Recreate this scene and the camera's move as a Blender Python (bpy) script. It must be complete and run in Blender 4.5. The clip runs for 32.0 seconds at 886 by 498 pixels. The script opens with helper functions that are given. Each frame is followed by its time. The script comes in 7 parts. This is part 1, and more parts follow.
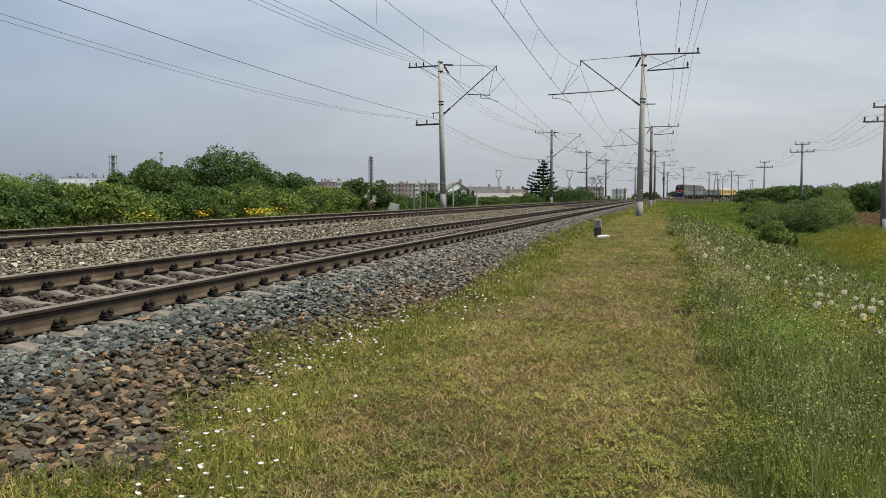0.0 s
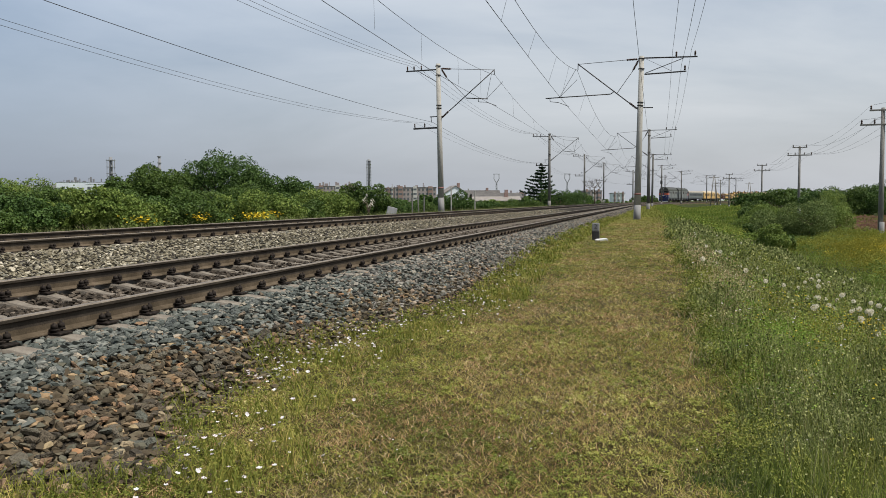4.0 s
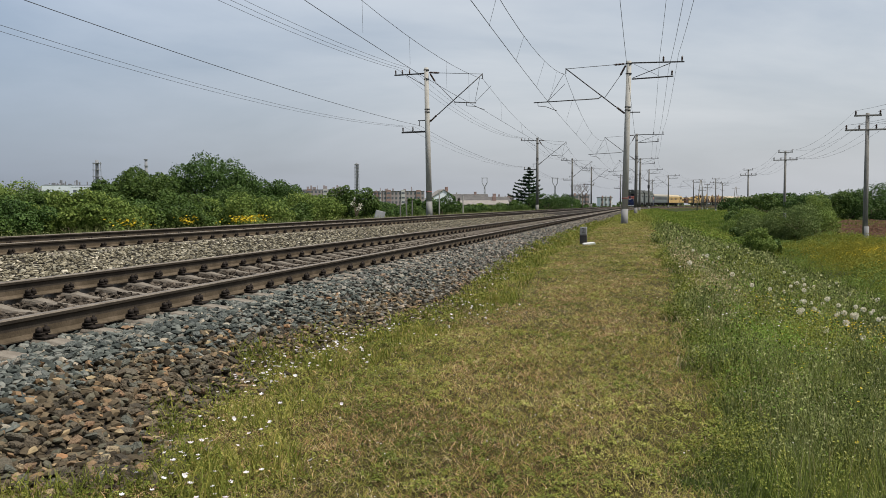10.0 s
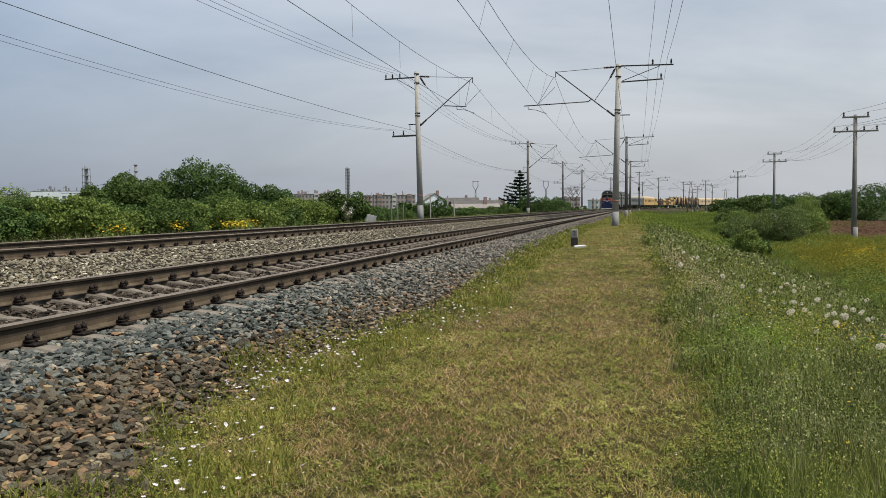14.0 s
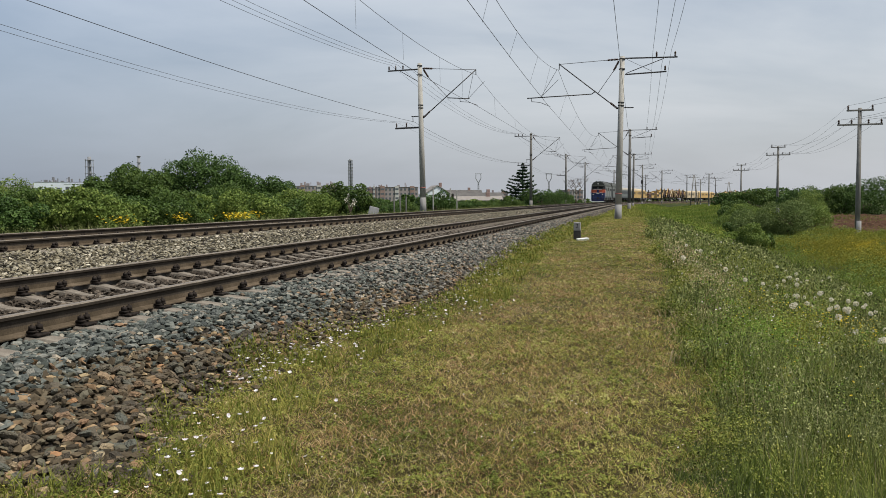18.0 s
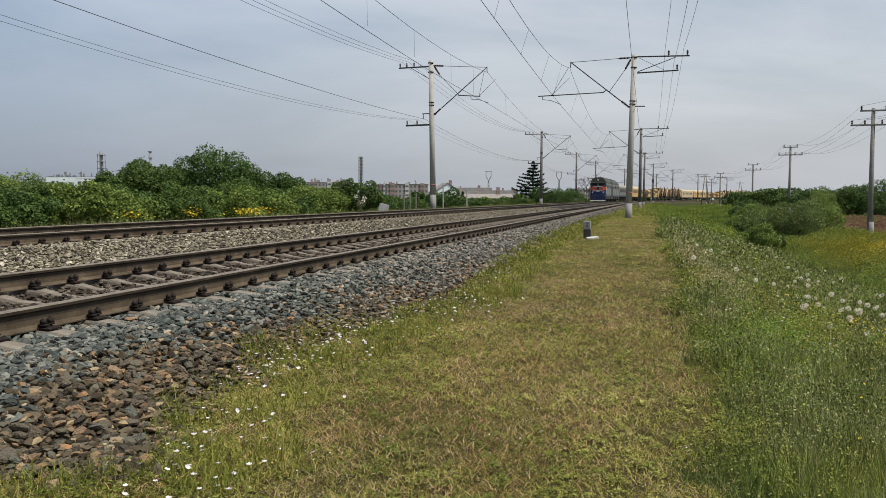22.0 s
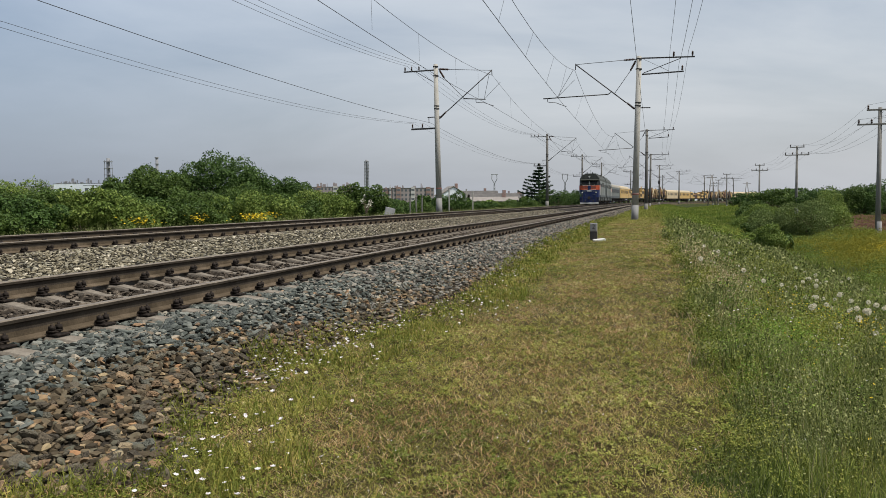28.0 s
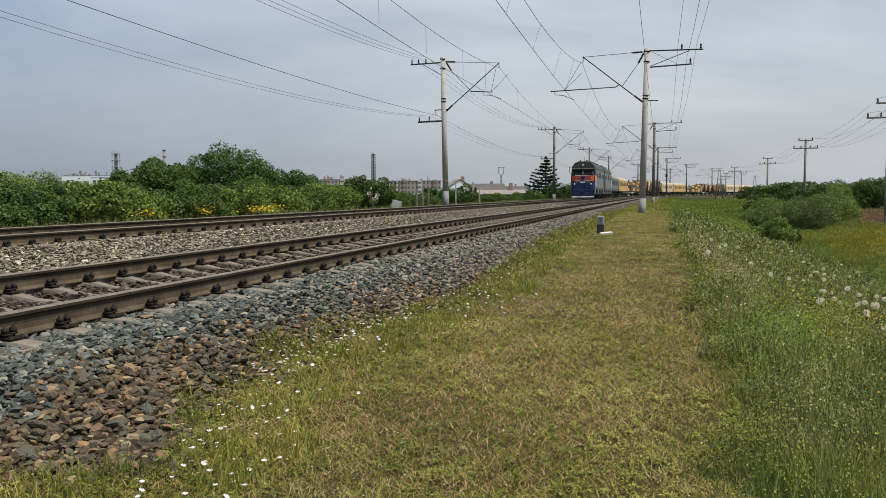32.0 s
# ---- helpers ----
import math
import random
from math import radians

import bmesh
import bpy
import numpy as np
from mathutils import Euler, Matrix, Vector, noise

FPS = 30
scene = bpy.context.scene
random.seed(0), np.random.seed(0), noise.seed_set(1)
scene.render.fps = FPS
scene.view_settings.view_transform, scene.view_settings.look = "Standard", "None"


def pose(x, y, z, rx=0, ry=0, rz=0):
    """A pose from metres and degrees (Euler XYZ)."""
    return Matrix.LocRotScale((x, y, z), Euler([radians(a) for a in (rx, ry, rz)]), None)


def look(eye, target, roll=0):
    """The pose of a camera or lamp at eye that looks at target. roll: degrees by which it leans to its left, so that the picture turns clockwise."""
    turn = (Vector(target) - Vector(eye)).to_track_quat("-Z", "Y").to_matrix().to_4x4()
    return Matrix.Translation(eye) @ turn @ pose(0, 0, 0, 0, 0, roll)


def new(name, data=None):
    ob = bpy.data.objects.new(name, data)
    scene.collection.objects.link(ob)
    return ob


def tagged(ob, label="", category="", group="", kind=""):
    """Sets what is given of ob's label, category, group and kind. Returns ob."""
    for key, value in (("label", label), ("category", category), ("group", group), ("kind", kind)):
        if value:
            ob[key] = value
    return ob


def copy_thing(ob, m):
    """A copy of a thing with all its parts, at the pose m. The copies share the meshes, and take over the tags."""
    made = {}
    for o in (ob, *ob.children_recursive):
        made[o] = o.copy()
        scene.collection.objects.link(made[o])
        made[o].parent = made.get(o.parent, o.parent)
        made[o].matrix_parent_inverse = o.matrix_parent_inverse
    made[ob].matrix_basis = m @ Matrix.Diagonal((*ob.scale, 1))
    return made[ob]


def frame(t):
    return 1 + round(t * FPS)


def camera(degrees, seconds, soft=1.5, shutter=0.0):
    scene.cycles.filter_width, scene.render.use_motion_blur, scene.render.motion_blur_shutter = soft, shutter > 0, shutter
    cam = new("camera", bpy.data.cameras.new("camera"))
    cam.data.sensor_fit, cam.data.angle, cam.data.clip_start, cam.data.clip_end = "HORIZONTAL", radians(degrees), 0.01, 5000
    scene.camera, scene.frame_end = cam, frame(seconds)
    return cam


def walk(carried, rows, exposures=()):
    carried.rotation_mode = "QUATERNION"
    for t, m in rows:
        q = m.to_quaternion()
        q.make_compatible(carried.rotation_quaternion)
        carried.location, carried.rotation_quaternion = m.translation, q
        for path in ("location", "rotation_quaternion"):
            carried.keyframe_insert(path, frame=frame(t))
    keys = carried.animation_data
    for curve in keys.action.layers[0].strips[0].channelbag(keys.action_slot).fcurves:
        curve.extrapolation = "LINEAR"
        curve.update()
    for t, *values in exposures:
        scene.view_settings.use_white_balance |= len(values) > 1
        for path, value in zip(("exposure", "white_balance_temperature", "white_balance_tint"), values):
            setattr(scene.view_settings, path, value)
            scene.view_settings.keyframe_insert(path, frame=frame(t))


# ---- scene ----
cam = camera(57.8, 32.0, soft=0.6)
EYE = (0.0, 0.0, 0.84)
# seconds and the turn of the hand-held camera in degrees
TURNS = [
(0, 86.393, 0.349, -0.216), (0.5, 86.524, 0.450, -0.213), (1, 86.748, 0.645, -0.159),
(1.5, 86.804, 0.688, -0.038), (2, 86.844, 0.674, -0.102), (2.5, 86.760, 0.582, -0.161),
(3, 86.698, 0.489, -0.216), (3.5, 86.635, 0.458, -0.283), (5.5, 86.810, 0.408, -0.584),
(6, 86.839, 0.434, -0.654), (6.5, 86.771, 0.480, -0.734), (7, 86.722, 0.452, -0.792),
(7.5, 86.722, 0.448, -0.865), (8, 86.771, 0.324, -0.923), (8.5, 86.733, 0.261, -0.991),
(9, 86.807, 0.259, -1.073), (9.5, 86.807, 0.340, -1.147), (10, 86.917, 0.333, -1.205),
(10.5, 87.067, 0.402, -1.276), (11, 87.153, 0.436, -1.366), (11.5, 87.295, 0.563, -1.453),
(12, 87.211, 0.590, -1.526), (12.5, 87.159, 0.510, -1.597), (13, 87.113, 0.446, -1.659),
(13.5, 87.188, 0.555, -1.758), (14, 87.171, 0.699, -1.840), (14.5, 87.145, 0.762, -1.866),
(16.5, 86.797, 0.479, -1.606), (17, 86.741, 0.488, -1.606), (17.5, 86.732, 0.589, -1.593),
(18, 86.624, 0.509, -1.643), (18.5, 86.637, 0.644, -1.584), (19, 86.766, 0.608, -1.622),
(19.5, 86.747, 0.423, -1.530), (20, 86.747, 0.320, -1.357), (20.5, 86.658, 0.227, -1.219),
(21, 86.561, 0.168, -1.101), (21.5, 86.430, 0.099, -1.151), (22, 86.447, 0.051, -0.934),
(22.5, 86.450, -0.058, -0.842), (23, 86.483, -0.091, -0.891), (23.5, 86.517, -0.006, -0.767),
(24, 86.417, -0.080, -0.517), (24.5, 86.372, -0.013, -0.553), (25, 86.418, -0.070, -0.558),
(25.5, 86.397, 0.045, -0.622), (27.5, 86.795, 0.549, -0.424), (28, 86.688, 0.569, -0.507),
(28.5, 86.566, 0.548, -0.492), (29, 86.450, 0.432, -0.463), (29.5, 86.359, 0.443, -0.434),
(30, 86.242, 0.442, -0.406), (30.5, 86.129, 0.474, -0.337), (31, 86.030, 0.483, -0.275),
(31.5, 86.049, 0.456, -0.057), (32, 86.185, 0.454, -0.031)
]
walk(cam, [(t, pose(*EYE, rx, ry, rz)) for t, rx, ry, rz in TURNS], exposures=[(0.0, 0.0), (13.0, -0.06), (32.0, -0.06)])

# ---- light: hazy midday sun behind thin cloud ----
SUN_ELEV, SUN_AZ = radians(62), radians(118)      # azimuth clockwise from +y
world = bpy.data.worlds.new("sky")
scene.world = world
world.use_nodes = True
wn, wl = world.node_tree.nodes, world.node_tree.links
wn.clear()
w_out = wn.new("ShaderNodeOutputWorld")
w_bg = wn.new("ShaderNodeBackground")
w_sky = wn.new("ShaderNodeTexSky")
w_sky.sky_type, w_sky.sun_disc = "NISHITA", False
w_sky.sun_elevation, w_sky.sun_rotation = SUN_ELEV, SUN_AZ
w_sky.air_density, w_sky.dust_density, w_sky.ozone_density = 1.0, 2.2, 1.6
w_bg.inputs["Strength"].default_value = 0.105
w_tc = wn.new("ShaderNodeTexCoord")
w_sep = wn.new("ShaderNodeSeparateXYZ")
wl.new(w_tc.outputs["Generated"], w_sep.inputs[0])


def wmath(op, a, b=0.0, clamp=False):
    n = wn.new("ShaderNodeMath")
    n.operation, n.use_clamp = op, clamp
    for i, v in enumerate((a, b)):
        if isinstance(v, (int, float)):
            n.inputs[i].default_value = v
        else:
            wl.new(v, n.inputs[i])
    return n.outputs[0]


# cloud sheet: directions are laid out on a plane high above, so the streaks narrow to the horizon
w_zz = wmath("MAXIMUM", wmath("ADD", w_sep.outputs[2], 0.28), 0.05)
w_cx, w_cy = wmath("DIVIDE", w_sep.outputs[0], w_zz), wmath("DIVIDE", w_sep.outputs[1], w_zz)
w_comb = wn.new("ShaderNodeCombineXYZ")
wl.new(wmath("MULTIPLY", w_cx, 0.9), w_comb.inputs[0])
wl.new(wmath("MULTIPLY", w_cy, 1.5), w_comb.inputs[1])
w_noise = wn.new("ShaderNodeTexNoise")
w_noise.inputs["Scale"].default_value, w_noise.inputs["Detail"].default_value = 0.75, 7.0
w_noise.inputs["Roughness"].default_value, w_noise.inputs["Distortion"].default_value = 0.55, 0.35
wl.new(w_comb.outputs[0], w_noise.inputs["Vector"])
w_ramp = wn.new("ShaderNodeValToRGB")
w_ramp.color_ramp.elements[0].position, w_ramp.color_ramp.elements[1].position = 0.26, 0.70
w_ramp.color_ramp.elements[0].color = (0.24, 0.24, 0.24, 1)
wl.new(w_noise.outputs["Fac"], w_ramp.inputs[0])
w_fac = wmath("MULTIPLY", w_ramp.outputs[0], 0.86)
w_mix = wn.new("ShaderNodeMixRGB")
wl.new(w_fac, w_mix.inputs[0])
wl.new(w_sky.outputs[0], w_mix.inputs[1])
w_east = wmath("ADD", wmath("MULTIPLY", w_sep.outputs[0], 1.8), 0.84, True)
w_cloud = wn.new("ShaderNodeMixRGB")
wl.new(w_east, w_cloud.inputs[0])
w_cloud.inputs[1].default_value, w_cloud.inputs[2].default_value = (5.3, 6.2, 7.5, 1), (8.7, 9.0, 9.2, 1)
wl.new(w_cloud.outputs[0], w_mix.inputs[2])
# haze low over the land, brighter towards the east
w_side = wn.new("ShaderNodeMixRGB")
wl.new(wmath("ADD", wmath("MULTIPLY", w_sep.outputs[0], 1.1), 0.5, True), w_side.inputs[0])
w_side.inputs[1].default_value, w_side.inputs[2].default_value = (2.75, 3.1, 3.75, 1), (4.9, 5.1, 5.5, 1)
w_low = wmath("SUBTRACT", 1.0, wmath("MULTIPLY", w_sep.outputs[2], 4.2, True), True)
w_fog = wn.new("ShaderNodeMixRGB")
wl.new(wmath("MULTIPLY", wmath("POWER", w_low, 1.3), 0.9), w_fog.inputs[0])
wl.new(w_mix.outputs[0], w_fog.inputs[1]), wl.new(w_side.outputs[0], w_fog.inputs[2])
wl.new(w_fog.outputs[0], w_bg.inputs["Color"])
wl.new(w_bg.outputs[0], w_out.inputs[0])

sun = new("sun", bpy.data.lights.new("sun", "SUN"))
sun.data.energy, sun.data.angle, sun.data.color = 5.0, radians(4.0), (1.0, 0.95, 0.87)
sun_dir = Vector((math.sin(SUN_AZ) * math.cos(SUN_ELEV), math.cos(SUN_AZ) * math.cos(SUN_ELEV), math.sin(SUN_ELEV)))
sun.matrix_world = look(sun_dir * 50, (0, 0, 0))


# ---- materials ----
def material(name, rough=0.8, metal=0.0, spec=0.3):
    m = bpy.data.materials.new(name)
    m.use_nodes = True
    b = m.node_tree.nodes["Principled BSDF"]
    b.inputs["Roughness"].default_value, b.inputs["Metallic"].default_value = rough, metal
    b.inputs["Specular IOR Level"].default_value = spec
    return m, m.node_tree.nodes, m.node_tree.links, b


def ramp_node(nodes, stops):
    r = nodes.new("ShaderNodeValToRGB")
    while len(r.color_ramp.elements) < len(stops):
        r.color_ramp.elements.new(0.5)
    for e, (p, c) in zip(r.color_ramp.elements, stops):
        e.position, e.color = p, (*c, 1)
    return r


def noisy(name, stops, scale=3.0, detail=6, rough=0.8, metal=0.0, bump=0.3, spec=0.06, stretch=(1, 1, 1), fine=60.0, fine_amount=0.25, dist=0.01):
    """A surface with blotches of the given colours, a fine grain over them and fine relief."""
    m, n, l, b = material(name, rough, metal, spec)
    tc, mp = n.new("ShaderNodeTexCoord"), n.new("ShaderNodeMapping")
    mp.inputs["Scale"].default_value = stretch
    l.new(tc.outputs["Object"], mp.inputs[0])
    a, f = n.new("ShaderNodeTexNoise"), n.new("ShaderNodeTexNoise")
    a.inputs["Scale"].default_value, a.inputs["Detail"].default_value = scale, detail
    a.inputs["Roughness"].default_value = 0.65
    f.inputs["Scale"].default_value, f.inputs["Detail"].default_value = fine, 3
    l.new(mp.outputs[0], a.inputs["Vector"]), l.new(mp.outputs[0], f.inputs["Vector"])
    r = ramp_node(n, stops)
    l.new(a.outputs["Fac"], r.inputs[0])
    mx = n.new("ShaderNodeMixRGB")
    mx.blend_type = "OVERLAY"
    mx.inputs[0].default_value = fine_amount
    l.new(r.outputs[0], mx.inputs[1]), l.new(f.outputs["Fac"], mx.inputs[2])
    l.new(mx.outputs[0], b.inputs["Base Color"])
    bp = n.new("ShaderNodeBump")
    bp.inputs["Strength"].default_value, bp.inputs["Distance"].default_value = bump, dist
    l.new(f.outputs["Fac"], bp.inputs["Height"]), l.new(bp.outputs[0], b.inputs["Normal"])
    return m


def island(name, stops, rough=0.7, translucent=0.0, scale=0.0, spec=0.08, patch=None):
    """Many small loose pieces in one mesh: each takes a colour of its own; patch shifts the colours over the ground at a larger scale."""
    m, n, l, b = material(name, rough, 0.0, spec)
    g = n.new("ShaderNodeNewGeometry")
    r = ramp_node(n, stops)
    src = g.outputs["Random Per Island"]
    if patch:
        tc, ns = n.new("ShaderNodeTexCoord"), n.new("ShaderNodeTexNoise")
        ns.inputs["Scale"].default_value, ns.inputs["Detail"].default_value = patch[0], 5
        l.new(tc.outputs["Object"], ns.inputs["Vector"])
        mr = n.new("ShaderNodeMapRange")
        mr.inputs[1].default_value, mr.inputs[2].default_value = 0.3, 0.7
        l.new(ns.outputs["Fac"], mr.inputs[0])
        mx = n.new("ShaderNodeMixRGB")
        mx.inputs[0].default_value = patch[1]
        l.new(src, mx.inputs[1]), l.new(mr.outputs[0], mx.inputs[2])
        src = mx.outputs[0]
    l.new(src, r.inputs[0])
    col = r.outputs[0]
    if scale:
        tc, ns = n.new("ShaderNodeTexCoord"), n.new("ShaderNodeTexNoise")
        ns.inputs["Scale"].default_value, ns.inputs["Detail"].default_value = scale, 4
        l.new(tc.outputs["Object"], ns.inputs["Vector"])
        ov = n.new("ShaderNodeMixRGB")
        ov.blend_type, ov.inputs[0].default_value = "OVERLAY", 0.45
        l.new(col, ov.inputs[1]), l.new(ns.outputs["Fac"], ov.inputs[2])
        col = ov.outputs[0]
        bp = n.new("ShaderNodeBump")
        bp.inputs["Strength"].default_value, bp.inputs["Distance"].default_value = 0.6, 0.012
        l.new(ns.outputs["Fac"], bp.inputs["Height"]), l.new(bp.outputs[0], b.inputs["Normal"])
    l.new(col, b.inputs["Base Color"])
    if translucent:
        b.inputs["Transmission Weight"].default_value = 0.0
        tr = n.new("ShaderNodeBsdfTranslucent")
        l.new(col, tr.inputs[0])
        ms = n.new("ShaderNodeMixShader")
        ms.inputs[0].default_value = translucent
        l.new(b.outputs[0], ms.inputs[1]), l.new(tr.outputs[0], ms.inputs[2])
        l.new(ms.outputs[0], n["Material Output"].inputs[0])
    return m


def paint(name, colour, rough=0.45, metal=0.0, dirt=(0.10, 0.085, 0.07), amount=0.35, scale=1.2, spec=0.25):
    """Paint with dust and streaks."""
    m, n, l, b = material(name, rough, metal, spec)
    tc, mp, a = n.new("ShaderNodeTexCoord"), n.new("ShaderNodeMapping"), n.new("ShaderNodeTexNoise")
    mp.inputs["Scale"].default_value = (1.0, 1.0, 0.25)
    a.inputs["Scale"].default_value, a.inputs["Detail"].default_value = scale * 3, 8
    l.new(tc.outputs["Object"], mp.inputs[0]), l.new(mp.outputs[0], a.inputs["Vector"])
    r = ramp_node(n, [(0.42, (0, 0, 0)), (0.75, (amount, amount, amount))])
    l.new(a.outputs["Fac"], r.inputs[0])
    mx = n.new("ShaderNodeMixRGB")
    l.new(r.outputs[0], mx.inputs[0])
    mx.inputs[1].default_value, mx.inputs[2].default_value = (*colour, 1), (*dirt, 1)
    l.new(mx.outputs[0], b.inputs["Base Color"])
    return m


M_BLUE_STONE = island("grey_blue_ballast", [(0.0, (0.041, 0.047, 0.042)), (0.35, (0.079, 0.088, 0.078)), (0.7, (0.130, 0.138, 0.122)), (0.86, (0.198, 0.199, 0.174)), (0.94, (0.126, 0.097, 0.068)), (0.985, (0.312, 0.285, 0.226)), (1.0, (0.228, 0.137, 0.077))], 0.85, scale=30.0)
M_BROWN_STONE = island("rusty_brown_ballast", [(0.0, (0.032, 0.026, 0.018)), (0.25, (0.067, 0.053, 0.035)), (0.5, (0.110, 0.085, 0.054)), (0.68, (0.088, 0.087, 0.065)), (0.84, (0.152, 0.112, 0.068)), (0.94, (0.213, 0.132, 0.073)), (0.985, (0.317, 0.248, 0.146)), (1.0, (0.268, 0.147, 0.076))], 0.85, scale=30.0)
M_TAN_STONE = island("tan_ballast", [(0.0, (0.068, 0.059, 0.038)), (0.3, (0.161, 0.140, 0.096)), (0.6, (0.264, 0.233, 0.163)), (0.8, (0.145, 0.138, 0.110)), (0.93, (0.362, 0.324, 0.242)), (1.0, (0.527, 0.474, 0.369))], 0.85, scale=30.0)
def loose_stone(name, stops):
    """The nearest stones, each with a tint of its own."""
    m, n, l, b = material(name, 0.85)
    oi = n.new("ShaderNodeObjectInfo")
    r = ramp_node(n, stops)
    l.new(oi.outputs["Random"], r.inputs[0])
    tc, ns, ov = n.new("ShaderNodeTexCoord"), n.new("ShaderNodeTexNoise"), n.new("ShaderNodeMixRGB")
    ns.inputs["Scale"].default_value, ns.inputs["Detail"].default_value = 3.0, 6
    l.new(tc.outputs["Object"], ns.inputs["Vector"])
    ov.blend_type, ov.inputs[0].default_value = "OVERLAY", 0.5
    l.new(r.outputs[0], ov.inputs[1]), l.new(ns.outputs["Fac"], ov.inputs[2])
    l.new(ov.outputs[0], b.inputs["Base Color"])
    bp = n.new("ShaderNodeBump")
    bp.inputs["Strength"].default_value, bp.inputs["Distance"].default_value = 0.6, 0.2
    l.new(ns.outputs["Fac"], bp.inputs["Height"]), l.new(bp.outputs[0], b.inputs["Normal"])
    return m


M_LOOSE_STONE = loose_stone("loose_stone", [(0.0, (0.039, 0.033, 0.024)), (0.3, (0.081, 0.066, 0.045)), (0.55, (0.127, 0.100, 0.067)), (0.70, (0.101, 0.106, 0.085)), (0.84, (0.172, 0.127, 0.081)), (0.94, (0.241, 0.147, 0.084)), (1.0, (0.333, 0.270, 0.167))])
M_LOOSE_BLUE = loose_stone("loose_blue_stone", [(0.0, (0.047, 0.054, 0.049)), (0.45, (0.090, 0.100, 0.089)), (0.75, (0.140, 0.148, 0.132)), (0.94, (0.224, 0.217, 0.184)), (1.0, (0.213, 0.138, 0.082))])
M_GREY_STONE = island("pale_grey_ballast", [(0.0, (0.050, 0.046, 0.040)), (0.4, (0.128, 0.121, 0.106)), (0.75, (0.225, 0.208, 0.176)), (0.92, (0.195, 0.135, 0.090)), (1.0, (0.34, 0.30, 0.24))], 0.85, scale=30.0)
M_CRIB_STONE = island("dark_crib_ballast", [(0.0, (0.023, 0.019, 0.015)), (0.4, (0.048, 0.039, 0.030)), (0.75, (0.085, 0.069, 0.053)), (1.0, (0.155, 0.128, 0.100))], 0.9, scale=30.0)
# bed nearly black: the deep shade between the stones is put into its colour
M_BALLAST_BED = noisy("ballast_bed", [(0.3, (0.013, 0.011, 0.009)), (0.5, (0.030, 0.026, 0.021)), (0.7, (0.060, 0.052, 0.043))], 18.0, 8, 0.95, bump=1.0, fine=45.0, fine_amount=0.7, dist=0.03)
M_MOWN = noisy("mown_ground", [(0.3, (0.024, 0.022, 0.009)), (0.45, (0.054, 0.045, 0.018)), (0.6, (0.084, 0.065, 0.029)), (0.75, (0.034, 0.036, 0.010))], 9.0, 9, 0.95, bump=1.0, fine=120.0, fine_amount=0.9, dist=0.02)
M_WILD = noisy("wild_ground", [(0.3, (0.015, 0.023, 0.006)), (0.5, (0.030, 0.039, 0.011)), (0.7, (0.054, 0.057, 0.018))], 0.9, 8, 0.95, bump=0.9, fine=30.0, fine_amount=0.6, dist=0.03)
M_FAR_FIELD = noisy("far_field", [(0.3, (0.07, 0.10, 0.03)), (0.55, (0.11, 0.14, 0.045)), (0.75, (0.16, 0.15, 0.07))], 0.05, 8, 0.95, bump=0.3, fine=1.0, fine_amount=0.4, dist=0.1)
M_RAIL_TOP = noisy("worn_rail_head", [(0.3, (0.135, 0.108, 0.080)), (0.7, (0.215, 0.180, 0.138))], 6.0, 5, 0.5, 0.2, bump=0.1, stretch=(1, 1, 1), spec=0.4)
M_RAIL_RUST = noisy("rusty_rail_web", [(0.3, (0.050, 0.039, 0.026)), (0.5, (0.088, 0.068, 0.046)), (0.72, (0.144, 0.112, 0.080))], 3.0, 8, 0.85, 0.1, bump=0.35, fine=70.0, fine_amount=0.4)
# upper web: grease, with the overhanging head's shade painted into the colour
M_RAIL_GREASE_SHADE = noisy("greased_shaded_rail_web", [(0.3, (0.032, 0.026, 0.021)), (0.6, (0.057, 0.047, 0.036)), (0.8, (0.090, 0.074, 0.055))], 3.0, 8, 0.8, 0.0, bump=0.3, fine=70.0, fine_amount=0.4)
M_SLEEPER = noisy("sleeper_concrete", [(0.3, (0.117, 0.101, 0.082)), (0.5, (0.171, 0.148, 0.121)), (0.7, (0.241, 0.215, 0.177))], 5.0, 8, 0.9, bump=0.5, fine=60.0)
M_FASTENER = noisy("oily_fastening_steel", [(0.35, (0.014, 0.012, 0.011)), (0.7, (0.042, 0.033, 0.027))], 20.0, 5, 0.65, 0.3, bump=0.4)
M_MAST = noisy("mast_concrete", [(0.3, (0.305, 0.292, 0.262)), (0.5, (0.345, 0.332, 0.300)), (0.72, (0.385, 0.374, 0.342))], 1.2, 8, 0.9, bump=0.3, stretch=(3, 3, 1.6), fine=40.0)
M_WHITE = paint("white_paint", (0.29, 0.295, 0.30), 0.6, amount=0.5)
# darker concrete for all but the nearest mast on each side
M_MAST_DARK = noisy("darker_mast_concrete", [(0.3, (0.095, 0.092, 0.085)), (0.5, (0.135, 0.13, 0.12)), (0.72, (0.19, 0.185, 0.17))], 1.2, 8, 0.9, bump=0.3, stretch=(3, 3, 0.5), fine=40.0)
M_WHITEWASH = paint("dull_whitewash", (0.245, 0.243, 0.237), 0.8, amount=0.5, spec=0.05)
M_LIME = paint("fresh_lime", (0.62, 0.62, 0.60), 0.8, amount=0.3, spec=0.05)
M_REDBAND = paint("faded_red_paint", (0.27, 0.11, 0.095), 0.6)
M_STEEL = noisy("dark_bracket_steel", [(0.35, (0.045, 0.045, 0.047)), (0.7, (0.10, 0.095, 0.09))], 8.0, 5, 0.6, 0.5, bump=0.2)
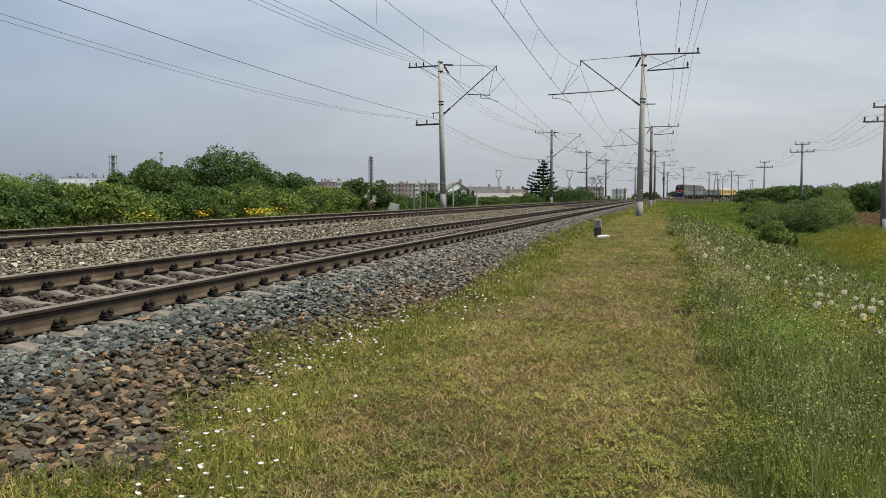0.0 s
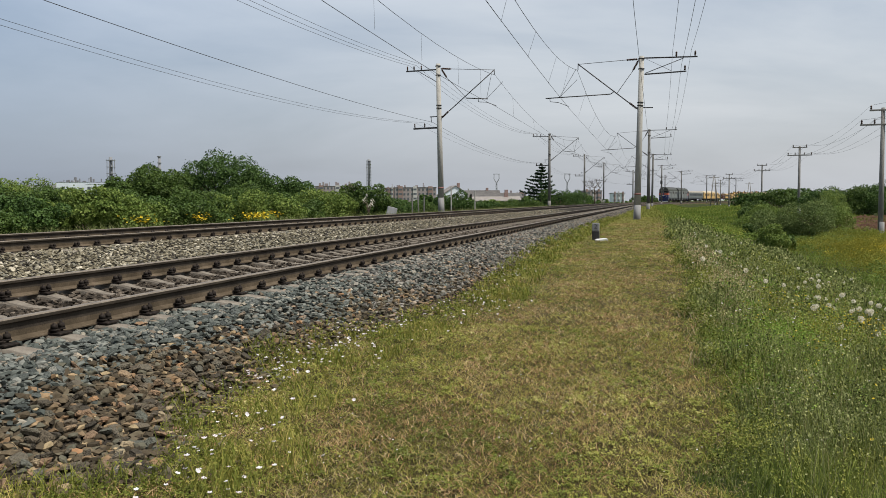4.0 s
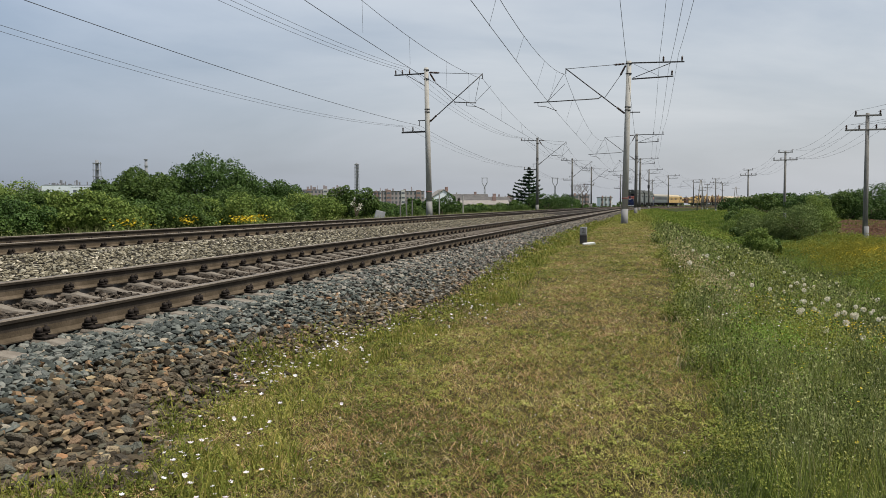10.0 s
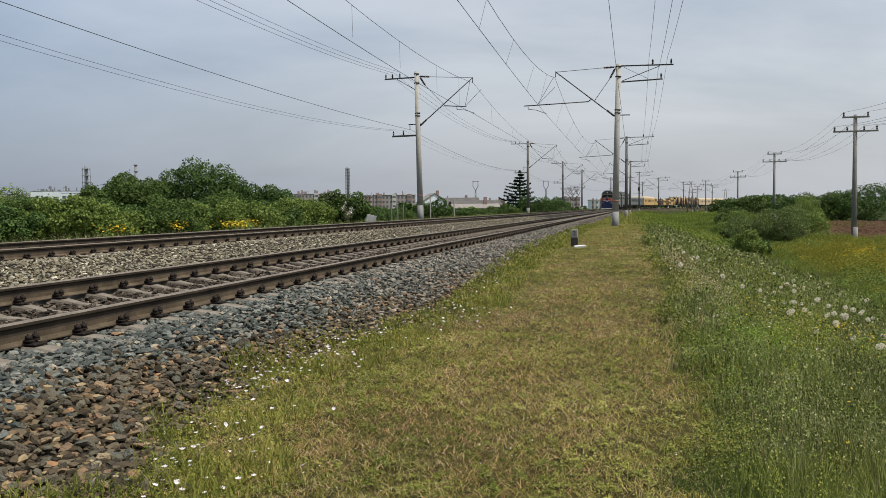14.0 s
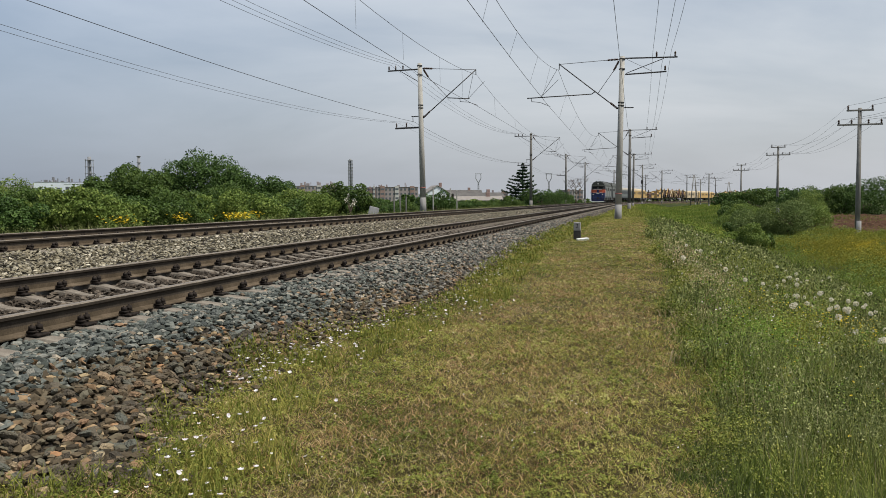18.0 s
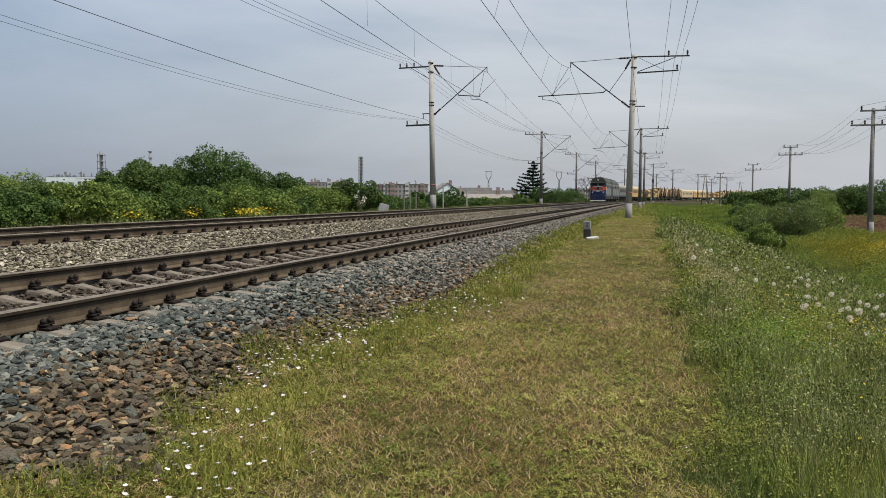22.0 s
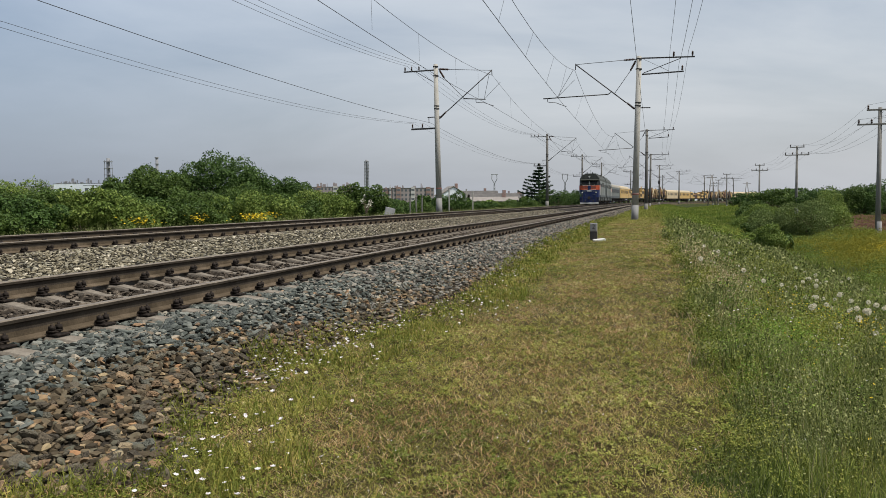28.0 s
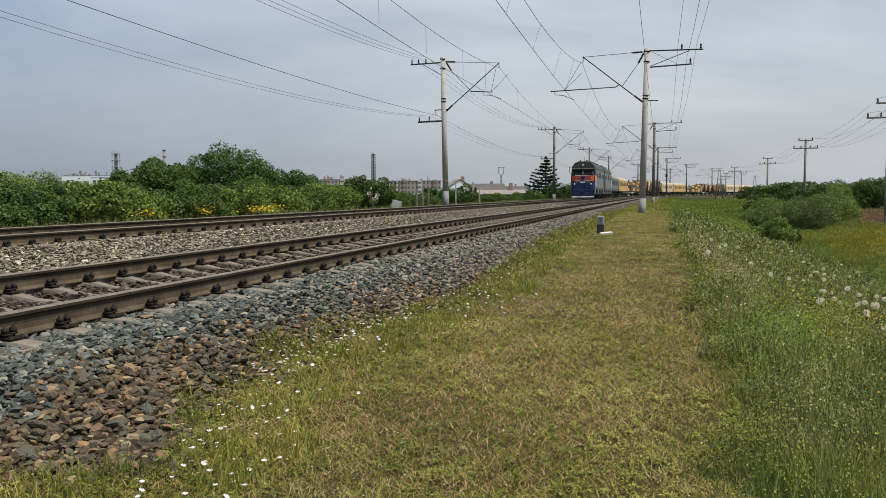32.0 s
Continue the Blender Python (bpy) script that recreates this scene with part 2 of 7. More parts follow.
M_INSULATOR = paint("insulator_brown", (0.055, 0.03, 0.022), 0.25)
M_WIRE = noisy("wire", [(0.3, (0.04, 0.039, 0.038)), (0.7, (0.075, 0.072, 0.07))], 3.0, 3, 0.6, 0.4, bump=0.0)
M_BLACK = paint("black_paint", (0.02, 0.02, 0.021), 0.6)
M_WOODPOLE = noisy("grey_pole", [(0.3, (0.125, 0.120, 0.110)), (0.7, (0.255, 0.245, 0.225))], 2.0, 8, 0.9, bump=0.4, stretch=(4, 4, 0.8))


# ---- mesh helpers ----
def np_mesh(name, verts, faces, mats, index=None, smooth=False):
    """A mesh from arrays; all faces have the same number of corners."""
    me = bpy.data.meshes.new(name)
    verts, faces = np.asarray(verts, np.float32), np.asarray(faces, np.int32)
    n, k = faces.shape
    me.vertices.add(len(verts))
    me.vertices.foreach_set("co", verts.ravel())
    me.loops.add(n * k)
    me.loops.foreach_set("vertex_index", faces.ravel())
    me.polygons.add(n)
    me.polygons.foreach_set("loop_start", np.arange(n, dtype=np.int32) * k)
    me.polygons.foreach_set("use_smooth", np.full(n, smooth))
    for m in mats if isinstance(mats, (list, tuple)) else [mats]:
        me.materials.append(m)
    if index is not None:
        me.polygons.foreach_set("material_index", np.asarray(index, np.int32))
    me.update(calc_edges=True)
    return me


def part(name, bm, mat, parent=None, label="", smooth=False):
    """Links a bmesh as one mesh object, under a thing or a part."""
    me = bpy.data.meshes.new(name)
    if smooth:
        for f in bm.faces:
            f.smooth = True
    bm.to_mesh(me)
    bm.free()
    for m in mat if isinstance(mat, (list, tuple)) else [mat]:
        me.materials.append(m)
    ob = new(name, me)
    if parent is not None:
        ob.parent = parent
    if label:
        tagged(ob, label)
    return ob


def shared(name, me, parent, m):
    """One more object on a mesh that others use too."""
    ob = new(name, me)
    ob.parent = parent
    ob.matrix_basis = m
    return ob


def box(bm, c, size, rot=None, bevel=0.0, mat=0):
    """A box at its centre c; bevelled edges where asked."""
    m = Matrix.Translation(c) @ (rot.to_4x4() if rot is not None else Matrix.Identity(4)) @ Matrix.Diagonal((*size, 1))
    made = bmesh.ops.create_cube(bm, size=1.0, matrix=m)
    verts = made["verts"]
    faces = {f for v in verts for f in v.link_faces}
    for f in faces:
        f.material_index = mat
    if bevel:
        edges = list({e for v in verts for e in v.link_edges})
        res = bmesh.ops.bevel(bm, geom=edges, offset=bevel, segments=1, affect="EDGES")
        for f in res["faces"]:
            f.material_index = mat


def tube(bm, a, b, r1, r2=None, n=8, mat=0, caps=True):
    """A straight tapered tube from a to b."""
    a, b = Vector(a), Vector(b)
    r2 = r1 if r2 is None else r2
    q = (b - a).to_track_quat("Z", "Y")
    rings = []
    for p, r in ((a, r1), (b, r2)):
        rings.append([bm.verts.new(p + q @ Vector((r * math.cos(2 * math.pi * i / n), r * math.sin(2 * math.pi * i / n), 0))) for i in range(n)])
    for i in range(n):
        f = bm.faces.new((rings[0][i], rings[0][(i + 1) % n], rings[1][(i + 1) % n], rings[1][i]))
        f.material_index, f.smooth = mat, n > 5
    if caps:
        for ring in (rings[0][::-1], rings[1]):
            bm.faces.new(ring).material_index = mat


def prism(bm, outline, a, b, axis="x", mat=0, mats=None, caps=True):
    """An outline in the plane across the axis, drawn out from a to b."""
    def put(p, q, d):
        return {"x": (d, p, q), "y": (p, d, q), "z": (p, q, d)}[axis]
    ra = [bm.verts.new(put(p, q, a)) for p, q in outline]
    rb = [bm.verts.new(put(p, q, b)) for p, q in outline]
    n = len(outline)
    for i in range(n):
        f = bm.faces.new((ra[i], ra[(i + 1) % n], rb[(i + 1) % n], rb[i]))
        f.material_index = mats[i] if mats else mat
    if caps:
        for ring in (ra[::-1], rb):
            bm.faces.new(ring).material_index = mat
    bmesh.ops.recalc_face_normals(bm, faces=bm.faces)


def insulator(bm, a, b, r=0.09, sheds=5):
    """A string of insulator sheds from a to b."""
    a, b = Vector(a), Vector(b)
    tube(bm, a, b, r * 0.4, n=6)
    for i in range(sheds):
        p, q = a.lerp(b, 0.12 + 0.8 * i / sheds), a.lerp(b, 0.12 + 0.8 * (i + 0.8) / sheds)
        tube(bm, p, q, r, r * 0.75, n=8)


# ---- plan: s runs along the line, lat to its left from the near rail of the near track ----
PHI, D1, S0, RAD = 0.2693, 4.71, 166.0, 660.0
SP, CP = math.sin(PHI), math.cos(PHI)


def plan(s, lat):
    """Where a place of the line lies: x, y (arrays or numbers)."""
    s, lat = np.asarray(s, float), np.asarray(lat, float)
    a = np.maximum(s - S0, 0) / RAD
    ss = np.minimum(s, S0) + (RAD + lat) * np.sin(a)
    l = (RAD + lat) * np.cos(a) - RAD + D1
    return ss * SP - l * CP, ss * CP + l * SP


def on_line(x, y):
    """The inverse: s, lat of a place."""
    x, y = np.asarray(x, float), np.asarray(y, float)
    ss, l = x * SP + y * CP, -x * CP + y * SP - D1
    a = np.arctan2(ss - S0, l + RAD)
    r = np.hypot(ss - S0, l + RAD)
    bend = ss > S0
    return np.where(bend, S0 + RAD * a, ss), np.where(bend, r - RAD, l)


def heading(s):
    """The line's direction at s, as a turn about z for a thing whose x runs forward."""
    return math.pi / 2 - PHI - max(s - S0, 0) / RAD


def spot(s, lat, z=0.0, turn=0.0):
    """A pose at a place of the line; its x runs along the line."""
    x, y = plan(s, lat)
    return Matrix.LocRotScale((float(x), float(y), z), Euler((0, 0, heading(s) + turn)), None)


def wave(x, y, k, seed=0.0):
    return (np.sin(x * k + seed) * np.cos(y * k * 1.3 + seed * 2.1) + 0.6 * np.sin(x * k * 2.3 + y * k * 1.9 + seed * 3.3) + 0.35 * np.sin(x * k * 4.7 - y * k * 5.1 + seed)) / 1.95


LAT_KEYS = np.array([-900, -120, -60, -34, -24, -17, -13, -10.5, -8.0, -6.3, -5.2, -4.6, -1.55, -0.8, -0.62, 2.25, 2.6, 4.55, 4.8, 7.6, 7.95, 9.2, 11.5, 16, 30, 80, 3000.0])
Z_KEYS = np.array([-1.5, -1.2, -1.2, -1.25, -1.35, -1.45, -1.95, -2.0, -1.45, -0.98, -0.72, -0.66, -0.66, -0.242, -0.243, -0.135, -0.15, 0.03, 0.06, 0.10, 0.10, -0.15, -0.10, -0.6, -1.3, -1.6, -1.6])


def toe(s):
    """Where the stones of the near shoulder give way to grass."""
    return np.interp(s, [2.5, 3.2, 3.45, 3.6, 3.75, 4.1, 4.76, 5.4, 6.0, 6.5, 7.0, 8, 9.5, 12, 17, 24, 41, 400], [-1.2, -1.5, -1.62, -1.9, -2.15, -1.92, -1.5, -1.5, -1.45, -1.28, -1.32, -1.36, -1.6, -1.85, -1.47, -1.25, -1.2, -1.15])


def path_edge(s):
    """The uneven right edge of the mown strip."""
    s = np.asarray(s, float)
    return -5.2 + 0.10 * np.sin(s * 1.7) + 0.08 * np.sin(s * 4.1 + 1.0) + 0.09 * np.sin(s * 9.7 + 2.0) + 0.05 * np.sin(s * 21 + 0.5) + 0.14 * np.sin(s * 0.62 + 0.5) + 0.10 * np.sin(s * 0.27)


def garden(s, lat):
    """True on the ploughed plot behind the bushes."""
    x, y = plan(s, lat)
    return (x > 28.3) & (y > 49.5)


def ground_z(s, lat):
    """Height of the ground."""
    s, lat = np.asarray(s, float), np.asarray(lat, float)
    z = np.interp(lat, LAT_KEYS, Z_KEYS)
    rise = np.clip((s - 10) / 40, 0, 1)
    rise = rise * rise * (3 - 2 * rise)
    side = np.clip((-0.95 - lat) / 1.2, 0, 1) * np.clip((lat + 9.5) / 4.0, 0, 1)
    z = z + 0.27 * rise * side
    far = np.clip((-6 - lat) / 4, 0, 1) * np.clip((s - 60) / 60, 0, 1)
    z = z + far * (np.interp(lat, [-40, -12, -9], [0.35, 0.75, 0.45]))
    soil = np.clip((-1.3 - lat) / 0.8, 0, 1) + np.clip((lat - 9.2) / 1.5, 0, 1)
    z = z + soil * (0.016 * wave(s * 0.6, lat, 1.9, 0.4) + 0.007 * wave(s * 0.7, lat, 7.3, 1.2)) + np.clip((-5.5 - lat) / 3, 0, 1) * 0.10 * wave(s, lat, 0.7, 2.0)
    return z


def place_z(x, y):
    s, lat = on_line(x, y)
    return float(ground_z(s, lat))


# ---- the ground, one sheet to the horizon ----
def build_ground():
    def steps(parts):
        out = [parts[0][0]]
        for a, b, d in parts:
            out += list(np.linspace(a, b, max(2, int(round((b - a) / d)) + 1))[1:])
        return np.array(out)
    ls = steps([(-1400, -300, 160), (-300, -60, 30), (-60, -18, 3.5), (-18, -9, 0.5), (-9, -5.6, 0.25), (-5.6, -0.6, 0.1), (-0.6, 2.2, 0.35), (2.2, 8, 0.3), (8, 16, 0.5), (16, 60, 5), (60, 400, 50), (400, 3200, 350)])
    ss = steps([(-60, -4, 8), (-4, 2, 0.5), (2, 14, 0.12), (14, 30, 0.25), (30, 60, 0.6), (60, 160, 2), (160, 420, 6), (420, 1000, 50), (1000, 3600, 400)])
    S, L = np.meshgrid(ss, ls, indexing="ij")
    # a straight grid; the heights and the cover follow the bent line
    l = L + D1
    X, Y = S * SP - l * CP, S * CP + l * SP
    s2, l2 = on_line(X, Y)
    Z = ground_z(s2, l2)
    V = np.stack([X, Y, Z], -1).reshape(-1, 3)
    a, b = S.shape
    I = np.arange(a * b).reshape(a, b)
    F = np.stack([I[:-1, :-1], I[1:, :-1], I[1:, 1:], I[:-1, 1:]], -1).reshape(-1, 4)
    sm, lm = s2.reshape(-1)[F].mean(1), l2.reshape(-1)[F].mean(1)
    edge = 0.22 * wave(sm, lm, 2.2, 1.0) + 0.12 * wave(sm, lm, 7.0, 3.0)
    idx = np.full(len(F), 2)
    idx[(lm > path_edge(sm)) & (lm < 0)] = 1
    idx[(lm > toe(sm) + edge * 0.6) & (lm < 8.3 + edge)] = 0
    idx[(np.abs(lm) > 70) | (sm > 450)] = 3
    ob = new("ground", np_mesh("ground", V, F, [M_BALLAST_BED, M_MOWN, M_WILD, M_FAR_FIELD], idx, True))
    tagged(ob, "grassy embankment with mown path, ditch and ballast bed", "ground", kind="structure")


build_ground()

# ---- the two tracks ----
RAIL = [(-0.075, -0.18), (0.075, -0.18), (0.075, -0.17), (0.012, -0.148), (0.01, -0.102), (0.009, -0.05), (0.034, -0.036), (0.0375, -0.012), (0.03, -0.002), (0.0, 0.0), (-0.03, -0.002), (-0.0375, -0.012), (-0.034, -0.036), (-0.009, -0.05), (-0.01, -0.102), (-0.012, -0.148), (-0.075, -0.17)]
SLEEPER_STEP = 0.565


def rail_mesh(name, lat, z):
    """One rail swept along the line, its web dark under the head with grease and painted shade."""
    ss = np.concatenate([np.arange(-6, 20, 1.0), np.arange(20, 166, 6.0), np.arange(166, 640, 5.0)])
    k = len(RAIL)
    V = []
    for s in ss:
        for u, h in RAIL:
            x, y = plan(s, lat - u)
            V.append((float(x), float(y), z + h))
    F, idx = [], []
    for i in range(len(ss) - 1):
        for j in range(k):
            F.append((i * k + j, i * k + (j + 1) % k, (i + 1) * k + (j + 1) % k, (i + 1) * k + j))
            grease_shade = 4 <= j <= 6 or 11 <= j <= 13
            idx.append(0 if 7 <= j <= 10 else (2 if grease_shade else 1))
    me = np_mesh(name, V, F, [M_RAIL_TOP, M_RAIL_RUST, M_RAIL_GREASE_SHADE], idx)
    return me


def sleeper_mesh(tilt):
    """A concrete sleeper across the line: raised seats, a lower waist, bevelled top edges. x along the line, y to the left."""
    bm = bmesh.new()
    sections = [(-1.35, 0.0, 0.135), (-1.33, 0.012, 0.135), (-1.05, 0.03, 0.13), (-0.62, 0.03, 0.115), (-0.42, 0.0, 0.095), (0.0, -0.012, 0.085), (0.42, 0.0, 0.095), (0.62, 0.03, 0.115), (1.05, 0.03, 0.13), (1.33, 0.012, 0.135), (1.35, 0.0, 0.135)]
    rings = []
    for y, top, half in sections:
        half *= 0.86
        lift = y * tilt
        pts = [(-half, -0.14), (-half * 0.82, top - 0.02), (-half * 0.7, top), (half * 0.7, top), (half * 0.82, top - 0.02), (half, -0.14)]
        rings.append([bm.verts.new((x, y, z + lift)) for x, z in pts])
    for r0, r1 in zip(rings, rings[1:]):
        for i in range(5):
            bm.faces.new((r0[i], r1[i], r1[i + 1], r0[i + 1]))
    bm.faces.new(rings[0]), bm.faces.new(rings[-1][::-1])
    bmesh.ops.recalc_face_normals(bm, faces=bm.faces)
    me = bpy.data.meshes.new("sleeper")
    bm.to_mesh(me)
    bm.free()
    me.materials.append(M_SLEEPER)
    return me


def fastening_mesh():
    """Base plate, clamp, and two tall bolts with spring washers on one side of a rail; y points away from the rail."""
    bm = bmesh.new()
    box(bm, (0, 0.05, 0.006), (0.15, 0.15, 0.016), bevel=0.004)
    box(bm, (0, 0.022, 0.024), (0.10, 0.062, 0.024), Euler((radians(-12), 0, 0)).to_matrix(), 0.006)
    for x, y, h in ((-0.046, 0.036, 0.096), (0.046, 0.050, 0.090)):
        tube(bm, (x, y, 0.01), (x, y, h), 0.014, 0.011, n=6)
        tube(bm, (x, y, 0.028), (x, y, 0.042), 0.033, 0.031, n=8)
        tube(bm, (x, y, 0.042), (x, y, 0.078), 0.029, 0.026, n=6)
    me = bpy.data.meshes.new("rail_fastening")
    bm.to_mesh(me)
    bm.free()
    me.materials.append(M_FASTENER)
    return me


FASTENING = fastening_mesh()


def build_track(name, lat0, z_near, z_far, first, near_to, label):
    track = tagged(new(name), label, "railway track", kind="structure")
    for nm, lat, z in (("rail", lat0, z_near), ("rail", lat0 + 1.595, z_far)):
        ob = new(nm, rail_mesh(nm, lat, z))
        ob.parent = track
        tagged(ob, "rusty steel rail with a worn bright head")
    tilt = (z_far - z_near) / 1.595
    me = sleeper_mesh(tilt)
    zc = (z_near + z_far) / 2 - 0.21
    rng = random.Random(len(name) + int(lat0))
    n_near = int((near_to - first) / SLEEPER_STEP)
    far_v, far_f = [], []
    base = np.array([v.co[:] for v in me.vertices])
    for i in range(n_near):
        s = first + i * SLEEPER_STEP
        m = spot(s + rng.uniform(-0.02, 0.02), lat0 + 0.7975, zc, rng.uniform(-0.012, 0.012))
        sl = shared("sleeper", me, track, m)
        for y0, out in ((-0.7975, -1), (-0.7975, 1), (0.7975, -1), (0.7975, 1)):
            q = pose(0, y0 + out * 0.06, 0.032 + y0 * tilt, 0, 0, 0 if out > 0 else 180)
            shared("rail_fastening", FASTENING, sl, q)
    # farther sleepers and fastenings, joined
    bv, bf = np.array([(-.14, -1.35, -.1), (.14, -1.35, -.1), (.14, 1.35, -.1), (-.14, 1.35, -.1), (-.1, -1.35, .02), (.1, -1.35, .02), (.1, 1.35, .02), (-.1, 1.35, .02)]), np.array([(0, 1, 5, 4), (1, 2, 6, 5), (2, 3, 7, 6), (3, 0, 4, 7), (4, 5, 6, 7)])
    fv = np.array([(-.07, -.07, 0), (.07, -.07, 0), (.07, .07, 0), (-.07, .07, 0), (-.045, -.03, .1), (.045, -.03, .1), (.045, .04, .1), (-.045, .04, .1)])
    sv, sf, cv, cf = [], [], [], []
    for i in range(n_near, int((330 - first) / SLEEPER_STEP)):
        m = np.array(spot(first + i * SLEEPER_STEP, lat0 + 0.7975, zc))
        q = bv.copy()
        q[:, 2] += q[:, 1] * tilt
        sf.append(bf + 8 * len(sv))
        sv.append(q @ m[:3, :3].T + m[:3, 3])
        if first + i * SLEEPER_STEP < 190:
            for y0, out in ((-0.7975, -0.1), (-0.7975, 0.1), (0.7975, -0.1), (0.7975, 0.1)):
                q = fv + (0, y0 + out, 0.02 + y0 * tilt)
                cf.append(bf + 8 * len(cv))
                cv.append(q @ m[:3, :3].T + m[:3, 3])
    for nm, v, f, mt in (("far_sleepers", sv, sf, M_SLEEPER), ("far_fastenings", cv, cf, M_FASTENER)):
        ob = new(nm, np_mesh(nm, np.concatenate(v), np.concatenate(f), mt))
        ob.parent = track
        tagged(ob, kind="stuff")


build_track("track_1", 0.0, 0.0, 0.096, 5.3166 - 19 * SLEEPER_STEP, 58, "railway track on concrete sleepers with rusty rails")
build_track("track_2", 5.35, 0.276, 0.312, 10.3087 - 26 * SLEEPER_STEP, 58, "second railway track on a raised tan ballast bed")


# ---- crushed stone ----
def stone_shapes(count, seed, corners):
    """Crushed rock: hulls of evenly spread points on a blocky, flattened ball, some corners knocked off."""
    rng = np.random.default_rng(seed)
    shapes = []
    for _ in range(count):
        cand = rng.normal(size=(150, 3))
        cand /= ((np.abs(cand) ** 3.2).sum(1) ** (1 / 3.2))[:, None]
        keep = [int(rng.integers(150))]
        for _ in range(corners - 1):
            d = np.min(np.linalg.norm(cand[:, None] - cand[keep][None], axis=2), axis=1)
            keep.append(int(np.argmax(d * rng.uniform(0.8, 1.0, 150))))
        pts = cand[keep] * rng.uniform(0.76, 1.0, (corners, 1)) * (1.0, rng.uniform(0.55, 0.85), rng.uniform(0.28, 0.5))
        pts[:, 0] += 0.35 * rng.normal() * pts[:, 2] + 0.2 * rng.normal() * pts[:, 1]
        bm = bmesh.new()
        for q in pts:
            bm.verts.new(q)
        bmesh.ops.convex_hull(bm, input=list(bm.verts))
        loose = [v for v in bm.verts if not v.link_faces]
        bmesh.ops.delete(bm, geom=loose, context="VERTS")
        bmesh.ops.triangulate(bm, faces=bm.faces)
        bm.verts.index_update()
        shapes.append((np.array([v.co[:] for v in bm.verts]), np.array([[v.index for v in f.verts] for f in bm.faces])))
        bm.free()
    return shapes


SHAPES, FINE_SHAPES, ROUGH_SHAPES = stone_shapes(20, 5, 11), stone_shapes(24, 6, 17), stone_shapes(20, 7, 8)


def turns(rng, n):
    """n random rotations."""
    q = rng.normal(size=(n, 4))
    q /= np.linalg.norm(q, axis=1)[:, None]
    w, x, y, z = q.T
    return np.stack([1 - 2 * (y * y + z * z), 2 * (x * y - z * w), 2 * (x * z + y * w), 2 * (x * y + z * w), 1 - 2 * (x * x + z * z), 2 * (y * z - x * w), 2 * (x * z - y * w), 2 * (y * z + x * w), 1 - 2 * (x * x + y * y)], 1).reshape(-1, 3, 3)


def lying(rng, n, spread_of=0.42):
    """n rotations of chips that lie rather flat."""
    a, b = rng.uniform(0, 2 * math.pi, n), rng.uniform(0, 2 * math.pi, n)
    t = np.abs(rng.normal(0, spread_of, n))
    z, o = np.zeros(n), np.ones(n)
    yaw = np.stack([np.cos(a), -np.sin(a), z, np.sin(a), np.cos(a), z, z, z, o], 1).reshape(-1, 3, 3)
    x, y, c, s = np.cos(b), np.sin(b), np.cos(t), np.sin(t)
    tilt = np.stack([c + x * x * (1 - c), x * y * (1 - c), y * s, x * y * (1 - c), c + y * y * (1 - c), -x * s, -y * s, x * s, c], 1).reshape(-1, 3, 3)
    return tilt @ yaw


def strew_stones(name, s, lat, size, mat, label, rng, sink=0.25, heap=0.5, shapes=SHAPES):
    """Stones lying on the ground at the given places, heaped by up to that share of their size."""
    z = ground_z(s, lat)
    x, y = plan(s, lat)
    pos = np.stack([x, y, z + size * (0.42 - sink * 0.7 + rng.uniform(-heap, heap, len(s)))], 1)
    pick = rng.integers(0, len(shapes), len(s))
    V, F, o = [], [], 0
    for i, (v, f) in enumerate(shapes):
        at = np.where(pick == i)[0]
        if not len(at):
            continue
        R = lying(rng, len(at))
        pts = np.einsum("nij,kj->nki", R, v) * size[at][:, None, None] + pos[at][:, None]
        V.append(pts.reshape(-1, 3))
        F.append((f[None] + (np.arange(len(at)) * len(v))[:, None, None] + o).reshape(-1, 3))
        o += len(at) * len(v)
    ob = new(name, np_mesh(name, np.concatenate(V), np.concatenate(F), mat))
    return tagged(ob, label, "ballast", kind="stuff")


def spread(rng, n, s0, s1, l0, l1, power=2.0):
    """Random places, denser towards s0."""
    u = rng.random(n)
    s = s0 * (s1 / s0) ** (u ** (1 / power) if power != 1 else u)
    return s, rng.uniform(l0, l1, n)


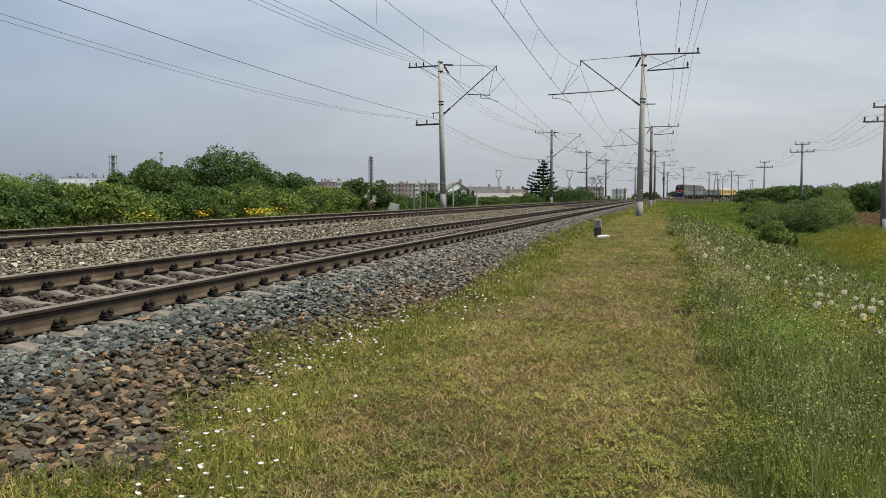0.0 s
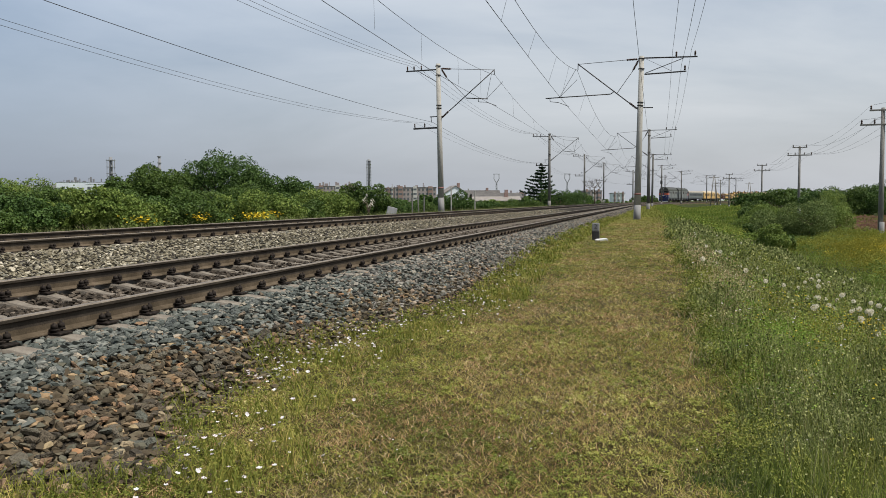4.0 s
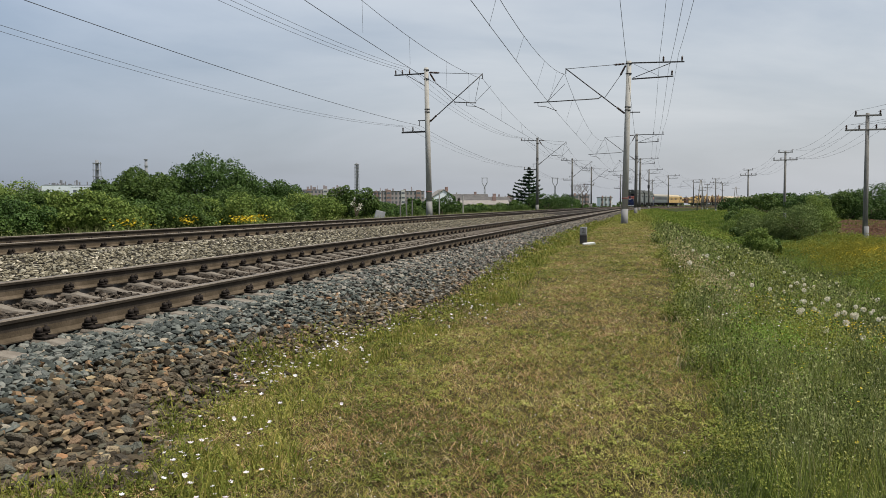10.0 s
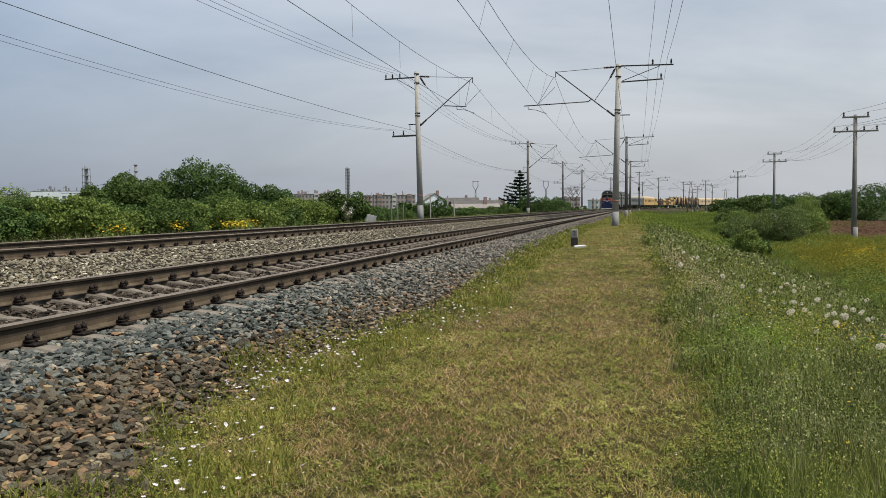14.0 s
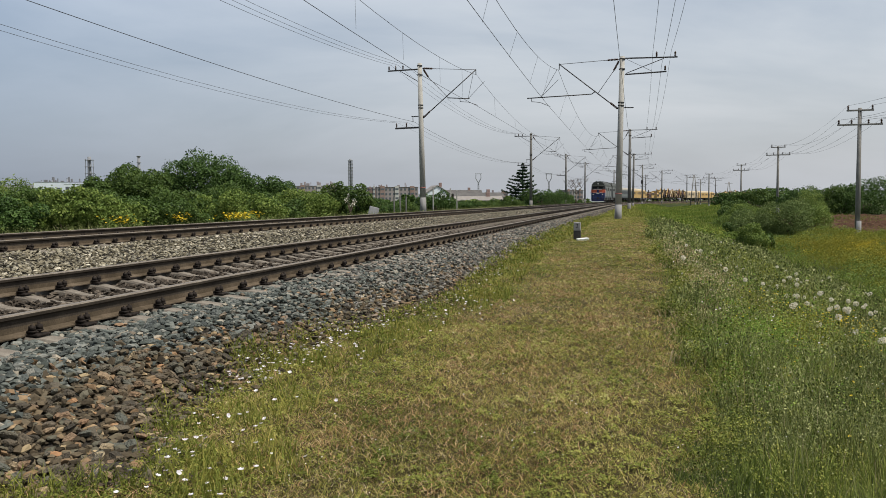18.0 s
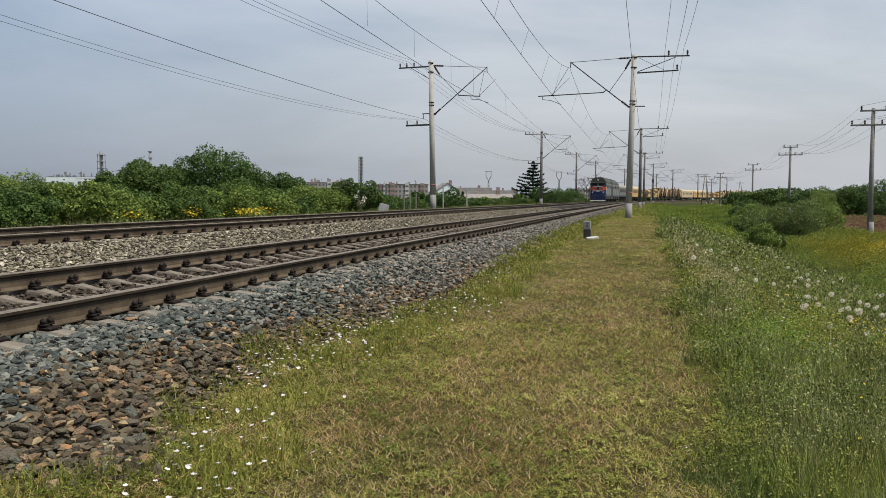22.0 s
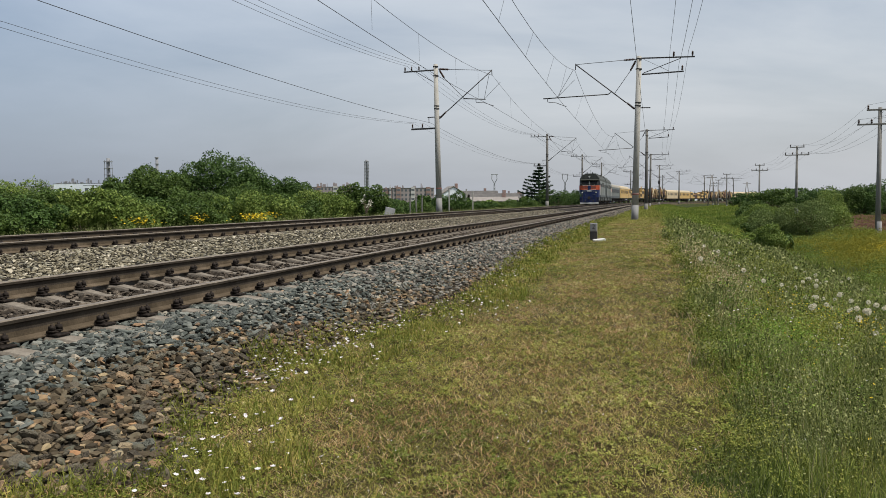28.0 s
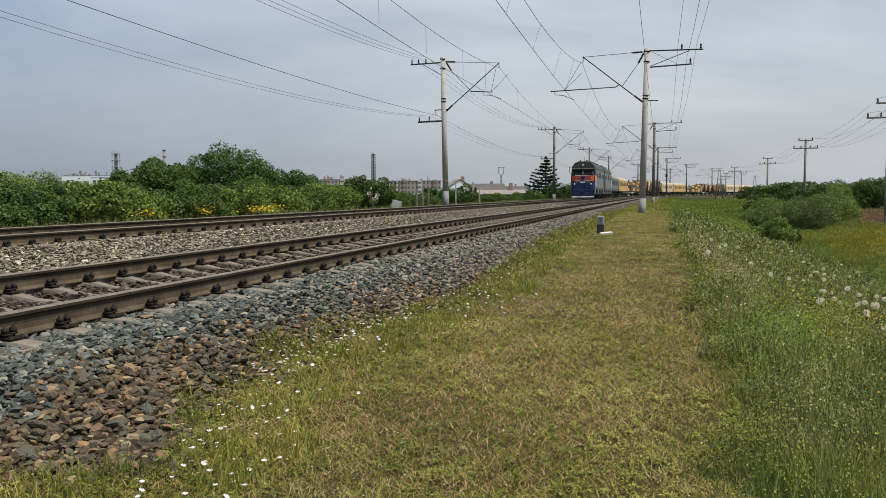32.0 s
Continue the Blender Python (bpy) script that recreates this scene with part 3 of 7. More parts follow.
def build_ballast():
    rng = np.random.default_rng(11)

    def clear(s, half=0.10):
        return np.abs(((s - 5.3166) / SLEEPER_STEP + 0.5) % 1 - 0.5) * SLEEPER_STEP > half

    def turn_over(s, lat):
        """Where the fresh grey-blue stone gives way to the old rusty stone."""
        return -1.02 + 0.16 * wave(s, lat, 1.3, 0.7) - 0.12 * np.clip((s - 5) / 4, 0, 1) - 0.2 * np.clip((s - 9) / 8, 0, 1)

    # shoulder outside the near rail: fresh grey-blue above, old rusty stone below
    s, lat = spread(rng, 23000, 2.8, 45, -1.6, -0.09, 1)
    edge = turn_over(s, lat) + rng.normal(0, 0.09, len(s))
    ok = (lat > edge) & (lat > toe(s) - 0.1) & (clear(s, 0.12) | (lat < -0.40 + 0.06 * np.sin(s * 9)))
    up = strew_stones("upper_ballast", s[ok], lat[ok], rng.uniform(0.024, 0.050, ok.sum()), M_BLUE_STONE, "grey-blue crushed stone on the track shoulder", rng)
    s, lat = spread(rng, 27000, 2.6, 45, -2.75, -0.75, 1)
    edge = turn_over(s, lat) + 0.04 + rng.normal(0, 0.09, len(s))
    ok = (lat < edge) & (lat > toe(s) - 0.10 + rng.normal(0, 0.10, len(s)))
    low = strew_stones("lower_ballast", s[ok], lat[ok], rng.uniform(0.024, 0.054, ok.sum()), M_BROWN_STONE, "rusty brown crushed stone at the foot of the shoulder", rng)
    # the nearest large stones one by one
    for parent, mat, lo, hi, sizes in ((low, M_LOOSE_STONE, -9.0, -0.02, (0.036, 0.066)), (up, M_LOOSE_BLUE, 0.02, 9.0, (0.032, 0.056))):
        meshes = [np_mesh("stone", v, f, mat) for v, f in FINE_SHAPES]
        made = 0
        while made < 300:
            s1 = 2.9 + 5.0 * rng.random() ** 1.3
            l1 = rng.uniform(max(float(toe(s1)) + 0.05, -2.3), -0.45)
            d = l1 - float(turn_over(s1, l1))
            if not lo < d < hi:
                continue
            made += 1
            r = rng.uniform(*sizes)
            x, y = plan(s1, l1)
            m = Matrix.LocRotScale((float(x), float(y), float(ground_z(s1, l1)) + r * rng.uniform(0.45, 0.8)), Euler((rng.normal(0, 0.4), rng.normal(0, 0.4), rng.uniform(0, 6.28))), (r, r, r))
            shared("stone", meshes[rng.integers(len(meshes))], parent, m)
    s, lat = spread(rng, 19000, 4.0, 70, 0.07, 1.52, 1)
    ok = clear(s, 0.08)
    strew_stones("track_ballast", s[ok], lat[ok], rng.uniform(0.026, 0.052, ok.sum()), M_CRIB_STONE, "dark brown crushed stone between the sleepers", rng, 0.05, shapes=ROUGH_SHAPES)
    s, lat = spread(rng, 27000, 5.0, 75, 1.75, 5.2, 1)
    ok = clear(s, 0.11) | (lat > 2.15)
    strew_stones("middle_ballast", s[ok], lat[ok], rng.uniform(0.026, 0.050, ok.sum()), M_TAN_STONE, "tan crushed stone between the two tracks", rng, shapes=ROUGH_SHAPES)
    s, lat = spread(rng, 11000, 9, 60, -1.5, -0.15, 1)
    ok = (lat > toe(s) - 0.05) & (rng.random(len(s)) < np.clip((s - 8) / 9, 0, 1)) & (clear(s, 0.13) | (lat < -0.5))
    strew_stones("pale_ballast", s[ok], lat[ok], rng.uniform(0.035, 0.065, ok.sum()), M_GREY_STONE, "pale dusty crushed stone on the track shoulder", rng, 0.12, shapes=ROUGH_SHAPES)
    s, lat = spread(rng, 5000, 40, 170, -1.4, -0.5, 1)
    strew_stones("far_ballast", s, lat, rng.uniform(0.035, 0.06, len(s)), M_GREY_STONE, "grey crushed stone along the track", rng, shapes=ROUGH_SHAPES)
    s, lat = rng.uniform(-6, 4.5, 4000), rng.uniform(-2.5, 5.2, 4000)
    ok = (lat > toe(s)) & (clear(s, 0.13) | (lat < -0.5) | (lat > 2.15)) & ((s < 3.2) | (lat > 0.1)) & (np.abs(lat) > 0.1) & (np.abs(lat - 1.595) > 0.1)
    strew_stones("near_ballast", s[ok], lat[ok], rng.uniform(0.035, 0.07, ok.sum()), M_BROWN_STONE, "brown crushed stone of the near track", rng, shapes=ROUGH_SHAPES)
    s, lat = spread(rng, 5000, 9.0, 110, 5.5, 8.4, 1)
    strew_stones("outer_ballast", s, lat, rng.uniform(0.024, 0.05, len(s)), M_TAN_STONE, "tan crushed stone of the second track", rng, shapes=ROUGH_SHAPES)


build_ballast()


# ---- masts of the overhead line ----
def mast_parts(parent, concrete):
    """y points to the track, z up from rail level; the pole stands on z = -0.4."""
    bm = bmesh.new()
    tube(bm, (0, 0, -0.9), (0, 0, 10.15), 0.225, 0.15, n=16)
    part("pole", bm, concrete, parent, "tapered grey concrete pole")
    bm = bmesh.new()
    tube(bm, (0, 0, -0.8), (0, 0, 0.55), 0.232, 0.226, n=16)
    part("painted_foot", bm, M_WHITEWASH if concrete is M_MAST else M_WOODPOLE, parent, "whitewashed foot" if concrete is M_MAST else "pale foot")
    if concrete is M_MAST:
        bm = bmesh.new()
        tube(bm, (0, 0, 1.22), (0, 0, 1.3), 0.221, 0.2205, n=16)
        part("painted_ring", bm, M_REDBAND, parent, "faded red painted ring")
    for z in (6.95, 7.15, 9.3, 9.95):
        bm = bmesh.new()
        tube(bm, (0, 0, z), (0, 0, z + 0.07), 0.2, 0.2, n=12)
        part("band_clamp", bm, M_STEEL, parent)


def right_mast(concrete):
    th = tagged(new("overhead_line_mast"), "grey concrete railway mast with steel cantilever and crossarms", "railway mast", "masts of the overhead line")
    mast_parts(th, concrete)
    bm = bmesh.new()
    tube(bm, (0, 0.75, 7.2), (0, 4.06, 9.75), 0.035, n=8)
    part("cantilever", bm, M_STEEL, th)
    bm = bmesh.new()
    tube(bm, (0, 1.0, 9.93), (0, 4.06, 9.74), 0.018, n=6)
    part("tie_rod", bm, M_STEEL, th)
    bm = bmesh.new()
    tube(bm, (0, 0.55, 9.2), (0, 1.5, 7.8), 0.02, n=6)
    part("strut", bm, M_STEEL, th)
    for a, b in (((0, 0.15, 6.75), (0, 0.75, 7.22)), ((0, 0.2, 9.97), (0, 1.0, 9.93)), ((0, 0.18, 9.92), (0, 0.55, 9.2))):
        bm = bmesh.new()
        insulator(bm, a, b, 0.075, 7)
        part("insulator", bm, M_INSULATOR, th)
    bm = bmesh.new()
    tube(bm, (0, 1.65, 7.95), (0, 1.9, 7.76), 0.03, n=8)
    tube(bm, (0, 1.9, 7.76), (0, 6.15, 7.55), 0.034, n=8)
    part("registration_arm", bm, M_STEEL, th)
    for a, b in (((0, 5.25, 7.6), (0, 4.2, 9.4)), ((0, 5.25, 7.6), (0, 4.1, 8.75))):
        bm = bmesh.new()
        tube(bm, a, b, 0.014, n=5)
        part("support_rod", bm, M_STEEL, th)
    bm = bmesh.new()
    for a, b in (((0, 5.87, 7.56), (0, 5.85, 7.33)), ((0, 5.85, 7.33), (0, 5.3, 7.27)), ((0, 5.3, 7.27), (0, 4.6, 7.0))):
        tube(bm, a, b, 0.02, n=6)
    part("steady_arm", bm, M_STEEL, th)
    bm = bmesh.new()
    tube(bm, (0, 4.06, 9.8), (0, 4.06, 9.4), 0.03, n=6)
    part("wire_clamp", bm, M_STEEL, th)
    bm = bmesh.new()
    box(bm, (0, -1.65, 10.02), (0.08, 3.6, 0.08), bevel=0.008)
    part("upper_crossarm", bm, M_STEEL, th)
    bm = bmesh.new()
    box(bm, (0, -1.5, 9.05), (0.08, 2.6, 0.08), Euler((radians(-3), 0, 0)).to_matrix(), 0.008)
    part("lower_crossarm", bm, M_STEEL, th)
    for a, b, r in (((0, -0.25, 9.05), (0, -2.6, 9.95), 0.025), ((0, -0.3, 9.95), (0, -1.9, 9.15), 0.012)):
        bm = bmesh.new()
        tube(bm, a, b, r, n=6)
        part("brace", bm, M_STEEL, th)
    for y, z in ((-2.15, 10.06), (-3.3, 10.06), (-2.7, 9.17)):
        bm = bmesh.new()
        insulator(bm, (0, y, z), (0, y, z + 0.34), 0.068, 3)
        part("pin_insulator", bm, M_INSULATOR, th)
    bm = bmesh.new()
    box(bm, (0, -0.25, 6.85), (0.07, 1.1, 0.06), bevel=0.006)
    part("wire_bracket", bm, M_STEEL, th)
    return th


def left_mast(concrete):
    th = tagged(new("overhead_line_mast"), "grey concrete railway mast with cantilever and pin-insulator crossarms", "railway mast", "masts of the overhead line")
    mast_parts(th, concrete)
    # y still points to the track
    bm = bmesh.new()
    tube(bm, (0, 0.75, 6.75), (0, 4.1, 9.45), 0.035, n=8)
    part("cantilever", bm, M_STEEL, th)
    bm = bmesh.new()
    tube(bm, (0, 1.0, 9.72), (0, 4.1, 9.45), 0.018, n=6)
    part("tie_rod", bm, M_STEEL, th)
    bm = bmesh.new()
    tube(bm, (0, 0.65, 9.1), (0, 2.1, 7.55), 0.02, n=6)
    part("strut", bm, M_STEEL, th)
    for a, b in (((0, 0.15, 6.25), (0, 0.75, 6.77)), ((0, 0.2, 9.8), (0, 1.0, 9.72)), ((0, 0.25, 9.75), (0, 0.65, 9.1))):
        bm = bmesh.new()
        insulator(bm, a, b, 0.075, 7)
        part("insulator", bm, M_INSULATOR, th)
    bm = bmesh.new()
    tube(bm, (0, 2.0, 7.6), (0, 3.6, 7.45), 0.034, n=8)
    part("registration_arm", bm, M_STEEL, th)
    for a, b in (((0, 3.5, 7.46), (0, 3.9, 9.2)), ((0, 3.5, 7.46), (0, 4.7, 8.6))):
        bm = bmesh.new()
        tube(bm, a, b, 0.014, n=5)
        part("support_rod", bm, M_STEEL, th)
    bm = bmesh.new()
    for a, b in (((0, 2.9, 7.5), (0, 2.92, 7.28)), ((0, 2.92, 7.28), (0, 3.5, 7.22)), ((0, 3.5, 7.22), (0, 4.2, 6.95))):
        tube(bm, a, b, 0.02, n=6)
    part("steady_arm", bm, M_STEEL, th)
    bm = bmesh.new()
    tube(bm, (0, 4.1, 9.5), (0, 4.1, 9.1), 0.03, n=6)
    part("wire_clamp", bm, M_STEEL, th)
    bm = bmesh.new()
    box(bm, (0, -1.15, 9.75), (0.08, 2.5, 0.09), bevel=0.008)
    part("upper_crossarm", bm, M_STEEL, th)
    bm = bmesh.new()
    tube(bm, (0, -1.5, 9.72), (0, -0.1, 8.85), 0.025, n=6)
    part("brace", bm, M_STEEL, th)
    bm = bmesh.new()
    box(bm, (0, -0.9, 5.6), (0.1, 2.1, 0.12), bevel=0.01)
    part("lower_crossarm", bm, M_STEEL, th)
    bm = bmesh.new()
    box(bm, (0, -0.2, 6.4), (0.07, 1.0, 0.06), bevel=0.006)
    tube(bm, (0, -0.6, 6.4), (0, -0.6, 6.0), 0.025, n=6)
    part("wire_bracket", bm, M_STEEL, th)
    for y, z in ((-2.3, 9.79), (-1.8, 9.79), (-1.25, 9.79), (-1.85, 5.66), (-1.1, 5.66)):
        bm = bmesh.new()
        insulator(bm, (0, y, z), (0, y, z + 0.32), 0.062, 3)
        part("pin_insulator", bm, M_INSULATOR, th)
    return th


R_LAT, L_LAT = -3.3, 10.56
R_MASTS = [(54.0, 0.0, 1.3), (108.0, -0.1, 0.4), (162.0, -0.25, 0.9), (216.0, -0.15, 0.3), (270.0, 0.1, 0.2), (324.0, 0.1, 0.0), (378.0, 0.0, 0.4)]
L_MASTS = [(56.2, 0.6, -0.9), (115.3, 0.35, 0.2), (171.0, 0.5, 0.0), (209.0, 0.5, 0.3), (262.0, 0.4, 0.0), (316.0, 0.3, 0.0)]


def set_masts():
    for make, rows, lat, face in ((right_mast, R_MASTS, R_LAT, 1), (left_mast, L_MASTS, L_LAT, -1)):
        th = make(M_MAST)
        light = 1
        for i, (s, dz, lean) in enumerate(rows):
            # local y to the track: along +lat for the masts by the near track, against it for the others
            m = spot(s, lat, dz, 0.0 if face > 0 else math.pi) @ pose(0, 0, 0, (lean if face > 0 else lean) * (-1 if face < 0 else 1), 0, 0)
            if i == light:
                th = make(M_MAST_DARK)
            if i in (0, light):
                th.matrix_basis = m
            else:
                copy_thing(th, m)


set_masts()


def strand(points, r, n=4):
    """A thin tube through points, as arrays."""
    P = np.asarray(points, float)
    d = np.gradient(P, axis=0)
    d /= np.linalg.norm(d, axis=1)[:, None]
    side = np.stack([d[:, 1], -d[:, 0], np.zeros(len(P))], 1)
    side /= np.maximum(np.linalg.norm(side, axis=1)[:, None], 1e-6)
    up = np.cross(side, d)
    V = np.concatenate([P + r * (math.cos(a) * side + math.sin(a) * up) for a in (2 * math.pi * np.arange(n) / n)])
    k = len(P)
    F = [(j * k + i, j * k + i + 1, ((j + 1) % n) * k + i + 1, ((j + 1) % n) * k + i) for j in range(n) for i in range(k - 1)]
    return V, np.array(F)


def wire(name, spans, sag, r, label, carries=None):
    """A wire over supports (s, lat, z); carries: the supports of the contact wire that hangs from this one on droppers. sag: one for all spans of 54 m, or (first, rest)."""
    pts, hung = [], []
    first, rest = sag if isinstance(sag, tuple) else (sag, sag)
    for i, ((s0, l0, z0), (s1, l1, z1)) in enumerate(zip(spans, spans[1:])):
        u = np.linspace(0, 1, 17)
        x0, y0 = plan(s0, l0)
        x1, y1 = plan(s1, l1)
        k = (rest if i else first) * ((s1 - s0) / 54) ** 2
        z = z0 + (z1 - z0) * u - 4 * k * u * (1 - u)
        pts.append(np.stack([x0 + (x1 - x0) * u, y0 + (y1 - y0) * u, z], 1)[:-1 if i < len(spans) - 2 else None])
        if carries:
            (c0, d0, e0), (c1, d1, e1) = carries[i], carries[i + 1]
            a0, b0 = plan(c0, d0)
            a1, b1 = plan(c1, d1)
            for w in ((0.06, 0.16, 0.28, 0.4, 0.52, 0.64, 0.78, 0.9) if i == 0 else (0.12, 0.3, 0.5, 0.7, 0.88) if i < 3 else ()):
                px, py, pz = x0 + (x1 - x0) * w, y0 + (y1 - y0) * w, z0 + (z1 - z0) * w - 4 * k * w * (1 - w)
                qx, qy, qz = a0 + (a1 - a0) * w, b0 + (b1 - b0) * w, e0 + (e1 - e0) * w - (0.2 if i else 1.1) * w * (1 - w)
                if pz - qz > 0.1:
                    hung.append([(qx, qy, qz), ((px + qx) / 2, (py + qy) / 2, (pz + qz) / 2), (px, py, pz)])
    v, f = strand(np.concatenate(pts), r)
    ob = new(name, np_mesh(name, v, f, M_WIRE))
    tagged(ob, label, "overhead wire", "overhead wires")
    for h in hung:
        v, f = strand(h, r * 0.45)
        d = new("dropper", np_mesh("dropper", v, f, M_WIRE))
        d.parent = ob
    return ob


def string_wires():
    rs, lsx = [r[0] for r in R_MASTS], [r[0] for r in L_MASTS]
    rz, lz = [r[1] for r in R_MASTS], [r[1] for r in L_MASTS]
    zig = [0.16 * (-1) ** (i + 1) for i in range(12)]
    near = [(-2.0, -0.15, 7.35)] + [(s, R_LAT + 4.6 + z, 7.0 + d) for s, d, z in zip(rs, rz, zig)]
    far = [(-2.0, 4.3, 7.36)] + [(s, L_LAT - 4.2 - z, 6.97 + d) for s, d, z in zip(lsx, lz, zig)]
    wire("contact_wire", near, (0.19, 0.05), 0.0125, "contact wire over the near track")
    wire("messenger_wire", [(-2.0, -0.15, 11.15)] + [(s, R_LAT + 3.9, 9.47 + d) for s, d in zip(rs, rz)], (2.18, 1.5), 0.012, "sagging messenger wire with droppers", near)
    wire("contact_wire", far, (0.40, 0.05), 0.0125, "contact wire over the second track")
    wire("messenger_wire", [(-2.0, 4.3, 10.02)] + [(s, L_LAT - 4.0, 9.15 + d) for s, d in zip(lsx, lz)], (1.3, 1.3), 0.012, "sagging messenger wire with droppers", far)
    for y, z in ((-2.15, 10.42), (-3.3, 10.42), (-2.7, 9.52)):
        wire("feeder_wire", [(-2.0, R_LAT + y, z)] + [(s, R_LAT + y, z + d) for s, d in zip(rs, rz)], 0.9, 0.0095, "thin feeder wire on pin insulators")
    wire("earth_wire", [(-2.0, R_LAT - 0.45, 11.0)] + [(s, R_LAT - 0.45, 6.9 + d) for s, d in zip(rs, rz)], 0.7, 0.0095, "thin wire along the masts")
    for y, z in ((2.3, 10.12), (1.8, 10.12), (1.25, 10.12)):
        wire("feeder_wire", [(-2.0, L_LAT + y + 0.15, z + 0.6)] + [(s, L_LAT + y, z + d) for s, d in zip(lsx, lz)], 1.0, 0.0095, "thin feeder wire on pin insulators")
    wire("cable", [(-2.0, 11.98, 7.23)] + [(s, L_LAT + 0.6, 6.0 + d) for s, d in zip(lsx, lz)], (0.5, 0.75), 0.011, "thick black cable hung from mast to mast")
    for y, a, b in ((1.85, 12.47, 6.81), (1.1, 11.4, 6.6)):
        wire("line_wire", [(-2.0, a, b)] + [(s, L_LAT + y, 5.98 + d) for s, d in zip(lsx, lz)], (1.0, 0.7), 0.006, "thin wire on a lower crossarm")


string_wires()


# ---- grass and flowers ----
def blades(name, s, lat, height, width, mat, label, rng, lean=0.5, category="grass", lift=0.0, simple=False):
    """Grass: each blade a bent tapering strip of three faces, or far off of one."""
    n = len(s)
    x, y = plan(s, lat)
    z = ground_z(s, lat) + lift
    base = np.stack([x, y, z], 1)
    a = rng.uniform(0, 2 * math.pi, n)
    side = np.stack([np.cos(a), np.sin(a), np.zeros(n)], 1) * (width / 2)[:, None]
    b = rng.uniform(0, 2 * math.pi, n)
    out = np.stack([np.cos(b), np.sin(b), np.zeros(n)], 1) * (height * lean * rng.uniform(0.2, 1.3, n))[:, None]
    up = np.stack([np.zeros(n), np.zeros(n), height], 1)
    if simple:
        v = np.stack([base - side, base + side, base + out + up], 1)
        ob = new(name, np_mesh(name, v.reshape(-1, 3), np.arange(n * 3).reshape(-1, 3), mat))
        return tagged(ob, label, category, kind="stuff")
    v = np.stack([base - side, base + side, base + 0.35 * out + 0.55 * up + side * 0.75, base + 0.35 * out + 0.55 * up - side * 0.75, base + out + up], 1)
    i = np.arange(n)[:, None] * 5
    f = np.concatenate([np.stack([i[:, 0], i[:, 0] + 1, i[:, 0] + 2], 1), np.stack([i[:, 0], i[:, 0] + 2, i[:, 0] + 3], 1), np.stack([i[:, 0] + 3, i[:, 0] + 2, i[:, 0] + 4], 1)])
    ob = new(name, np_mesh(name, v.reshape(-1, 3), f, mat))
    return tagged(ob, label, category, kind="stuff")


M_MOWN_GRASS = island("mown_grass", [(0.0, (0.061, 0.076, 0.013)), (0.25, (0.165, 0.172, 0.032)), (0.5, (0.310, 0.278, 0.066)), (0.72, (0.46, 0.37, 0.14)), (0.88, (0.60, 0.48, 0.25)), (1.0, (0.47, 0.26, 0.13))], 0.8, 0.18, patch=(1.0, 0.58))
M_CLOVER = island("clover", [(0.0, (0.050, 0.072, 0.012)), (0.4, (0.155, 0.180, 0.034)), (0.75, (0.32, 0.315, 0.075)), (0.93, (0.54, 0.48, 0.21)), (1.0, (0.52, 0.31, 0.15))], 0.6, 0.18, patch=(1.1, 0.58))
M_STRAW = island("straw", [(0.0, (0.281, 0.206, 0.093)), (0.6, (0.430, 0.346, 0.196)), (1.0, (0.561, 0.468, 0.309))], 0.8, 0.2)
M_DEAD_GRASS = island("dead_grass", [(0.0, (0.17, 0.095, 0.045)), (0.5, (0.33, 0.205, 0.10)), (1.0, (0.52, 0.37, 0.20))], 0.85, 0.1)
M_TALL_GRASS = island("tall_grass", [(0.0, (0.042, 0.067, 0.013)), (0.35, (0.108, 0.148, 0.030)), (0.65, (0.226, 0.269, 0.060)), (0.88, (0.386, 0.377, 0.108)), (1.0, (0.623, 0.516, 0.236))], 0.75, 0.25, patch=(0.45, 0.45))
M_WEEDS = island("grey_green_weeds", [(0.0, (0.024, 0.035, 0.010)), (0.3, (0.088, 0.109, 0.034)), (0.6, (0.216, 0.238, 0.085)), (0.88, (0.419, 0.426, 0.188)), (1.0, (0.722, 0.674, 0.409))], 0.8, 0.15, patch=(1.6, 0.4))
M_BRIGHT = island("fresh_grass", [(0.0, (0.079, 0.143, 0.021)), (0.5, (0.172, 0.272, 0.046)), (1.0, (0.343, 0.407, 0.100))], 0.75, 0.35, patch=(0.4, 0.45))
M_VERGE = island("bindweed_green", [(0.0, (0.052, 0.071, 0.013)), (0.45, (0.149, 0.173, 0.032)), (0.85, (0.305, 0.282, 0.067)), (1.0, (0.544, 0.396, 0.152))], 0.65, 0.25, patch=(1.5, 0.4))
M_MEADOW = island("meadow_grass", [(0.0, (0.043, 0.077, 0.014)), (0.4, (0.124, 0.183, 0.031)), (0.75, (0.248, 0.283, 0.056)), (1.0, (0.497, 0.424, 0.132))], 0.75, 0.35, patch=(0.12, 0.5))
M_YELLOWISH = island("dry_yellow_grass", [(0.0, (0.105, 0.132, 0.022)), (0.5, (0.185, 0.205, 0.036)), (0.9, (0.29, 0.285, 0.060)), (1.0, (0.38, 0.32, 0.07))], 0.8, 0.3, patch=(0.22, 0.65))
M_GOLDWEED = island("golden_weeds", [(0.0, (0.095, 0.115, 0.018)), (0.45, (0.20, 0.195, 0.03)), (0.85, (0.36, 0.29, 0.045)), (1.0, (0.52, 0.36, 0.05))], 0.8, 0.3, patch=(0.5, 0.5))
M_PETAL_WHITE = island("white_petals", [(0.0, (0.62, 0.55, 0.58)), (1.0, (0.85, 0.84, 0.84))], 0.6, 0.3)
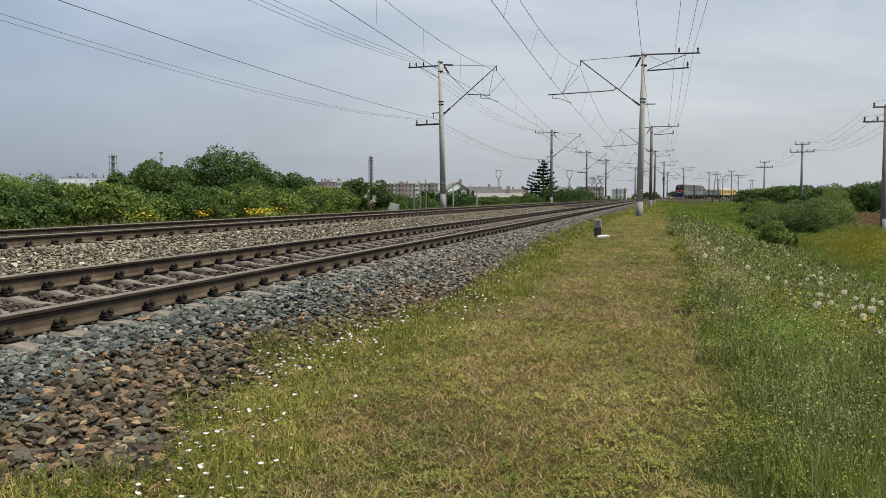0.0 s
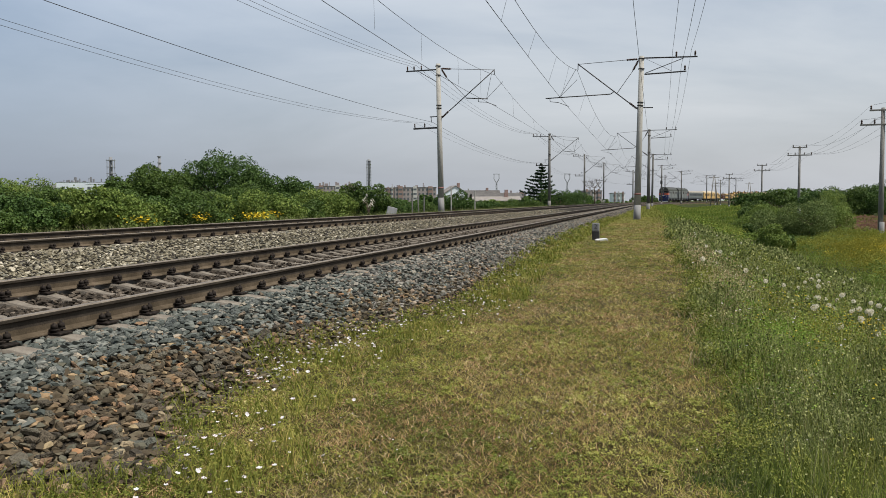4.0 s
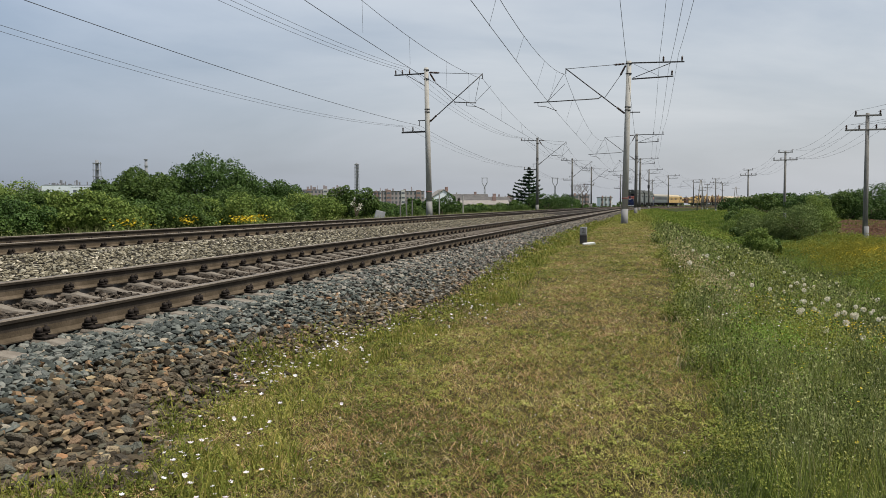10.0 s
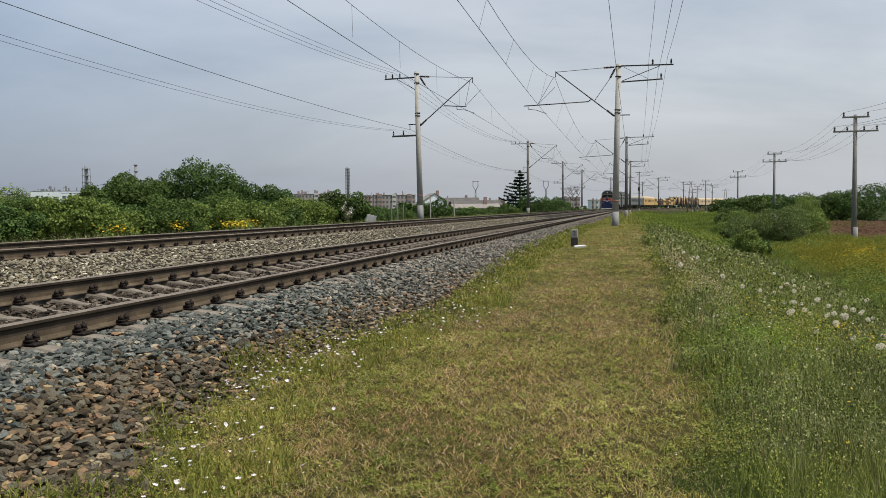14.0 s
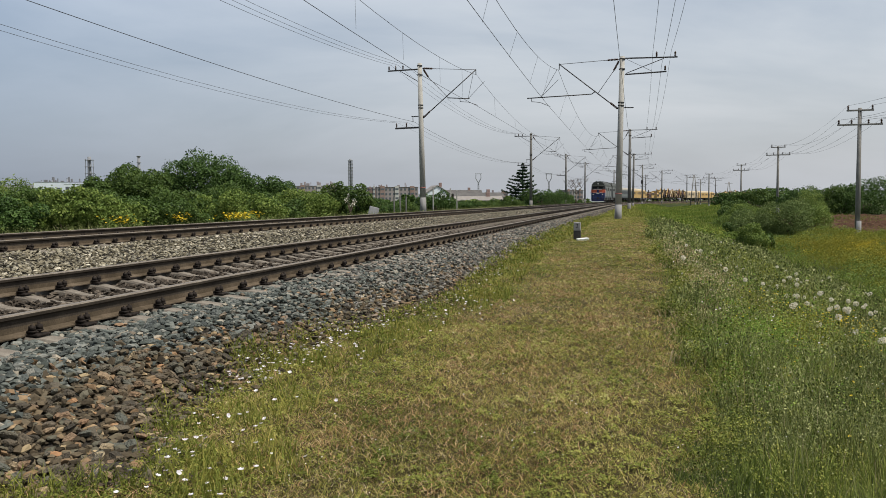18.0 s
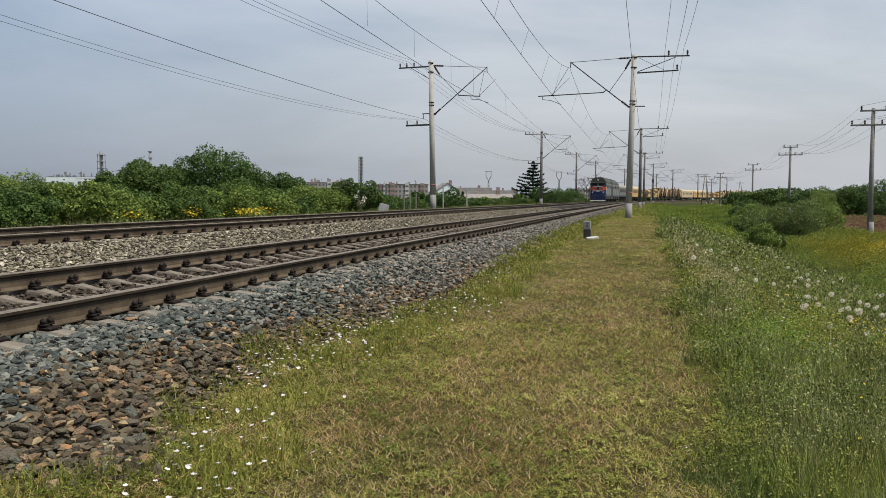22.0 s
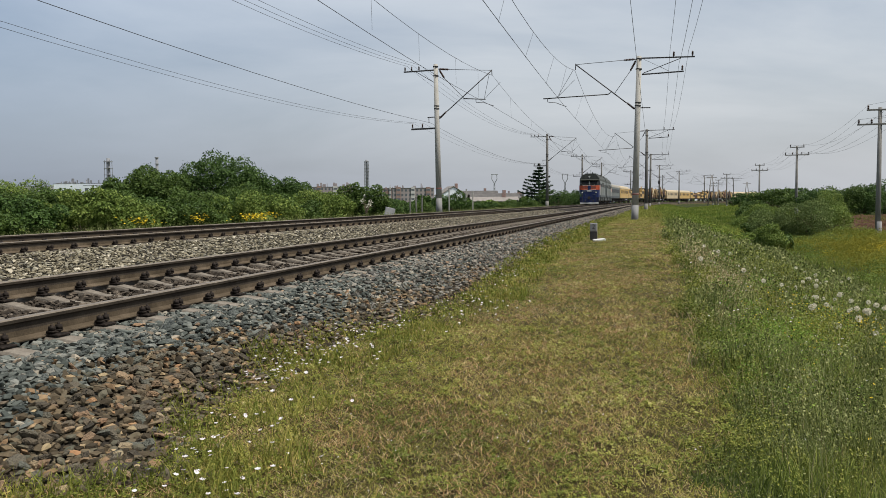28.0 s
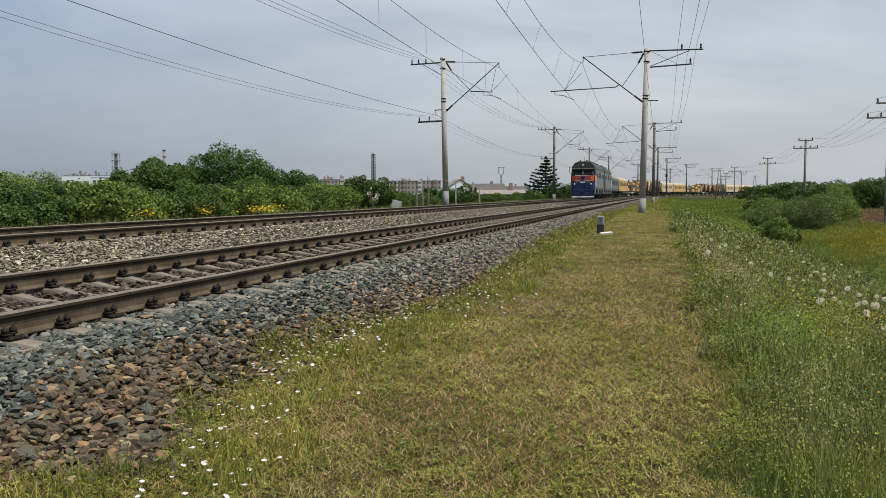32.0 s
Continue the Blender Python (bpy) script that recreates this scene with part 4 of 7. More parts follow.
M_PETAL_YELLOW = island("yellow_petals", [(0.0, (0.48, 0.34, 0.02)), (1.0, (0.72, 0.56, 0.05))], 0.6, 0.2)
M_DANDELION = island("dandelion_down", [(0.0, (0.66, 0.62, 0.50)), (1.0, (0.86, 0.82, 0.70))], 0.9, 0.4)


def leaflets(name, s, lat, up, size, mat, label, rng, flat=0.5, tip=None):
    """Small broad leaves lying every way, or tipped by about that much from level, up metres over the ground."""
    x, y = plan(s, lat)
    p = np.stack([x, y, ground_z(s, lat) + up], 1)
    n = len(p)
    R = turns(rng, n) if tip is None else lying(rng, n, tip)
    shape = np.array([(-0.5, 0, 0), (0, -0.3, 0.1), (0.5, 0, 0.02), (0, 0.3, 0.1)])
    v = np.einsum("nij,kj->nki", R, shape) * (1, 1, flat) * size[:, None, None] + p[:, None]
    ob = new(name, np_mesh(name, v.reshape(-1, 3), np.arange(n * 4).reshape(-1, 4), mat))
    return tagged(ob, label, "grass", kind="stuff")


def sow():
    rng = np.random.default_rng(21)

    def grow(s):
        return np.clip(s / 5, 1, 9)

    # mown strip: stubble, clippings, small clover leaves
    for n, s0, s1 in ((80000, 3.0, 9.5), (60000, 9.5, 75)):
        s, lat = spread(rng, n, s0, s1, -5.6, -1.1, 1)
        ok = (lat < toe(s) + rng.normal(0, 0.08, len(s))) & (lat > path_edge(s) - 0.05)
        ok &= wave(s, lat, 19.0, 3.0) + 0.7 * wave(s, lat, 43.0, 1.0) + rng.normal(0, 0.5, len(s)) > -0.5
        s, lat = s[ok], lat[ok]
        tuft = 1 + 0.35 * wave(s * 0.6, lat, 5.0, 0.3) + 0.4 * wave(s, lat, 13.0, 1.3)
        blades("mown_grass", s, lat, rng.uniform(0.010, 0.042, len(s)) * np.clip(tuft, 0.2, 2), rng.uniform(0.0025, 0.0055, len(s)) * grow(s) ** 0.8, M_MOWN_GRASS, "short mown grass, yellowing, with straw", rng, 1.8)
    for n, s0, s1 in ((60000, 3.0, 9.5), (70000, 9.5, 60)):
        s, lat = spread(rng, n, s0, s1, -5.6, -1.1, 1)
        ok = (lat < toe(s) + 0.02) & (lat > path_edge(s) - 0.05) & (0.5 * np.clip((lat + 3.3) / 0.8, 0, 1) + 0.8 * wave(s * 0.5, lat, 3.1, 5.0) + 0.7 * wave(s, lat, 9.0, 2.0) + rng.normal(0, 0.6, len(s)) > -0.35)
        s, lat = s[ok], lat[ok]
        leaflets("clover_leaves", s, lat, rng.uniform(0.005, 0.04, len(s)), rng.uniform(0.006, 0.022, len(s)) * grow(s) ** 0.5, M_CLOVER, "small clover and weed leaves in the mown grass", rng)
    # low rosettes and cut tufts that stand out of the sward
    for n, m, s0, s1 in ((2600, 34, 3.0, 9.5), (2400, 22, 9.5, 40)):
        cs, cl = spread(rng, n, s0, s1, -5.5, -1.2, 1)
        ok = (cl < toe(cs) - 0.02) & (cl > path_edge(cs)) & (wave(cs * 0.5, cl, 2.3, 1.0) + 0.5 * np.clip((cl + 3.0) / 0.8, -0.3, 1) + rng.normal(0, 0.6, n) > -0.1)
        cs, cl = cs[ok], cl[ok]
        cr, ch = rng.uniform(0.025, 0.085, len(cs)) * np.clip(cs / 8, 1, 2), rng.uniform(0.02, 0.065, len(cs))
        k = rng.integers(0, len(cs), len(cs) * m)
        a, q = rng.uniform(0, 2 * math.pi, len(k)), rng.random(len(k)) ** 0.6
        s, lat = cs[k] + np.cos(a) * q * cr[k], cl[k] + np.sin(a) * q * cr[k]
        leaflets("clover_tufts", s, lat, ch[k] * (1 - 0.7 * q ** 2) * rng.uniform(0.6, 1.1, len(k)), rng.uniform(0.010, 0.026, len(k)) * grow(s) ** 0.5, M_CLOVER, "low leafy tufts in the mown grass", rng, 0.8, 0.55)
    s, lat = spread(rng, 12000, 60, 220, -5.3, -1.25, 1)
    blades("path_grass", s, lat, rng.uniform(0.06, 0.18, len(s)), rng.uniform(0.04, 0.08, len(s)) * s / 60, M_CLOVER, "thin grass on the path by the masts", rng, 0.9, simple=True)
    s, lat = spread(rng, 40000, 2.9, 40, -5.2, -1.3, 1)
    ok = (lat < toe(s) - 0.1) & (wave(s * 0.4, lat, 1.9, 2.0) + rng.normal(0, 0.5, len(s)) > 0)
    s, lat = s[ok], lat[ok]
    blades("cut_straw", s, lat, rng.uniform(0.006, 0.026, len(s)), rng.uniform(0.0018, 0.004, len(s)) * grow(s) ** 0.7, M_STRAW, "dry cut straw lying on the mown path", rng, 5.0, lift=0.02)
    # reddish dead patches
    s, lat = spread(rng, 90000, 2.9, 45, -5.2, -1.3, 1)
    ok = (lat < toe(s) - 0.05) & (wave(s * 0.28, lat, 2.1, 5.2) + 0.6 * wave(s * 0.35, lat, 5.3, 1.0) + rng.normal(0, 0.4, len(s)) > 0.34)
    s, lat = s[ok], lat[ok]
    blades("dead_grass", s, lat, rng.uniform(0.01, 0.035, len(s)), rng.uniform(0.003, 0.007, len(s)) * grow(s) ** 0.8, M_DEAD_GRASS, "reddish-brown dead grass patches on the mown path", rng, 2.5, lift=0.012)
    for cs, cl, ds, dl, n in ((7.0, -3.6, 0.7, 0.35, 2600), (9.6, -4.2, 0.9, 0.25, 2200), (5.2, -3.1, 0.4, 0.3, 2400), (13.5, -3.5, 1.8, 0.4, 2200), (4.4, -2.75, 0.3, 0.2, 1300)):
        s, lat = rng.normal(cs, ds, n), rng.normal(cl, dl, n)
        ok = (lat < toe(s) - 0.1) & (lat > path_edge(s)) & (wave(s, lat, 6.0, cs) + rng.normal(0, 0.5, n) > -0.1)
        s, lat = s[ok], lat[ok]
        blades("dead_grass", s, lat, rng.uniform(0.012, 0.04, len(s)), rng.uniform(0.003, 0.006, len(s)) * grow(s) ** 0.8, M_DEAD_GRASS, "reddish-brown withered patch on the mown path", rng, 2.5, lift=0.02)
    # the same strip and slope beside and behind the place where one stands
    s, lat = rng.uniform(-6, 3.0, 24000), rng.uniform(-5.3, -1.7, 24000)
    ok = lat < toe(s) + rng.normal(0, 0.08, len(s))
    s, lat = s[ok], lat[ok]
    blades("mown_grass", s, lat, rng.uniform(0.015, 0.05, len(s)), rng.uniform(0.004, 0.009, len(s)), M_MOWN_GRASS, "short mown grass, yellowing, with straw", rng, 1.4)
    leaflets("clover_leaves", s[::2], lat[::2], rng.uniform(0.005, 0.05, len(s[::2])), rng.uniform(0.014, 0.04, len(s[::2])), M_CLOVER, "small clover and weed leaves in the mown grass", rng)
    s, lat = rng.uniform(-6, 3.5, 16000), rng.uniform(-10, -5.2, 16000)
    blades("tall_grass", s, lat, rng.uniform(0.08, 0.34, len(s)), rng.uniform(0.005, 0.010, len(s)), M_TALL_GRASS, "tall wild grass on the embankment slope", rng, 0.8)
    # fringe along the foot of the ballast, in tufts
    s, lat = spread(rng, 42000, 2.7, 60, -2.9, -0.95, 1)
    d = lat - toe(s)
    ok = (d < 0.12) & (d > -0.95) & (rng.random(len(s)) < np.clip(0.22 + 1.2 * wave(s, lat, 1.6, 4.0) + 0.8 * wave(s, lat, 5.0, 1.0), 0.03, 1))
    s, lat = s[ok], lat[ok]
    blades("verge_grass", s, lat, rng.uniform(0.05, 0.17, len(s)), rng.uniform(0.004, 0.009, len(s)) * grow(s) ** 0.8, M_VERGE, "fresh green grass tufts along the ballast foot", rng, 0.8)
    s, lat = spread(rng, 42000, 2.7, 60, -3.2, -0.95, 1)
    d = lat - toe(s)
    ok = (d < 0.08) & (d > -0.9) & (wave(s, lat, 1.6, 4.0) + 0.5 * wave(s, lat, 5.0, 1.0) + 0.5 * np.exp(-(d / 0.5) ** 2) + rng.normal(0, 0.3, len(s)) > 0.15)
    s, lat, d = s[ok], lat[ok], d[ok]
    leaflets("bindweed_leaves", s, lat, rng.uniform(0.01, 0.13, len(s)) * np.clip(1.2 + d, 0.3, 1), rng.uniform(0.012, 0.030, len(s)) * grow(s) ** 0.7, M_VERGE, "bindweed leaves along the ballast foot", rng, 0.8)
    # tall growth on the slope to the ditch: grass, feathery weeds, seed stalks
    def rank(s, lat):
        """How high the growth stands: low at the path, in humps beyond."""
        hump = 0.27 + 0.15 * wave(s * 0.8, lat, 1.3, 3.0) + 0.12 * wave(s, lat, 4.2, 4.0) + 0.08 * wave(s, lat, 9.0, 1.0) + 0.10 * np.clip((s - 14) / 10, 0, 1)
        return np.clip((path_edge(s) - lat) / 0.7 + 0.3, 0.25, 1) * np.clip(hump, 0.06, 0.7)

    for n, s0, s1 in ((34000, 3.4, 10), (50000, 10, 100)):
        s, lat = spread(rng, n, s0, s1, -13.5 if s0 > 5 else -9.5, -4.5, 1)
        ok = (lat < path_edge(s) + np.abs(rng.normal(0, 0.16, len(s)))) & ((s < 25) | (lat > -11.3))
        s, lat = s[ok], lat[ok]
        blades("tall_grass", s, lat, rank(s, lat) * rng.uniform(0.35, 1.1, len(s)), rng.uniform(0.003, 0.006, len(s)) * grow(s), M_TALL_GRASS, "tall wild grass on the embankment slope", rng, 0.6)
    for n, s0, s1 in ((34000, 3.4, 10), (24000, 10, 50)):
        s, lat = spread(rng, n, s0, s1, -10.5 if s0 > 5 else -8.5, -4.7, 1)
        ok = (lat < path_edge(s) - 0.02) & (wave(s, lat, 1.1, 7.0) + 0.6 * wave(s, lat, 3.5, 1.0) + rng.normal(0, 0.22, len(s)) > -0.02)
        s, lat = s[ok], lat[ok]
        blades("feathery_stems", s, lat, rank(s, lat) * rng.uniform(0.7, 1.35, len(s)), rng.uniform(0.002, 0.0042, len(s)) * grow(s), M_WEEDS, "upright grey-green feathery stems beside the path", rng, 0.28)
    for n, s0, s1 in ((105000, 3.4, 10), (80000, 10, 50)):
        s, lat = spread(rng, n, s0, s1, -10.5 if s0 > 5 else -8.5, -4.7, 1)
        clump = wave(s, lat, 1.1, 7.0) + 0.6 * wave(s, lat, 3.5, 1.0)
        ok = (lat < path_edge(s) - 0.02) & (clump + rng.normal(0, 0.2, len(s)) > -0.05)
        s, lat, clump = s[ok], lat[ok], clump[ok]
        top = rank(s, lat) * 1.15
        leaflets("feathery_weeds", s, lat, top * rng.random(len(s)) ** 0.55, rng.uniform(0.006, 0.021, len(s)) * grow(s) ** 0.95, M_WEEDS, "grey-green feathery weeds beside the path", rng, 1.3)
        pick = (clump > 0.55) & (rng.random(len(s)) < 0.05)
        leaflets("green_weeds", s[pick], lat[pick], (top * 1.05)[pick] * rng.random(pick.sum()) ** 0.4, rng.uniform(0.014, 0.03, pick.sum()) * grow(s[pick]) ** 0.7, M_BRIGHT, "clumps of broad-leaved green weeds", rng, 0.8)
    # bushy leafy clumps, thickest along the path's edge
    cs = np.concatenate([4.6 * (34 / 4.6) ** rng.random(70), 9 * (45 / 9) ** rng.random(50)])
    cl = np.concatenate([path_edge(cs[:70]) - np.abs(rng.normal(0.1, 0.22, 70)), rng.uniform(-9.5, -5.8, 50)])
    cr, ch = rng.uniform(0.06, 0.20, 120) * np.clip(cs / 10, 0.7, 1.6), rng.uniform(0.10, 0.34, 120)
    k = rng.choice(120, 42000, p=cr * ch / (cr * ch).sum())
    v = rng.normal(size=(42000, 3))
    v /= np.linalg.norm(v, axis=1)[:, None]
    q = rng.uniform(0.55, 1.08, 42000)
    leaflets("leafy_weeds", cs[k] + v[:, 0] * cr[k] * q, cl[k] + v[:, 1] * cr[k] * q, np.abs(v[:, 2]) * ch[k] * q, rng.uniform(0.010, 0.024, 42000) * grow(cs[k]) ** 0.6, M_CLOVER, "yellow-green leafy weeds in the tall grass", rng, 0.8)
    s, lat = spread(rng, 30000, 7, 34, -8.0, -4.95, 1)
    ok = (lat < path_edge(s)) & (wave(s * 0.4, lat, 1.7, 8.0) + 0.5 * wave(s * 0.5, lat, 5.0, 3.0) + rng.normal(0, 0.2, len(s)) > 0.5 - 0.3 * np.exp(-((s - 13) / 5) ** 2))
    s, lat = s[ok], lat[ok]
    blades("dry_grass", s, lat, rng.uniform(0.04, 0.16, len(s)), rng.uniform(0.003, 0.006, len(s)) * grow(s), M_STRAW, "dry straw-coloured patches in the tall grass", rng, 0.9)
    for cs, cl, ds, dl, n, mt, lab in ((11.8, -6.7, 1.1, 0.35, 9000, M_YELLOWISH, "golden-green flowering weeds in the tall grass"), (10.2, -6.2, 0.8, 0.3, 6000, M_BRIGHT, "fresh green leafy weeds in the tall grass"), (16.5, -6.0, 2.5, 0.35, 4500, M_STRAW, "brown withered weeds on the slope"), (21.0, -5.6, 4.0, 0.25, 3500, M_STRAW, "pale dry growth along the path's edge"), (23.0, -7.6, 4.0, 0.7, 9000, M_YELLOWISH, "yellow-green weeds on the slope"), (7.6, -5.6, 0.9, 0.25, 6000, M_BRIGHT, "bright leafy weeds beside the path")):
        s, lat = rng.normal(cs, ds, n), rng.normal(cl, dl, n)
        ok = (lat < path_edge(s)) & (wave(s, lat, 3.3, cs) + rng.normal(0, 0.4, n) > 0)
        s, lat = s[ok], lat[ok]
        leaflets("patch_weeds", s, lat, rank(s, lat) * 1.2 * rng.random(len(s)) ** 0.5, rng.uniform(0.007, 0.02, len(s)) * grow(s) ** 0.8, mt, lab, rng, 0.9)
    s, lat = spread(rng, 2600, 3.4, 45, -11, -5.4, 1)
    blades("seed_stalks", s, lat, rng.uniform(0.22, 0.45, len(s)), rng.uniform(0.002, 0.0035, len(s)) * grow(s) ** 0.8, M_STRAW, "thin pale seed stalks in the tall grass", rng, 0.3)
    # bright meadow farther along
    s, lat = spread(rng, 80000, 36, 230, -26, -4.2, 1)
    ok = ((s > 70) | (lat > -11.2)) & (lat < -5.3 + 1.0 * np.clip((s - 70) / 50, 0, 1) + 0.5 * wave(s, lat, 0.8, 1.0))
    s, lat = s[ok], lat[ok]
    blades("meadow_grass", s, lat, rng.uniform(0.12, 0.36, len(s)) * np.clip(1 + 0.6 * wave(s, lat, 0.5, 1.0), 0.4, 1.6), rng.uniform(0.025, 0.055, len(s)) * s / 60, M_MEADOW, "bright green meadow beside the line", rng, 0.7, simple=True)
    # far bank of the ditch
    s, lat = spread(rng, 60000, 12, 75, -34, -10.5, 1)
    s, lat = s[~garden(s, lat)], lat[~garden(s, lat)]
    blades("bank_grass", s, lat, rng.uniform(0.10, 0.34, len(s)) * np.clip(1 + 0.7 * wave(s, lat, 0.9, 1.0), 0.3, 1.8), rng.uniform(0.006, 0.014, len(s)) * np.clip(s / 22, 0.7, 4), M_YELLOWISH, "yellow-green grass on the far bank", rng, 0.7, simple=True)
    for n, mt, a, top, lab in ((70000, M_YELLOWISH, 3.0, 0.5, "lumpy yellow-green weeds on the far bank"), (42000, M_BRIGHT, 7.0, 0.55, "bright green weeds along the ditch"), (18000, M_TALL_GRASS, 11.0, 0.5, "dark green weeds on the far bank")):
        s, lat = spread(rng, n, 17, 75, -24, -9.6, 1)
        hump = wave(s, lat, 0.55, a) + 0.7 * wave(s, lat, 1.5, a + 1) + 0.35 * wave(s, lat, 3.7, a + 2) + (0.1 if a < 5 else 0.9 * np.exp(-((lat + 11.0) / 1.3) ** 2) - 0.35)
        ok = (hump + rng.normal(0, 0.15, n) > 0.05) & ~garden(s, lat)
        s, lat, hump = s[ok], lat[ok], hump[ok]
        leaflets("bank_weeds", s, lat, np.clip(hump, 0.05, 1) * top * rng.random(len(s)) ** 0.5, rng.uniform(0.025, 0.055, len(s)) * np.clip(s / 35, 0.6, 2), mt, lab, rng, 0.9)
    # strip beyond the second track
    s, lat = spread(rng, 52000, 8, 230, 8.6, 19, 1)
    blades("track_side_grass", s, lat, rng.uniform(0.10, 0.34, len(s)) * np.clip(1 + 0.6 * wave(s, lat, 0.5, 1.0), 0.4, 1.6), rng.uniform(0.010, 0.022, len(s)) * np.clip(s / 15, 1, 9), M_WEEDS, "rank grey-green grass beyond the second track", rng, 0.6, simple=True)
    s, lat = spread(rng, 30000, 9, 120, 9.4, 15, 1)
    leaflets("track_side_weeds", s, lat, rng.uniform(0.03, 0.42, len(s)) * np.clip(0.7 + 0.7 * wave(s, lat, 0.9, 2.0), 0.15, 1.4), rng.uniform(0.02, 0.05, len(s)) * np.clip(s / 30, 0.7, 3), M_WEEDS, "grey-green weeds beyond the second track", rng, 0.9)


sow()


def flower_heads(name, pos, size, mat, label, rng, petals=5):
    """Small flowers: a ring of tilted petals each."""
    n = len(pos)
    R = lying(rng, n)
    V, F, o = [], [], 0
    for k in range(petals):
        a = k * 2 * math.pi / petals
        d, w = np.array((math.cos(a), math.sin(a), 0.55)), np.array((-math.sin(a), math.cos(a), 0.15)) * 0.6
        shape = np.stack([0 * d, d * 0.6 + w, d * 1.05, d * 0.6 - w])
        v = np.einsum("nij,kj->nki", R, shape) * size[:, None, None] + pos[:, None]
        V.append(v.reshape(-1, 3)), F.append(np.arange(n * 4).reshape(-1, 4) + o)
        o += n * 4
    ob = new(name, np_mesh(name, np.concatenate(V), np.concatenate(F), mat))
    return tagged(ob, label, "flowers", kind="stuff")


def plant_flowers():
    rng = np.random.default_rng(31)
    # bindweed along the ballast foot, in patches
    s, lat = [], []
    for cs, cl, ds, dl, n in ((3.5, -2.45, 0.4, 0.25, 28), (4.4, -2.2, 0.5, 0.28, 36), (6.4, -1.65, 0.55, 0.2, 80), (7.6, -1.65, 0.5, 0.2, 50), (8.8, -1.75, 0.6, 0.2, 26), (10.4, -2.4, 0.8, 0.28, 46), (11.5, -2.0, 0.9, 0.2, 22), (15.5, -1.85, 1.2, 0.25, 40), (24.0, -1.6, 3.0, 0.3, 16)):
        s.append(rng.normal(cs, ds, n)), lat.append(rng.normal(cl, dl, n))
    s, lat = np.concatenate(s), np.concatenate(lat)
    ok = lat < toe(s) + 0.04
    s, lat = s[ok], lat[ok]
    x, y = plan(s, lat)
    pos = np.stack([x, y, ground_z(s, lat) + rng.uniform(0.05, 0.13, len(s))], 1)
    flower_heads("bindweed_flowers", pos, rng.uniform(0.010, 0.018, len(s)), M_PETAL_WHITE, "small white bindweed flowers at the ballast foot", rng)
    # tiny white flowers in the weeds and the mown grass
    s, lat = spread(rng, 330, 4.3, 22, -9.0, -5.3, 1)
    x, y = plan(s, lat)
    pos = np.stack([x, y, ground_z(s, lat) + rng.uniform(0.12, 0.36, len(s))], 1)
    flower_heads("white_flowers", pos, rng.uniform(0.005, 0.010, len(s)) * np.clip(s / 7, 0.6, 2.0), M_PETAL_WHITE, "tiny white flowers among the tall weeds", rng)
    s, lat = spread(rng, 160, 3.4, 14, -5.0, -2.2, 1)
    x, y = plan(s, lat)
    pos = np.stack([x, y, ground_z(s, lat) + rng.uniform(0.025, 0.06, len(s))], 1)
    flower_heads("white_flowers", pos, rng.uniform(0.003, 0.006, len(s)), M_PETAL_WHITE, "tiny white flowers in the mown grass", rng)
    # dandelion clocks among the tall grass: balls of fine down
    s = np.concatenate([rng.uniform(14, 38, 30), rng.normal(19.0, 4.0, 44), rng.normal(13.5, 2.0, 24)])
    lat = np.concatenate([rng.uniform(-9.0, -5.4, 30), rng.normal(-8.7, 1.1, 44), rng.normal(-7.8, 0.8, 24)])
    x, y = plan(s, lat)
    pos = np.stack([x, y, ground_z(s, lat) + rng.uniform(0.26, 0.46, len(s))], 1)
    V, F = [], []
    for i, p in enumerate(pos):
        d = rng.normal(size=(140, 3))
        d /= np.linalg.norm(d, axis=1)[:, None]
        r = rng.uniform(0.032, 0.054)
        e = np.cross(d, rng.normal(size=(140, 3)))
        e *= (0.12 * r / np.linalg.norm(e, axis=1))[:, None]
        V.append(np.stack([p + d * r * 0.25, p + d * r + e, p + d * r - e], 1).reshape(-1, 3))
        F.append(np.arange(420).reshape(-1, 3) + i * 420)
    ob = new("dandelion_clocks", np_mesh("dandelion_clocks", np.concatenate(V), np.concatenate(F), M_DANDELION))
    tagged(ob, "pale dandelion seed heads standing in tall grass", "flowers", kind="stuff")
    v, f, o = [], [], 0
    for p, q in zip(pos, ground_z(s, lat)):
        a, b = strand([(p[0] + 0.02, p[1], q), (p[0], p[1] + 0.01, (p[2] + q) / 2), tuple(p)], 0.004, 3)
        v.append(a), f.append(b + o)
        o += len(a)
    st = new("dandelion_stalks", np_mesh("dandelion_stalks", np.concatenate(v), np.concatenate(f), M_TALL_GRASS))
    tagged(st, "thin green flower stalks in tall grass", "flowers", kind="stuff")
    # yellow flowers beyond the second track and on the far bank
    s, lat = [], []
    for cs, cl, ds, dl, n in ((32.2, 12.4, 0.8, 0.25, 120), (33.6, 12.5, 0.5, 0.2, 30), (27.0, 12.1, 0.35, 0.15, 34), (23.6, 12.1, 0.6, 0.15, 34)):
        s.append(rng.normal(cs, ds, n)), lat.append(rng.normal(cl, dl, n))
    s, lat = np.concatenate(s), np.concatenate(lat)
    x, y = plan(s, lat)
    pos = np.stack([x, y, ground_z(s, lat) + rng.uniform(0.35, 0.66, len(s))], 1)
    flower_heads("yellow_flowers", pos, rng.uniform(0.03, 0.058, len(s)), M_PETAL_YELLOW, "clumps of orange-yellow flowers beyond the tracks", rng)
    hub = rng.integers(0, 9, 700)
